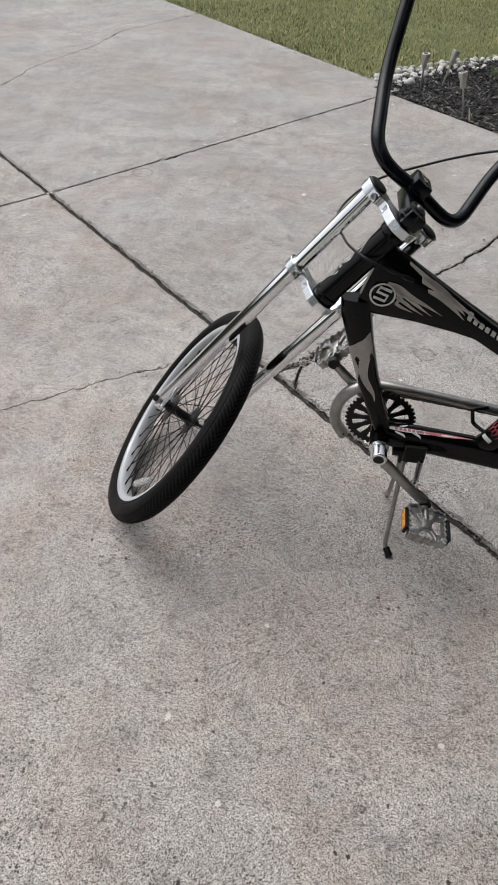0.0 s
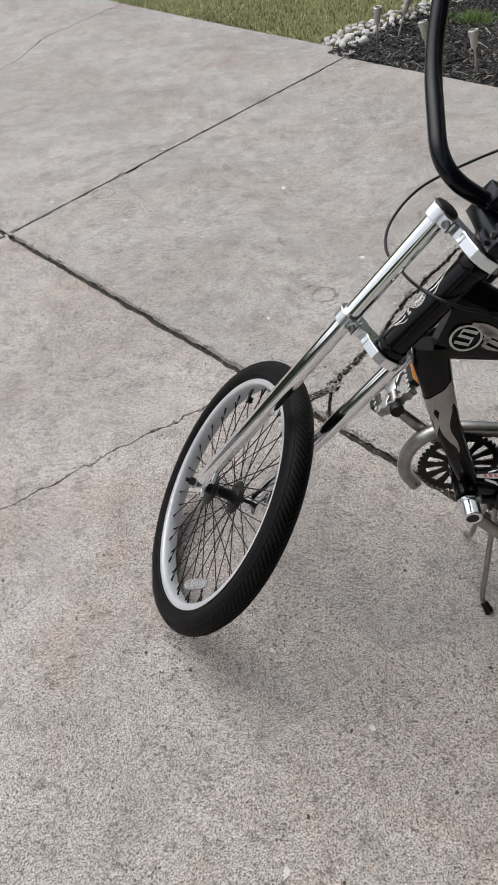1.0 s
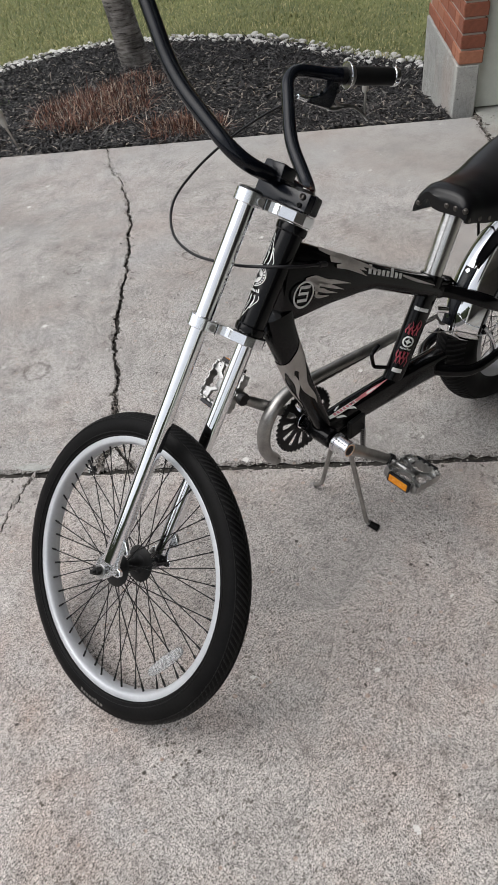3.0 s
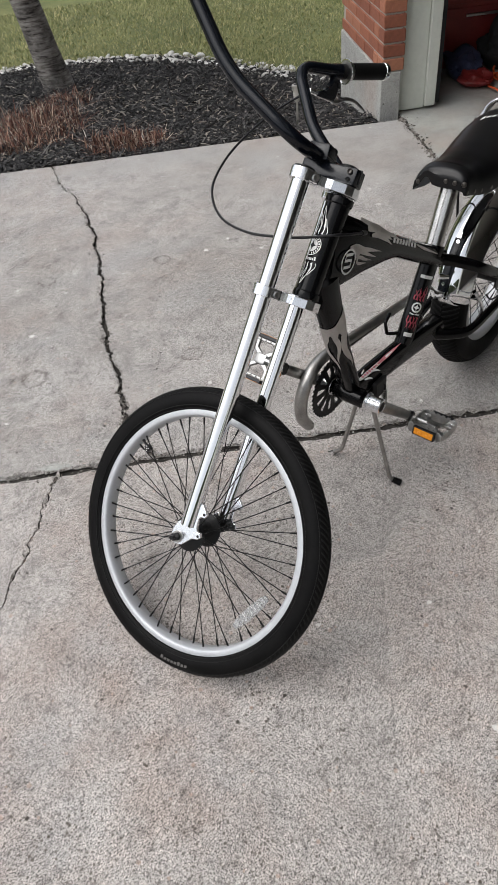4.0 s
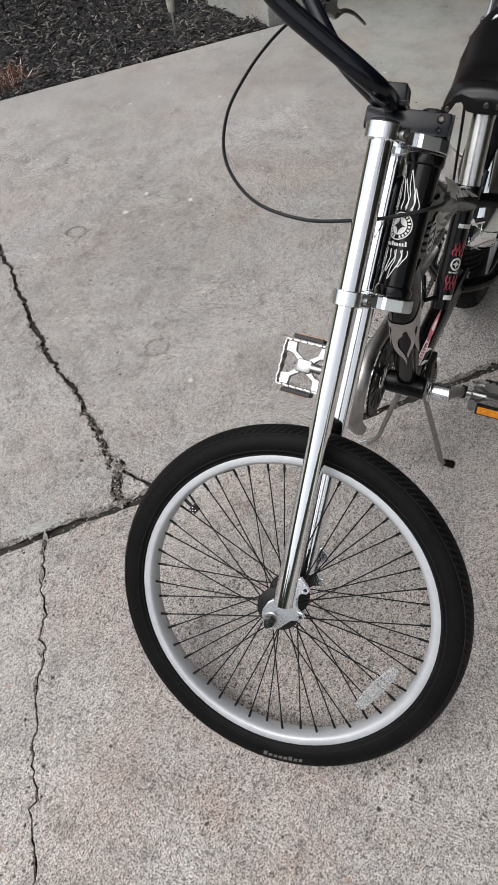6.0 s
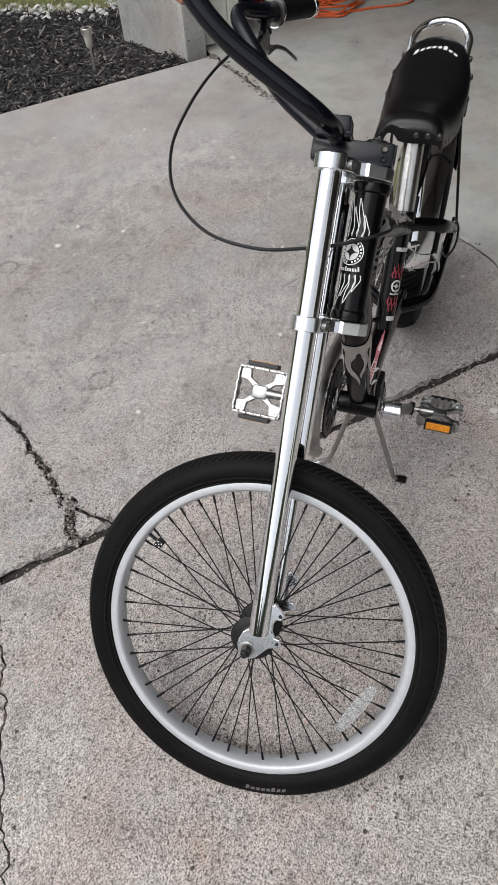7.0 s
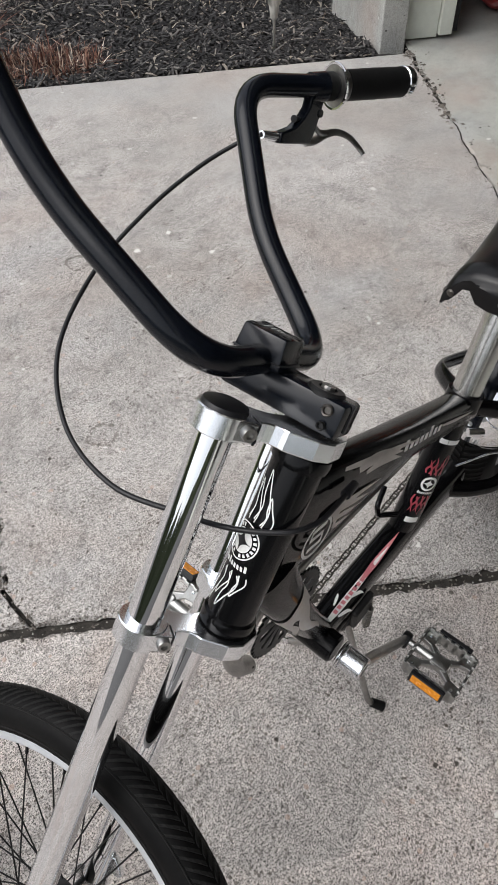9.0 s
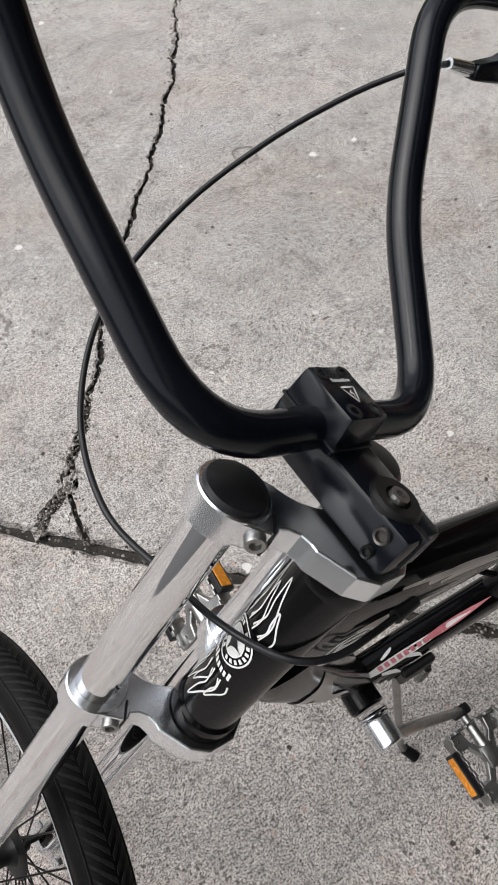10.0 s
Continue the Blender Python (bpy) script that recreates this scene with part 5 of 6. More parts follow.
DOWN = (((-0.0870, 0.6385), 0.0300, 0.0225), ((-0.065, 0.5635), 0.0264, 0.0235), ((-0.0415, 0.482), 0.0238, 0.0225), ((-0.0135, 0.4035), 0.0213, 0.0215), ((0.011, 0.340), 0.0196, 0.0205))


def on_down(x, y, lift=0.0):
    """Round the left and front of the down tube: x round it, y down along it."""
    k = max(0.0, min(3.999, y / 0.080))
    i = int(k)
    (a0, h0, w0), (a1, h1, w1) = DOWN[i], DOWN[i + 1]
    f = k - i
    c = Vector((a0[0] + (a1[0] - a0[0]) * f, 0, a0[1] + (a1[1] - a0[1]) * f))
    h, w = h0 + (h1 - h0) * f + 0.0008 + lift, w0 + (w1 - w0) * f + 0.0008 + lift
    a = x / 0.0225
    ca, sa = math.cos(a), math.sin(a)
    return c + Vector((-0.945, 0, -0.327)) * (h * math.copysign(abs(ca) ** 0.7, ca)) + Vector((0, -w * math.copysign(abs(sa) ** 0.7, sa), 0))


# a silver flame: a slanting band with a scalloped lower edge, and curling tongues that taper to points
bm = bmesh.new()
cols = 44
band_rows = []
for i in range(cols + 1):
    x = -0.036 + 0.092 * i / cols
    top = 0.082 - 0.030 * max(0.0, min(1.0, x / 0.05)) + 0.003 * math.sin(i / 4.0)
    low = 0.110 - 0.013 * math.cos((x + 0.026) / 0.0215 * math.tau + math.pi)
    band_rows.append([bm.verts.new(on_down(x, top + (low - top) * k / 4, 0.0004)) for k in range(5)])
for A, B in zip(band_rows, band_rows[1:]):
    for k in range(4):
        bm.faces.new((A[k], B[k], B[k + 1], A[k + 1]))
part("down_flame", bm, M_SILVERPAINT, frame_ob, "silver flame decal")
for x0, y1, curl, drift in ((-0.0260, 0.190, 0.004, 0.004), (-0.0045, 0.214, -0.005, 0.006), (0.0170, 0.186, 0.005, -0.003), (0.0385, 0.218, -0.005, -0.006)):
    bm = bmesh.new()
    tongue_rows = []
    for i in range(19):
        k = i / 18
        mid = x0 + curl * math.sin(k * 5.2) + drift * k
        w = 0.0070 * (1 - k) ** 0.75 + 0.0002
        y = 0.108 + (y1 - 0.108) * k
        tongue_rows.append([bm.verts.new(on_down(mid + w * j, y, 0.0004)) for j in (-1, 0, 1)])
    for A, B in zip(tongue_rows, tongue_rows[1:]):
        for j in range(2):
            bm.faces.new((A[j], B[j], B[j + 1], A[j + 1]))
    part("down_flame", bm, M_SILVERPAINT, frame_ob, "silver flame tongue")


def beam_top(x, y):
    """On the upper left of the lower beam: x along it, y towards its left side."""
    return Vector((0.03 + x, -0.004 - y * 0.86, 0.3472 - x * 0.062 - max(0.0, y - 0.009) * 0.75))


part("beam_spear", ribbons([([(-0.006, 0.009), (0.03, 0.009), (0.09, 0.008), (0.185, 0.006)], 0.0105)], beam_top), M_WHITE, frame_ob, "white spear decal")
for pts in ([(0.012, 0.016), (0.030, 0.021), (0.036, 0.026)], [(0.050, 0.013), (0.066, 0.018), (0.070, 0.023)], [(0.02, 0.0), (0.034, -0.005), (0.040, -0.008)]):
    part("beam_flame", ribbons([(pts, 0.0042)], beam_top), M_WHITE, frame_ob, "white flame lick")
part("beam_tip", ribbons([([(0.085, 0.008), (0.13, 0.007), (0.19, 0.006)], 0.010)], lambda x, y: beam_top(x, y) + Vector((0, 0, 0.0006))), M_PINK, frame_ob, "pink spear tip")
for i in range(11):
    part("beam_print", bars(0.010 + i * 0.0098, 0.0055, 0.0092, 0.0065, 1, lambda x, y: beam_top(x, y) + Vector((0, 0, 0.0008)), 0.001), M_PINK, frame_ob)


def on_seat(x, y):
    """Round the front-left of the seat tube: x round it, y up along it."""
    base, d = Vector((0.254, 0, 0.330)), Vector((0.482, 0, 0.876))
    fwd = Vector((-0.876, 0, 0.482))
    a = x / 0.024 + 0.75
    return base + d * y + fwd * (math.cos(a) * 0.0288) + Vector((0, -math.sin(a) * 0.0218, 0))


part("seat_badge", ring_disc(0, 0.082, 0.0092, 0.0130, on_seat), M_WHITE, frame_ob, "white round star badge")
part("seat_badge_star", columns(0, 0.082, 0.0088, on_seat, lambda k: (1 - math.sqrt(abs(k))) ** 1.5 + 0.04), M_WHITE, frame_ob)
for i in range(8):
    part("seat_print", bars(-0.013 + i * 0.0033, 0.0630, 0.0031, 0.0048 if i in (0, 5) else 0.0035, 1, on_seat, 0.0008), M_WHITE, frame_ob)
rs = random.Random(3)
for sgn, off in ((1, 0.097), (-1, 0.060)):
    for i in range(7):
        x, k, h = -0.013 + i * 0.0043, 1 if i % 2 else -1, rs.uniform(0.022, 0.040)
        part("seat_flame", ribbons([([(x, off + sgn * rs.uniform(0, 0.004)), (x + 0.0022 * k, off + sgn * h * 0.35), (x - 0.0018 * k, off + sgn * h * 0.65), (x + 0.001 * k, off + sgn * h)], 0.0030)], on_seat), M_RED, frame_ob, "dark red flame lick")
part("seat_plate", stroke([(-0.011, 0.012), (0.0, 0.012), (0.012, 0.012)], 0.010, on_seat), M_WHITE, frame_ob, "small white plate")
part("seat_band", stroke([(-0.016, 0.158), (0.0, 0.158), (0.018, 0.158)], 0.008, on_seat), M_WHITE, frame_ob, "white band")

# -- crankset --
guard_line = smooth_line([BB + Vector((-0.080 + 0.0, 0.068, -0.078)), BB + Vector((-0.104, 0.068, -0.035)), BB + Vector((-0.103, 0.068, 0.02)), BB + Vector((-0.075, 0.068, 0.066)), BB + Vector((-0.025, 0.068, 0.088)), BB + Vector((0.05, 0.062, 0.088)), BB + Vector((0.20, 0.060, 0.070)), BB + Vector((0.375, 0.058, 0.046))], 8)
guard_ob = body("chain_guard", sweep(bmesh.new(), guard_line, lambda k: 0.0165 - 0.004 * min(1, max(0, (k - 0.4) * 2.5)), 18, 0.85, (0, 1, 0)), M_STEEL, "grey steel tube chain guard")
# raised dark disc in place of the shaded bolt hole
part("guard_hole", moved(lathe([(0.0, 0.0), (0.0055, 0.0), (0.0058, 0.002), (0.0045, 0.003), (0.0030, 0.0024), (0.0, 0.0020)], "y", 14), Matrix.Translation(BB + Vector((-0.0835, 0.0555, -0.068))) @ Matrix.Diagonal((1, -1, 1, 1))), M_DARKSTEEL, guard_ob, "dark disc standing for the shaded bolt hole in the guard's end", None, True)
teeth = 40
outer = []
for i in range(teeth * 4):
    a = i * math.tau / (teeth * 4)
    r = 0.083 if i % 4 in (1, 2) else 0.078
    outer.append((math.cos(a) * r, math.sin(a) * r))
bm = bmesh.new()
n_o = len(outer)
for z in (0,):
    A = [bm.verts.new((x, -0.0018, y)) for x, y in outer]
    B = [bm.verts.new((math.cos(i * math.tau / n_o) * 0.066, -0.0018, math.sin(i * math.tau / n_o) * 0.066)) for i in range(n_o)]
    for i in range(n_o):
        bm.faces.new((A[i], A[(i + 1) % n_o], B[(i + 1) % n_o], B[i]))
    r = bmesh.ops.extrude_face_region(bm, geom=bm.faces[:])
    bmesh.ops.translate(bm, verts=[v for v in r["geom"] if isinstance(v, bmesh.types.BMVert)], vec=(0, 0.0036, 0))
hubd = lathe([(0.0, -0.004), (0.026, -0.004), (0.026, 0.004), (0.0, 0.004)], "y", 28)
CR_M = Matrix.Translation(BB + Vector((0, 0.052, 0)))
chainring = body("chainring", moved(bm, CR_M), M_DARKSTEEL, "black spoked chainring", False)
part("chainring_hub", moved(hubd, CR_M), M_DARKSTEEL, chainring)
ring_arm = None
for k in range(12):
    turn = CR_M @ Matrix.Rotation(k * math.tau / 12, 4, "Y")
    if ring_arm is None:
        ring_arm = part("chainring_arm", plate([(0.02, -0.007), (0.045, -0.0055), (0.068, -0.010), (0.068, 0.010), (0.045, 0.0055), (0.02, 0.007)], 0.0034, Matrix.Rotation(math.pi / 2, 4, "X")), M_DARKSTEEL, chainring, "", turn)
    else:
        again(ring_arm, chainring, turn)
CR = Vector((0.134, 0, -0.123)).normalized() * 0.17
for s, side in ((1, -1), (-1, 1)):
    end = BB + CR * s
    y0, y1 = side * 0.066, side * 0.098
    arm = sweep(bmesh.new(), smooth_line([(BB.x, y0 + side * 0.012, BB.z), (BB.x + CR.x * s * 0.3, y0 + side * 0.016, BB.z + CR.z * s * 0.3), (BB.x + CR.x * s * 0.75, y1 - side * 0.006, BB.z + CR.z * s * 0.75), (end.x, y1, end.z)], 6), lambda k: 0.0150 - 0.004 * k, 14, 0.5, (CR.z, 0, -CR.x))
    boss = lathe([(0.0, 0.0), (0.0175, 0.0), (0.0183, 0.0008), (0.0185, 0.0020), (0.0185, 0.0030), (0.0185, 0.0300), (0.0185, 0.0312), (0.0182, 0.0328), (0.0172, 0.0338), (0.0160, 0.0340), (0.0128, 0.0340), (0.0122, 0.0338), (0.0118, 0.0330), (0.0, 0.0330)], "y", 32)
    boss = moved(boss, Matrix.Translation((BB.x, y0 - side * 0.012, BB.z)) @ Matrix.Diagonal((1, side, 1, 1)))
    eye = moved(lathe([(0.0, -0.007), (0.013, -0.007), (0.0145, -0.004), (0.0145, 0.004), (0.013, 0.007), (0.0, 0.007)], "y", 20), Matrix.Translation((end.x, y1, end.z)))
    crank = body("crank_arm", arm, M_STEEL, "dull steel crank arm")
    boss_part = part("crank_boss", boss, M_ALLOY, crank, "bright crank end", None, True)
    at_bb = Matrix.Translation((BB.x, y0 - side * 0.012, BB.z)) @ Matrix.Diagonal((1, side, 1, 1))
    # dark disc stands for the shade inside the crank end's hole
    part("boss_hole", moved(lathe([(0.0117, 0.0335), (0.0117, 0.0337), (0.0, 0.0337)], "y", 24), at_bb), M_DARKPLASTIC, boss_part, "dark disc standing for the shaded hole in the crank end")
    part("bearing_ring", moved(lathe([(0.0180, -0.0075), (0.0215, -0.0070), (0.0225, -0.0055), (0.0215, -0.0040), (0.0200, -0.0035), (0.0215, -0.0030), (0.0222, -0.0018), (0.0215, -0.0008), (0.0180, -0.0004)], "y", 32), at_bb), M_CHROME, crank, "chrome bearing ring", None, True)
    part("pedal_eye", eye, M_DARKSTEEL, crank, "", None, True)
    # pedal: an open alloy cage on a spindle
    tilt = radians(14 if s > 0 else -43)
    PM = Matrix.Translation((end.x, side * 0.112, end.z)) @ Matrix.Rotation(tilt, 4, "Y")
    pedal = body("pedal", moved(join(box(-0.0125, 0.0125, *sorted((side * 0.034, side * 0.064)), -0.0085, 0.0085, 0.004), tube((0, side * 0.036, 0), (0, side * 0.002, 0), 0.0085, 0.0075, 14), tube((0, 0.004 * side, 0), (0, -side * 0.012, 0), 0.006, 0.006, 10)), PM), M_PEDAL, "alloy cage pedal")
    SIDE = PM @ Matrix.Diagonal((1, side, 1, 1))
    for x in (-0.042, 0.042):
        part("pedal_bar", moved(box(x - 0.0022, x + 0.0022, 0.004, 0.094, -0.010, 0.010, 0.001), SIDE), M_PEDAL, pedal, "alloy pedal cage bar", None, True)
        for k in range(6):
            part("pedal_tooth", moved(box(x - 0.0022, x + 0.0022, 0.008 + k * 0.0145, 0.0155 + k * 0.0145, -0.0135, 0.0135, 0.0008), SIDE), M_PEDAL, pedal)
    for y in (0.0045, 0.0935):
        part("pedal_rib", moved(box(-0.040, 0.040, y - 0.002, y + 0.002, -0.009, 0.009, 0.001), SIDE), M_PEDAL, pedal)
        for k in (-0.028, -0.009, 0.010, 0.027):
            part("pedal_tooth", moved(box(k - 0.004, k + 0.004, y - 0.002, y + 0.002, -0.0125, 0.0125, 0.0008), SIDE), M_PEDAL, pedal)
    for kx in (1, -1):
        for y0, q in ((0.040, -1), (0.058, 1)):
            y1 = 0.049 + q * 0.043
            arm_p = plate([(kx * 0.0085, y0 - q * 0.006), (kx * 0.0125, y0 - q * 0.006), (kx * 0.024, y1 - q * 0.022), (kx * 0.041, y1 - q * 0.020), (kx * 0.041, y1 - q * 0.003), (kx * 0.036, y1), (kx * 0.020, y1), (kx * 0.017, y1 - q * 0.016), (kx * 0.008, y0 + q * 0.008)], 0.009, None, 0.002)
            part("pedal_arm", moved(arm_p, SIDE), M_PEDAL, pedal)
            part("pedal_rivet", moved(lathe([(0.0, 0.0060), (0.0022, 0.0058), (0.0030, 0.0045)], "z", 10), SIDE @ Matrix.Translation((kx * 0.033, y1 - q * 0.009, 0))), M_ALLOY, pedal)
    for x in (-0.0515, 0.0515):
        o_ = math.copysign(0.0022, x)
        am = box(x + o_ - 0.0012, x + o_ + 0.0012, 0.026, 0.076, -0.0085, 0.0085, 0.0008)
        part("pedal_reflector", moved(am, PM @ Matrix.Diagonal((1, side, 1, 1))), M_AMBER, pedal, "amber pedal reflector")
        fr = box(x - 0.0055, x + 0.0026, 0.022, 0.080, -0.0115, 0.0115, 0.001) if x > 0 else box(x - 0.0026, x + 0.0055, 0.022, 0.080, -0.0115, 0.0115, 0.001)
        part("reflector_frame", moved(fr, PM @ Matrix.Diagonal((1, side, 1, 1))), M_DARKPLASTIC, pedal, "black reflector frame")

# chain: plates along the two runs
c0, c1 = BB + Vector((0, 0.058, 0)), HUB_R + Vector((0, 0.058, 0))
chain = None
link_kinds = []
for w in (0.0026, 0.004):
    lk = join(*[tube((-0.002, sd * w, 0), (0.0147, sd * w, 0), 0.0042, 0.0042, 8, 0.28, (0, 0, 1)) for sd in (1, -1)], tube((0, -0.0035, 0), (0, 0.0035, 0), 0.0036, 0.0036, 8))
    link_kinds.append(lk)
chain = body("chain", moved(lathe([(0.030, -0.002), (0.036, -0.002), (0.036, 0.002), (0.030, 0.002)], "y", 24, True), Matrix.Translation(c1)), M_DARKSTEEL, "oily dark roller chain", False)
link_obs = [part("link", lk, M_CHAIN, chain, "", Matrix.Translation(c0 + Vector((0.0127 * i, 0, 0.079)))) for i, lk in enumerate(link_kinds)]
for z0, z1 in ((0.079, 0.036), (-0.079, -0.036)):
    p, q = c0 + Vector((0, 0, z0)), c1 + Vector((0, 0, z1))
    n = int((q - p).length / 0.0127)
    tilt_m = Matrix.Rotation(-math.atan2(q.z - p.z, q.x - p.x), 4, "Y")
    for i in range(n):
        m = Matrix.Translation(p.lerp(q, i / n)) @ tilt_m
        if z0 > 0 and i < 2:
            link_obs[i].matrix_basis = m
        else:
            again(link_obs[i % 2], chain, m)
body("chain_bracket", sweep(bmesh.new(), fillet([(0.262, -0.012, 0.345), (0.215, 0.03, 0.352), (0.205, 0.03, 0.392), (0.24, 0.04, 0.394)], 0.008, 4), 0.0045, 10), M_BLACK, "black wire chain guide")

# -- kickstand: two splayed legs --
ks_top = Vector((0.070, 0, 0.272))
kick = body("kickstand", join(moved(box(-0.024, 0.024, -0.019, 0.019, -0.008, 0.010, 0.003), Matrix.Translation(ks_top)), moved(box(-0.008, 0.016, -0.020, 0.020, -0.030, -0.006, 0.004), Matrix.Translation(ks_top))), M_DARKSTEEL, "black double-leg kickstand mount")
for s in (1, -1):
    fx = 0.066 if s < 0 else 0.074
    knee = Vector((0.072, s * 0.066, 0.034)) if s > 0 else Vector((0.0690, -0.0900, 0.0200))
    p = Vector((fx - 0.004, s * 0.094, 0.011)) if s > 0 else Vector((fx + 0.011, -0.1040, 0.0108))
    leg = sweep(bmesh.new(), fillet([ks_top + Vector((0.006, s * 0.018, -0.02)), knee, p], 0.022 if s > 0 else 0.010, 6), 0.0058, 12)
    part("stand_leg", leg, M_STEEL, kick, "bent steel stand leg", None, True)
    dirn = (p - knee).normalized()
    if s < 0:
        part("rubber_foot", tube(p - dirn * 0.010, p + dirn * 0.014, 0.0082, 0.0092, 14), M_GRIP, kick, "black rubber foot", None, True)
    else:
        part("stand_tip", tube(p - dirn * 0.006, p + dirn * 0.014, 0.0068, 0.0066, 14), M_CHROME, kick, "worn bright leg end", None, True)
coil = [Vector((0.112 + math.cos(k * 0.9) * 0.006, -0.034 + math.sin(k * 0.9) * 0.006, 0.275 - k * 0.0010)) for k in range(70)]
part("spring", sweep(bmesh.new(), coil, 0.0013, 6), M_STEEL, kick, "coiled return spring", None, True)
part("spring_post", sweep(bmesh.new(), [(0.10, -0.03, 0.30), (0.112, -0.034, 0.285), (0.112, -0.034, 0.195)], 0.003, 8), M_DARKSTEEL, kick, "", None, True)
part("mount_plate", moved(box(-0.010, 0.040, -0.03, -0.018, 0.0, 0.05, 0.004), Matrix.Translation((0.08, -0.004, 0.262))), M_DARKSTEEL, kick)

# -- rear wheel, fender and brake --
R_M = Matrix.Translation(HUB_R)
rh = lathe([(0.006, -0.075), (0.013, -0.07), (0.014, -0.046), (0.034, -0.045), (0.034, -0.040), (0.020, -0.036), (0.020, 0.036), (0.034, 0.040), (0.034, 0.045), (0.014, 0.046), (0.013, 0.07), (0.006, 0.075)], "y", 28)
rear_wheel = part("rear_wheel", rh, M_DARKSTEEL, bike, "wide spoked rear wheel with black hub", R_M, True)
part("tyre", tyre_mesh(0.2275, 0.0465, 0.051), M_RUBBER, rear_wheel, "fat black tyre", None, True)
raw_part("tread", *tread(0.2275, 0.0465, 0.051, 110, 0.015, 2, 52, 0.07, 0.0026), M_TREAD, rear_wheel, "chevron tread")
part("rim", lathe(rim_profile(0.203, 0.172, 0.036, 0.030), "y", 80, True), M_RIM, rear_wheel, "wide silver rim", None, True)
spokes(rear_wheel, 36, 0.030, 0.042, 0.172)
part("axle", join(tube((0, -0.107, 0), (0, 0.107, 0), 0.0048, 0.0048, 12), moved(lathe([(0.0, 0.0), (0.0095, 0.0), (0.0095, 0.009), (0.0, 0.009)], "y", 6), Matrix.Translation((0, -0.100, 0)))), M_STEEL, rear_wheel, "steel axle and nut")
part("sidewall_print", bars(-0.06, -0.006, 0.12, 0.016, 8, on_sidewall(0.2275, 0.0465, 0.051, 62, radians(-52), -1), 0.002), M_GREYPRINT, rear_wheel, "pale sidewall lettering reduced to bars")

bm = bmesh.new()
FR, FW = 0.294, 0.060
rows = []
for i in range(41):
    a = radians(-81 + i * 4.025)
    row = []
    for inner in (0, 1):
        for j in range(13):
            s = -1 + 2 * j / 12 if not inner else 1 - 2 * j / 12
            rr = FR - 0.046 * abs(s) ** 2.3 - (0.0018 if inner else 0)
            nose = 1.0 if 0 < i < 40 else 0.94
            row.append(bm.verts.new((HUB_R.x + math.sin(a) * rr * nose, s * (FW - (0.0012 if inner else 0)), HUB_R.z + math.cos(a) * rr * nose)))
    rows.append(row)
m_ = len(rows[0])
for A, B in zip(rows, rows[1:]):
    for j in range(m_):
        bm.faces.new((A[j], A[(j + 1) % m_], B[(j + 1) % m_], B[j]))
bm.faces.new(rows[0][::-1]), bm.faces.new(rows[-1])
fender = body("fender", bm, M_CHROME, "chrome rear fender")


def on_fender(x, deg, proud):
    a = radians(deg)
    return Vector((HUB_R.x + math.sin(a) * (FR + proud), x, HUB_R.z + math.cos(a) * (FR + proud)))


tongue = [on_fender(0, d_, 0.004) for d_ in range(-73, -44, 3)]
part("fender_bracket", sweep(bmesh.new(), tongue, 0.0032, 12, 4.4, (-0.8, 0, 0.3)), M_SATIN, fender, "black fender bracket strip", None, True)
for d_ in (-69, -48):
    p = on_fender(0, d_, 0.006)
    o = (p - HUB_R).normalized()
    part("fender_bolt", tube(p, p + o * 0.006, 0.006, 0.005, 6), M_CHROME, fender, "bright fender bolt")
part("bracket_bolt", tube((0.365, -0.02, 0.455), (0.382, -0.038, 0.452), 0.0075, 0.0065, 12), M_CHROME, fender, "chrome bracket bolt", None, True)
for s in (1, -1):
    arm = sweep(bmesh.new(), smooth_line([(0.505, s * 0.060, 0.352), (0.520, s * 0.075, 0.320), (0.535, s * 0.078, 0.285), (0.545, s * 0.070, 0.262)], 5), lambda k: 0.008 - 0.002 * k, 10, 0.7)
    body("brake_arm", arm, M_ALLOY, "alloy brake arm")
    body("brake_pad", moved(box(-0.022, 0.022, -0.006, 0.006, -0.006, 0.006, 0.002), Matrix.Translation((0.535, s * 0.055, 0.315)) @ Matrix.Rotation(0.6, 4, "Y")), M_GRIP, "black brake pad")
body("brake_wire", sweep(bmesh.new(), smooth_line([(0.325, -0.030, 0.418), (0.40, -0.055, 0.392), (0.455, -0.078, 0.362), (0.505, -0.082, 0.348), (0.530, -0.080, 0.365)], 8), 0.0016, 8), M_ALLOY, "thin bare brake wire")
body("rear_cable", sweep(bmesh.new(), smooth_line([(0.56, -0.095, 0.415), (0.585, -0.108, 0.375), (0.575, -0.108, 0.330), (0.545, -0.094, 0.318), (0.53, -0.084, 0.338)], 8), 0.0026, 8), M_DARKPLASTIC, "black rear brake cable")

# -- seat --
post = sweep(bmesh.new(), [(0.352, 0.0, 0.520), (0.420, 0.004, 0.655), (0.43, 0.004, 0.675)], 0.0215, 24)
body("seat_post", post, M_POST, "scratched bright metal seat post")
body("seat_collar", moved(lathe([(0.0218, -0.012), (0.027, -0.012), (0.027, 0.012), (0.0218, 0.012)], "z", 24, True), Matrix.Translation((0.356, 0, 0.528)) @ Matrix.Rotation(radians(26.7), 4, "Y")), M_BLACK, "black seat clamp collar")
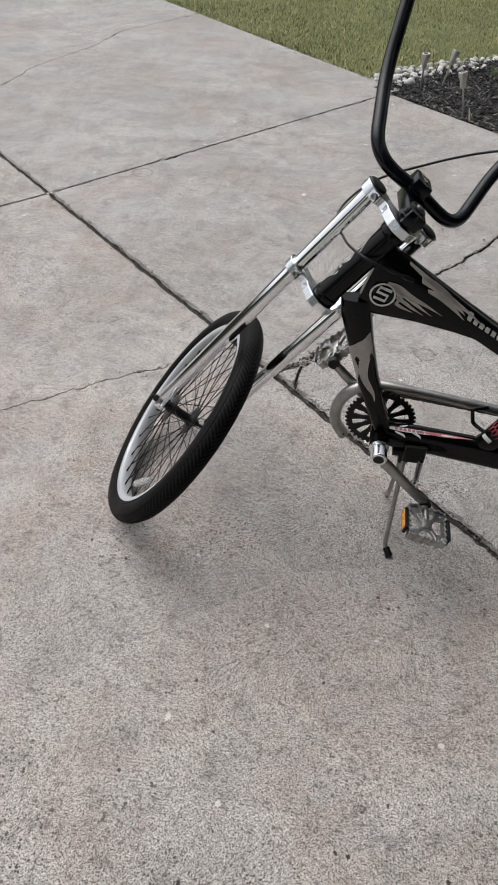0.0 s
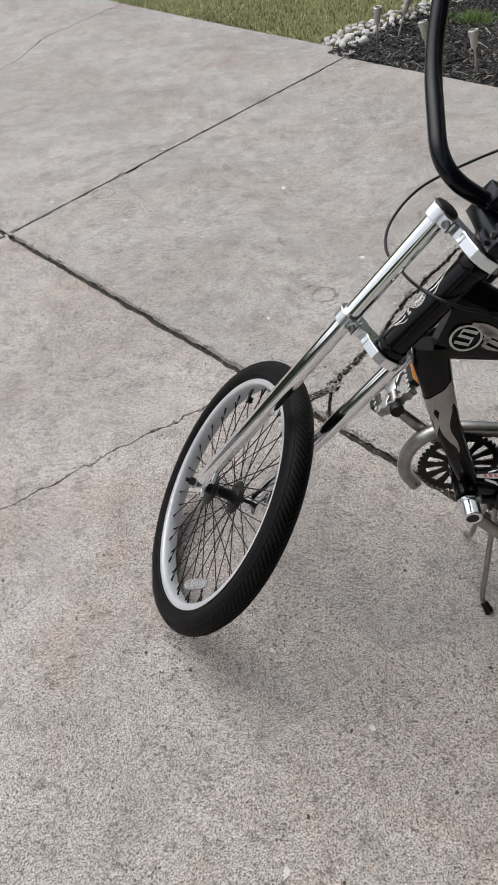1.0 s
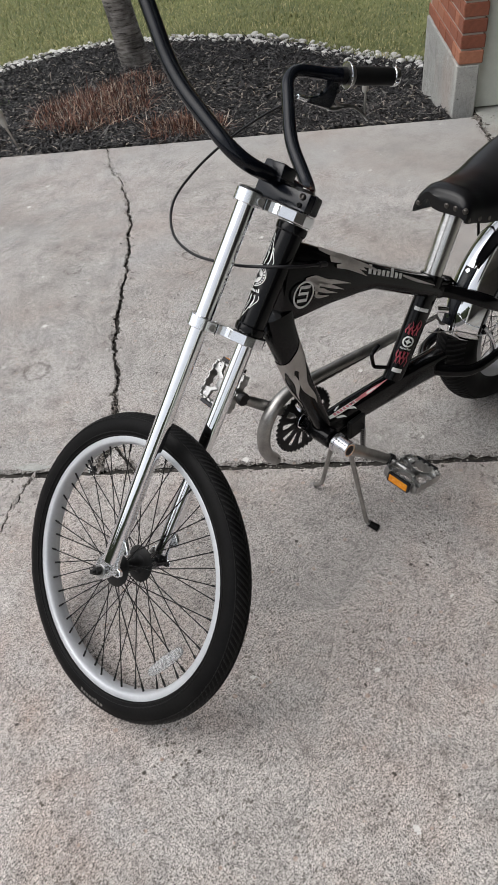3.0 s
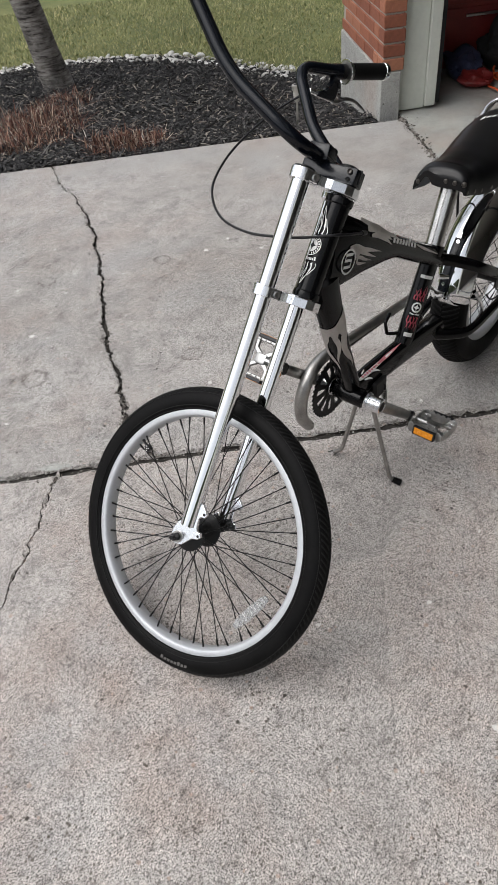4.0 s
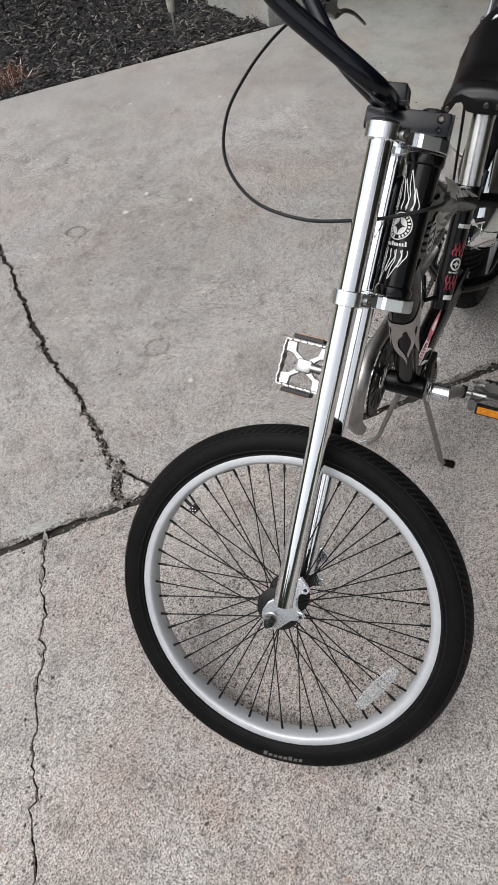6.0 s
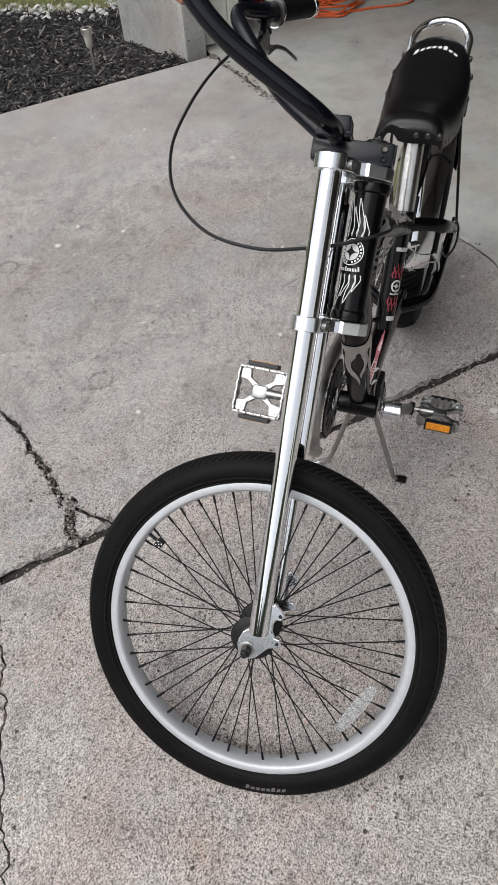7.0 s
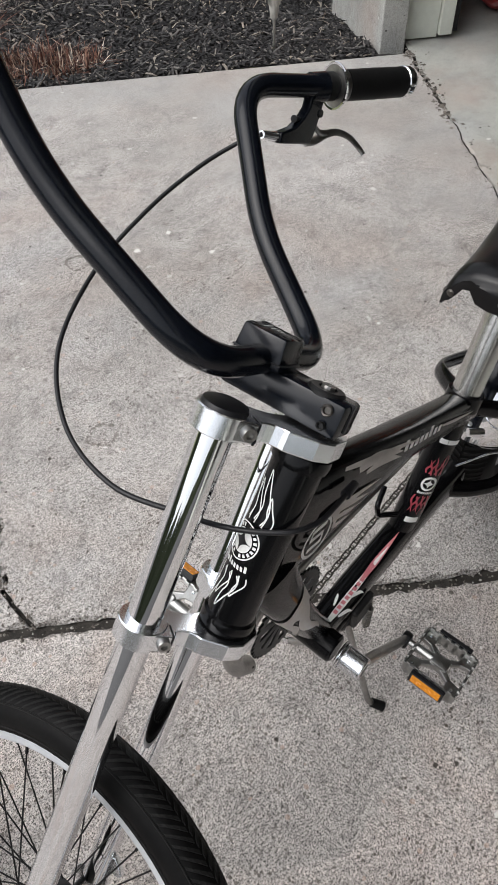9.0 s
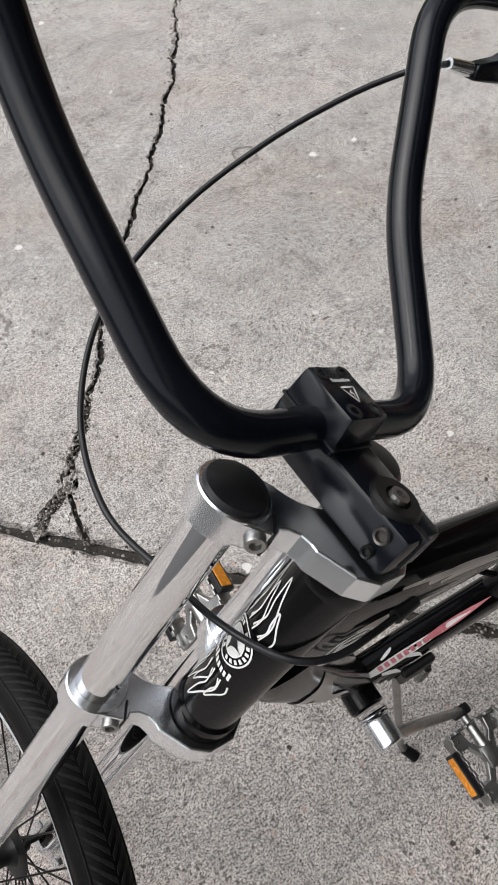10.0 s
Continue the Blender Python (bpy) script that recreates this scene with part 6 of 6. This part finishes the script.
SEAT = [(0.376, 0.066, 0.670, 0.654, 0.012), (0.379, 0.067, 0.692, 0.652, 0.012), (0.389, 0.068, 0.706, 0.650, 0.012), (0.41, 0.069, 0.713, 0.645, 0.013), (0.44, 0.072, 0.708, 0.636, 0.013), (0.48, 0.077, 0.706, 0.630, 0.012), (0.53, 0.083, 0.710, 0.636, 0.01), (0.58, 0.086, 0.718, 0.656, 0.01), (0.63, 0.083, 0.728, 0.680, 0.01), (0.67, 0.073, 0.736, 0.700, 0.01), (0.70, 0.058, 0.741, 0.715, 0.01), (0.716, 0.038, 0.742, 0.725, 0.01), (0.722, 0.016, 0.741, 0.732, 0.01)]
bm = bmesh.new()
rows = []
dense = []
for A, B in zip(SEAT, SEAT[1:]):
    for i in range(3):
        dense.append([a + (b - a) * i / 3 for a, b in zip(A, B)])
dense.append(list(SEAT[-1]))
for x, w, zt, zb, yc in dense:
    row = []
    for inner in (0, 1):
        for j in range(17):
            a = (j / 16 if not inner else 1 - j / 16) * math.pi
            c, s = math.cos(a), math.sin(a)
            t = 0.004 if inner else 0
            y = (w - t) * math.copysign(abs(c) ** 0.75, c)
            z = zb + (zt - zb - t) * (abs(s) ** 0.62)
            notch = max(0.0, 1 - abs(x - 0.376) / 0.006) * 0.020 * math.exp(-((y - 0.034) / 0.014) ** 4)
            tilt_z = 0.012 * (0.5 - 0.5 * c) * max(0.0, 1 - (x - 0.376) / 0.15)
            row.append(bm.verts.new((x + notch * 0.15, yc + y, z + notch + tilt_z)))
    rows.append(row)
m_ = len(rows[0])
for A, B in zip(rows, rows[1:]):
    for j in range(m_):
        bm.faces.new((A[j], A[(j + 1) % m_], B[(j + 1) % m_], B[j]))
bm.faces.new(rows[0][::-1]), bm.faces.new(rows[-1])
saddle = body("saddle", bm, M_LEATHER, "long black vinyl saddle with studded skirt")
for s in (1, -1):
    for x, w, zt, zb, yc in SEAT[0:1] + SEAT[3:11]:
        st = moved(lathe([(0.0, 0.003), (0.0042, 0.0025), (0.0065, 0.0), (0.0065, -0.003)], "y", 12), Matrix.Translation((x + 0.012, yc + s * (w - 0.0005), zb + 0.014)) @ Matrix.Diagonal((1, s, 1, 1)))
        part("stud", st, M_CHAIN, saddle, "", None, True)


for y_ in (-0.048, -0.026, -0.004, 0.066):
    st = moved(lathe([(0.0, 0.003), (0.0042, 0.0025), (0.0062, 0.0), (0.0062, -0.004)], "x", 12), Matrix.Translation((0.3782, y_, 0.682 + (0.006 if y_ < 0 else -0.008))) @ Matrix.Diagonal((-1, 1, 1, 1)))
    part("stud", st, M_CHAIN, saddle, "", None, True)


def on_saddle(x, y):
    return Vector((0.672 - 0.022 * (x / 0.05) ** 2 + y * 0.95, 0.010 - x, 0.7385 - 0.011 * (x / 0.05) ** 2 + y * 0.2))


for i in range(8):
    part("saddle_print", bars(-0.046 + i * 0.0117, -0.006, 0.0112, 0.013 if i in (0, 5) else 0.008, 1, on_saddle, 0.002), M_WHITE, saddle)
hoop = [(0.60, 0.070, 0.655), (0.655, 0.072, 0.695), (0.70, 0.070, 0.722)] + [(0.712 + math.sin(a_) * 0.054, 0.010 + math.cos(a_) * 0.061, 0.728 + math.sin(a_) * 0.028) for a_ in (0.2, 0.6, 1.05, 1.57, 2.09, 2.54, 2.94)] + [(0.70, -0.050, 0.722), (0.655, -0.052, 0.695), (0.60, -0.050, 0.655)]
body("seat_rail", sweep(bmesh.new(), smooth_line(hoop, 5), 0.0085, 14), M_CHROME, "chrome hoop behind the saddle")
body("rail_clip", moved(box(-0.014, 0.014, -0.008, 0.008, -0.016, 0.016, 0.003), Matrix.Translation((0.612, -0.068, 0.645))), M_DARKPLASTIC, "black rail clip")
for s in (1, -1):
    body("seat_strut", tube((0.602, 0.006 + s * 0.070, 0.655), (HUB_R.x - 0.01, s * 0.097, HUB_R.z + 0.02), 0.0036, 0.0036, 10), M_DARKSTEEL, "slim dark seat strut")


# ---- bricks of the pier: its front and its return beside the opening ----
def brick_mesh(lu, lv, h):
    bm = box(-lu / 2, lu / 2, -lv / 2, lv / 2, -h / 2, h / 2, 0.004, 1)
    me = bpy.data.meshes.new("brick")
    bm.to_mesh(me)
    bm.free()
    me.materials.append(M_BRICK)
    return me


BH, COURSE = 0.058, 0.0677
stretcher, header_b, closer = brick_mesh(0.10, 0.194, BH), brick_mesh(0.118, 0.10, BH), brick_mesh(0.10, 0.094, BH)
rnd = random.Random(4)


def lay(me, u, v, z):
    o = new("brick", me)
    o.parent = pier
    o.matrix_basis = Matrix.Translation(dw(u + rnd.uniform(-0.0015, 0.0015), v + rnd.uniform(-0.0015, 0.0015), z)) @ Matrix.Rotation(TURN_D + rnd.uniform(-0.006, 0.006), 4, "Z")


for c in range(30):
    z = BASE_Z + 0.006 + BH / 2 + c * COURSE
    lay(header_b, PIER_U + 0.059, PIER_V0 + 0.05, z)
    v = PIER_V0 + 0.104 + (0.0 if c % 2 else 0.104)
    if c % 2 == 0:
        lay(closer, PIER_U + 0.05, PIER_V0 + 0.157, z)
    while v + 0.19 < PIER_V1 + 0.02:
        lay(stretcher, PIER_U + 0.05, v + 0.104, z)
        v += 0.204


# ---- planted bed: mulch, stalks, stones, lawn ----
def scatter_mesh(name, material, pieces, label, category, smooth=False):
    """Many small pieces joined into one object of stuff."""
    V, F = [], []
    for verts, faces in pieces:
        o = len(V)
        V.extend(verts)
        F.extend(tuple(i + o for i in f) for f in faces)
    ob = new(name, mesh_of(name, V, F, material, smooth))
    return tagged(ob, label, category, "", "stuff")


def chip(p, yaw, pitch, l, w, t):
    """A splinter of bark: a bent, tapering sliver."""
    c, s = math.cos(yaw), math.sin(yaw)
    dz = math.sin(pitch)
    out = []
    for x, y, z in ((-l, -w, 0), (-l, w, 0), (l, w * 0.5, 0), (l, -w * 0.5, 0), (0, -w, t), (0, w, t)):
        out.append((p[0] + x * c - y * s, p[1] + x * s + y * c, p[2] + z + x * dz))
    return out, [(0, 4, 5, 1), (4, 3, 2, 5), (0, 3, 4), (1, 5, 2), (0, 1, 2, 3)]


rnd = random.Random(11)
pieces = []
while len(pieces) < 36000:
    u, v = rnd.uniform(-0.5, 3.3), EDGE + 0.005 + 2.75 * rnd.random() ** 1.25
    if not in_bed(u, v) or (u > 3.06 and v < 3.5):
        continue
    l = rnd.uniform(0.006, 0.026) * (1 if rnd.random() < 0.94 else 2.6)
    pieces.append(chip(dw(u, v, bed_height(u, v) - 0.006 + rnd.uniform(0, 0.012)), rnd.uniform(0, 6.3), rnd.gauss(0, 0.45), l, rnd.uniform(0.002, 0.0065), rnd.uniform(0.002, 0.009)))
scatter_mesh("mulch", M_MULCH, pieces, "dark shredded bark mulch", "mulch")


def blade(p, yaw, lean, h, w, bend):
    c, s = math.cos(yaw), math.sin(yaw)
    pts = []
    for k, ww in ((0, 1), (0.5, 0.8), (1, 0.1)):
        out = lean * h * k + bend * h * k * k
        x, y, z = p[0] + c * out, p[1] + s * out, p[2] + h * k * (1 - 0.25 * abs(lean) * k)
        pts.append((x - s * w * ww, y + c * w * ww, z))
        pts.append((x + s * w * ww, y - c * w * ww, z))
    return pts, [(0, 1, 3, 2), (2, 3, 5, 4)]


# dry cut-back perennials
def stalk_clump(cu, cv, ru, rv, n, h0, h1, seed):
    r, out = random.Random(seed), []
    for _ in range(n):
        a, k = r.uniform(0, 6.3), math.sqrt(r.random())
        u, v = cu + math.cos(a) * k * ru, cv + math.sin(a) * k * rv
        h = r.uniform(h0, h1) * (1.1 - 0.4 * k)
        p = dw(u, v, bed_height(u, v) - 0.01)
        yaw, lean = r.uniform(0, 6.3), abs(r.gauss(0, 0.55))
        if r.random() < 0.68:
            lean += r.uniform(0.7, 2.1)
            h *= 0.75
        w = r.uniform(0.0014, 0.0040)
        out.append(blade(p, yaw, lean, h, w, r.uniform(-0.9, 0.9)))
        out.append(blade(p, yaw + 1.57, lean * 0.2, h * 0.8, w, 0.1))
    return out


STALKS = ((0.97, 3.20, 0.38, 0.47, 1150, 0.05, 0.17, "reddish-brown cut-back stalks in the mulch"), (1.64, 2.63, 0.24, 0.15, 480, 0.05, 0.14, "rusty cut-back stalks at the driveway edge"), (1.14, 3.80, 0.24, 0.20, 240, 0.04, 0.12, "dry brown stalks at the tree foot"))
for i, (cu, cv, ru, rv, n, h0, h1, text) in enumerate(STALKS):
    scatter_mesh("dry_perennial", M_STALK, stalk_clump(cu, cv, ru, rv, n, h0, h1, 20 + i), text, "dry plant")
twigs = []
for _ in range(260):
    u, v = (0.97 + rnd.gauss(0, 0.42), 3.15 + rnd.gauss(0, 0.40)) if rnd.random() < 0.6 else (rnd.uniform(0.2, 3.0), rnd.uniform(2.5, 4.0))
    if in_bed(u, v) and v > EDGE + 0.05:
        twigs.append(blade(dw(u, v, bed_height(u, v) + rnd.uniform(0.004, 0.03)), rnd.uniform(0, 6.3), rnd.uniform(3.2, 4.0), rnd.uniform(0.012, 0.042), rnd.uniform(0.0015, 0.003), rnd.uniform(-0.7, 0.7)))
scatter_mesh("dry_twigs", M_TWIG, twigs, "thin bleached twigs lying on the mulch", "twigs")
scatter_mesh("grass_tuft", M_TUFT, [blade(dw(u, v, bed_height(u, v) - 0.005), rnd.uniform(0, 6.3), abs(rnd.gauss(0, 0.5)), rnd.uniform(0.03, 0.08), 0.002, 0.2) for u, v in ((0.06 + rnd.gauss(0, 0.09), 3.5 + rnd.gauss(0, 0.05)) for _ in range(420))], "bright green grass tuft in the mulch", "grass")


# stones of the border
def pebble(seed):
    bm = bmesh.new()
    bmesh.ops.create_icosphere(bm, subdivisions=2, radius=1)
    for v in bm.verts:
        k = 1 + 0.22 * noise.noise(v.co * 1.3 + Vector((seed * 7.1, 0, 0)))
        v.co = Vector((v.co.x * k, v.co.y * k * 0.78, v.co.z * k * 0.55))
    me = bpy.data.meshes.new("stone")
    for f in bm.faces:
        f.smooth = True
    bm.to_mesh(me)
    bm.free()
    me.materials.append(M_STONE)
    return me


stone_meshes = [pebble(i) for i in range(7)]
border = tagged(part("stone_border", moved(box(-0.02, 0.02, -0.02, 0.02, -0.05, -0.01), Matrix.Translation(dw(-0.4, 2.8, 0.0))), M_STONES), "curved border of pale river stones round the bed", "stone border")
rnd = random.Random(31)
near, far = 0, []
spots = []
for k in range(1500):
    i = rnd.randrange(len(ARC) - 1)
    p = ARC[i].lerp(ARC[i + 1], rnd.random())
    t = (ARC[i + 1] - ARC[i]).normalized()
    wide = 0.13 if i < 30 else 0.10
    if i > 100:
        wide = 0.17
    q = p + Vector((-t.y, t.x, 0)) * rnd.uniform(-wide, wide)
    r = rnd.uniform(0.016, 0.036) * (1.35 if rnd.random() < 0.12 else 1)
    if q.y < EDGE + 0.13 or any((q - s).length < (r + rs) * 0.72 for s, rs in spots):
        continue
    spots.append((q, r))
spots.sort(key=lambda s: (s[0] - Vector((0.4, 2.6, 0))).length)
for k, (q, r) in enumerate(spots):
    sunk = q.y > 3.6
    z = rise(q.x, q.y) + r * (0.02 if sunk else 0.25)
    m = Matrix.Translation(dw(q.x, q.y, z)) @ Euler((rnd.gauss(0, 0.25), rnd.gauss(0, 0.25), rnd.uniform(0, 6.3))).to_matrix().to_4x4() @ Matrix.Diagonal((r, r * rnd.uniform(0.85, 1.15), r * (0.8 if sunk else 1), 1))
    if k < 300:
        o = new("stone", stone_meshes[k % 7])
        o.parent = border
        o.matrix_basis = m
    else:
        me = stone_meshes[k % 7]
        far.append(([tuple(m @ v.co) for v in me.vertices], [tuple(p.vertices) for p in me.polygons]))
if far:
    ob = scatter_mesh("stone_rest", M_STONES, far, "pale river stones of the far border", "stones", True)
    ob.parent = border
    del ob["category"]

# lawn blades
rnd = random.Random(41)
pieces = []
while len(pieces) < 120000:
    u = rnd.uniform(-4.6, 6.0)
    v = EDGE + 0.02 + 5.6 * rnd.random() ** 1.15
    if in_bed(u, v) or u > 3.05 and v < 3.52 or u > 2.6 and v < 3.4 or u < -0.1 and v < LAWN_EDGE(u) + 0.01:
        continue
    patch = noise.noise((u * 1.1, v * 1.1, 9))
    h = rnd.uniform(0.012, 0.036) * (1 + 0.5 * patch)
    pieces.append(blade(dw(u, v, lawn_height(u, v) - 0.002 + 0.028), rnd.uniform(0, 6.3), abs(rnd.gauss(0, 0.8)), h, rnd.uniform(0.0015, 0.0032), rnd.uniform(0, 0.6)))
scatter_mesh("lawn_grass", M_GRASS, pieces, "mown green and straw-coloured lawn grass", "grass")


# ---- young tree in the bed ----
def tree():
    base = dw(1.06, 4.32, rise(1.06, 4.32) - 0.03)
    t = new("tree")
    t.matrix_basis = Matrix.Translation(base)
    trunk_line = smooth_line([(0, 0, -0.05), (0.0, 0.0, 0.05), (-0.036, 0.018, 0.3), (-0.112, 0.058, 0.9), (-0.165, 0.090, 1.5), (-0.19, 0.11, 2.2), (-0.19, 0.12, 3.0)], 6)
    trunk = sweep(bmesh.new(), trunk_line, lambda k: 0.131 - 0.075 * k + 0.045 * max(0, 0.07 - k) / 0.07, 18)
    for v in trunk.verts:
        v.co += Vector((1, 1, 0)) * 0.006 * noise.noise(v.co * 12) + Vector((v.co.x, v.co.y, 0)).normalized() * 0.010 * noise.noise((v.co.x * 8, v.co.y * 8, v.co.z * 3))
    part("trunk", trunk, M_BARK, t, "grey-brown bark trunk", None, True)
    r = random.Random(5)
    leaves_v, leaves_f = [], []
    for k in range(16):
        z0 = r.uniform(1.6, 2.9)
        a = k * 2.4
        L = r.uniform(0.7, 1.5)
        pts = smooth_line([(-0.09, 0.01, z0), (-0.05 + math.cos(a) * L * 0.4, 0.05 + math.sin(a) * L * 0.4, z0 + L * 0.35), (-0.05 + math.cos(a) * L, 0.05 + math.sin(a) * L, z0 + L * 0.75)], 6)
        part("limb", sweep(bmesh.new(), pts, lambda q: 0.026 * (1 - q) + 0.005, 8), M_BARK, t, "", None, True)
        for _ in range(260):
            c = pts[r.randrange(4, len(pts))] + Vector((r.gauss(0, 0.2), r.gauss(0, 0.2), r.gauss(0, 0.18)))
            d = Vector((r.gauss(0, 1), r.gauss(0, 1), r.gauss(0, 1))).normalized() * 0.03
            e = d.orthogonal().normalized() * 0.016
            o = len(leaves_v)
            leaves_v.extend([tuple(c - d), tuple(c + e), tuple(c + d), tuple(c - e)])
            leaves_f.append((o, o + 1, o + 2, o + 3))
    raw_part("crown", leaves_v, leaves_f, M_LEAF, t, "open crown of small leaves")
    return tagged(t, "young tree with ridged grey-brown trunk in the mulch", "tree")


tree()


# ---- solar path lamps ----
def solar_lamp(u, v, lean_x, lean_y, height=0.24):
    lamp = new("solar_lamp")
    lamp.matrix_basis = Matrix.Translation(dw(u, v, bed_height(u, v) - 0.02)) @ Euler((lean_x, lean_y, 0)).to_matrix().to_4x4()
    h = height
    part("stake", tube((0, 0, -0.03), (0, 0, h * 0.66), 0.0062, 0.0062, 12), M_LAMPSTEEL, lamp, "slim steel stake", None, True)
    part("lens", lathe([(0.008, h * 0.62), (0.017, h * 0.66), (0.022, h * 0.90), (0.021, h * 0.92)], "z", 20), M_LAMPPLASTIC, lamp, "frosted plastic lens", None, True)
    part("cap", lathe([(0.0225, h * 0.88), (0.0275, h * 0.885), (0.0275, h * 0.99), (0.025, h), (0.023, h * 0.995), (0.0, h * 0.995)], "z", 24), M_LAMPSTEEL, lamp, "steel lamp cap", None, True)
    part("solar_cell", plate([(-0.012, -0.012), (0.012, -0.012), (0.012, 0.012), (-0.012, 0.012)], 0.002, Matrix.Translation((0, 0, h + 0.0005))), M_DARKPLASTIC, lamp, "dark solar cell")
    return tagged(lamp, "weathered steel solar path lamp on a stake", "path lamp", "solar path lamps")


for u, v, lx, ly in ((-0.10, 2.69, 0.02, -0.02), (-0.13, 2.94, -0.10, 0.26), (0.36, 2.58, -0.13, -0.22), (0.70, 2.53, -0.12, -0.20), (2.64, 2.62, 0.0, 0.02)):
    solar_lamp(u, v, lx, ly)


# ---- things on the garage floor ----
def cord_pile():
    r = random.Random(8)
    pts = []
    for k in range(150):
        a = k * 0.42
        rad = 0.17 + 0.10 * math.sin(k * 0.23) + r.uniform(-0.02, 0.02)
        pts.append(dw(4.05 + math.sin(a * 0.11) * 0.09 + math.cos(a) * rad * 0.75, 2.76 + math.cos(a * 0.07) * 0.07 + math.sin(a) * rad * 0.9, 0.008 + 0.035 * abs(math.sin(k * 0.19)) * r.uniform(0.3, 1)))
    pts += [dw(4.20, 2.62, 0.006), dw(4.42, 2.60, 0.006), dw(4.47, 2.46, 0.006), dw(4.36, 2.38, 0.006), dw(4.18, 2.44, 0.006), dw(4.0, 2.50, 0.006), dw(3.9, 2.68, 0.006)]
    return tagged(part("extension_cord", sweep(bmesh.new(), smooth_line(pts, 6), 0.0055, 8), M_CORD, None, "", None, True), "tangled orange extension cord on the garage floor", "extension cord")


cord_pile()


def heap(name, u, v, su, sv, h, material, label, category, seed):
    """A slumped bag or bundle with folds."""
    bm = bmesh.new()
    bmesh.ops.create_icosphere(bm, subdivisions=4, radius=1)
    for q in bm.verts:
        k = 1 + 0.28 * noise.noise(q.co * 1.6 + Vector((seed, 0, 0))) + 0.10 * noise.noise(q.co * 5 + Vector((0, seed, 0)))
        q.co = Vector((q.co.x * su * k, q.co.y * sv * k, max(-0.0, (q.co.z * 0.5 + 0.45)) * h * k))
    bm.transform(Matrix.Translation(dw(u, v, 0.003)) @ Matrix.Rotation(TURN_D, 4, "Z"))
    return tagged(part(name, bm, material, None, "", None, True), label, category)


heap("tool_bag", 3.72, 2.95, 0.11, 0.16, 0.16, M_BLUE, "slumped navy cloth bag on the garage floor", "bag", 3.0)
heap("folded_tarp", 3.74, 2.79, 0.10, 0.10, 0.09, M_REDWALL, "folded dark red tarp beside the cord", "tarp", 5.0)
heap("black_bag", 4.02, 3.06, 0.16, 0.14, 0.28, M_BLACKBAG, "black bag heaped against the garage wall", "bag", 8.0)
heap("orange_sack", 4.72, 2.78, 0.16, 0.20, 0.22, M_CORD, "bright orange sack lying on the garage floor", "sack", 11.0)
heap("pale_rag", 4.54, 2.74, 0.09, 0.12, 0.06, M_TRIM, "crumpled pale rag beside the sack", "rag", 14.0)
cab = new("cabinet")
cab.matrix_basis = Matrix.Translation(dw(4.08, 3.29, 0)) @ Matrix.Rotation(TURN_D, 4, "Z")
part("body", box(-0.60, 0.60, -0.12, 0.02, 0.003, 1.25, 0.006), M_REDWALL, cab)
for i in range(4):
    dr = part("drawer", box(-0.57, 0.57, -0.128, -0.121, 0.06 + i * 0.29, 0.33 + i * 0.29, 0.003), M_REDWALL, cab)
    part("handle", box(-0.30, 0.30, -0.145, -0.129, 0.28 + i * 0.29, 0.295 + i * 0.29, 0.003), M_STEEL, dr, "steel drawer pull")
tagged(cab, "red steel tool cabinet against the garage wall", "cabinet")


# ---- grit along the joints and cracks ----
def grit():
    r, out = random.Random(77), []
    for line, n, spread in ((J_MAIN_A, 260, 0.012), (J_MAIN_B, 420, 0.013), (J_MAIN_C, 420, 0.014), (CRACK_BED, 420, 0.014), (CRACK_FRONT, 240, 0.010), (FORK, 60, 0.010), (CB_LOW, 160, 0.006), (CB_HIGH[:24], 160, 0.007), (J_FRONT, 520, 0.018)):
        for _ in range(n):
            i = r.randrange(len(line) - 1)
            k = r.random()
            u = line[i][0] + (line[i + 1][0] - line[i][0]) * k + r.gauss(0, spread)
            v = line[i][1] + (line[i + 1][1] - line[i][1]) * k + r.gauss(0, spread)
            s = r.uniform(0.0012, 0.0038) * (1.6 if r.random() < 0.08 else 1)
            p = dw(u, v, s * 0.3)
            a = r.uniform(0, 6.3)
            c, sn = math.cos(a) * s, math.sin(a) * s
            vs = [(p.x + c * 1.3, p.y + sn * 1.3, p.z), (p.x - sn, p.y + c, p.z), (p.x - c, p.y - sn, p.z), (p.x + sn * 0.8, p.y - c * 0.8, p.z), (p.x + c * 0.2, p.y + sn * 0.2, p.z + s * 0.8), (p.x, p.y, p.z - s * 0.6)]
            out.append((vs, [(0, 1, 4), (1, 2, 4), (2, 3, 4), (3, 0, 4), (1, 0, 5), (2, 1, 5), (3, 2, 5), (0, 3, 5)]))
    for _ in range(150):
        v = 1.75 + 0.68 * r.random() ** 0.8
        u, s = FRONT + 0.004 + r.gauss(-0.012, 0.013), r.uniform(0.003, 0.010)
        p, a = dw(u, v, s * 0.15), r.uniform(0, 6.3)
        c, sn = math.cos(a) * s, math.sin(a) * s
        vs = [(p.x + c * 1.4, p.y + sn * 1.4, p.z), (p.x - sn, p.y + c, p.z), (p.x - c, p.y - sn, p.z), (p.x + sn * 0.8, p.y - c * 0.8, p.z), (p.x + c * 0.2, p.y + sn * 0.2, p.z + s * 0.55), (p.x, p.y, p.z - s * 0.6)]
        out.append((vs, [(0, 1, 4), (1, 2, 4), (2, 3, 4), (3, 0, 4), (1, 0, 5), (2, 1, 5), (3, 2, 5), (0, 3, 5)]))
    scatter_mesh("grit", M_GRIT, out, "crumbs of broken concrete along the cracks", "grit")


grit()
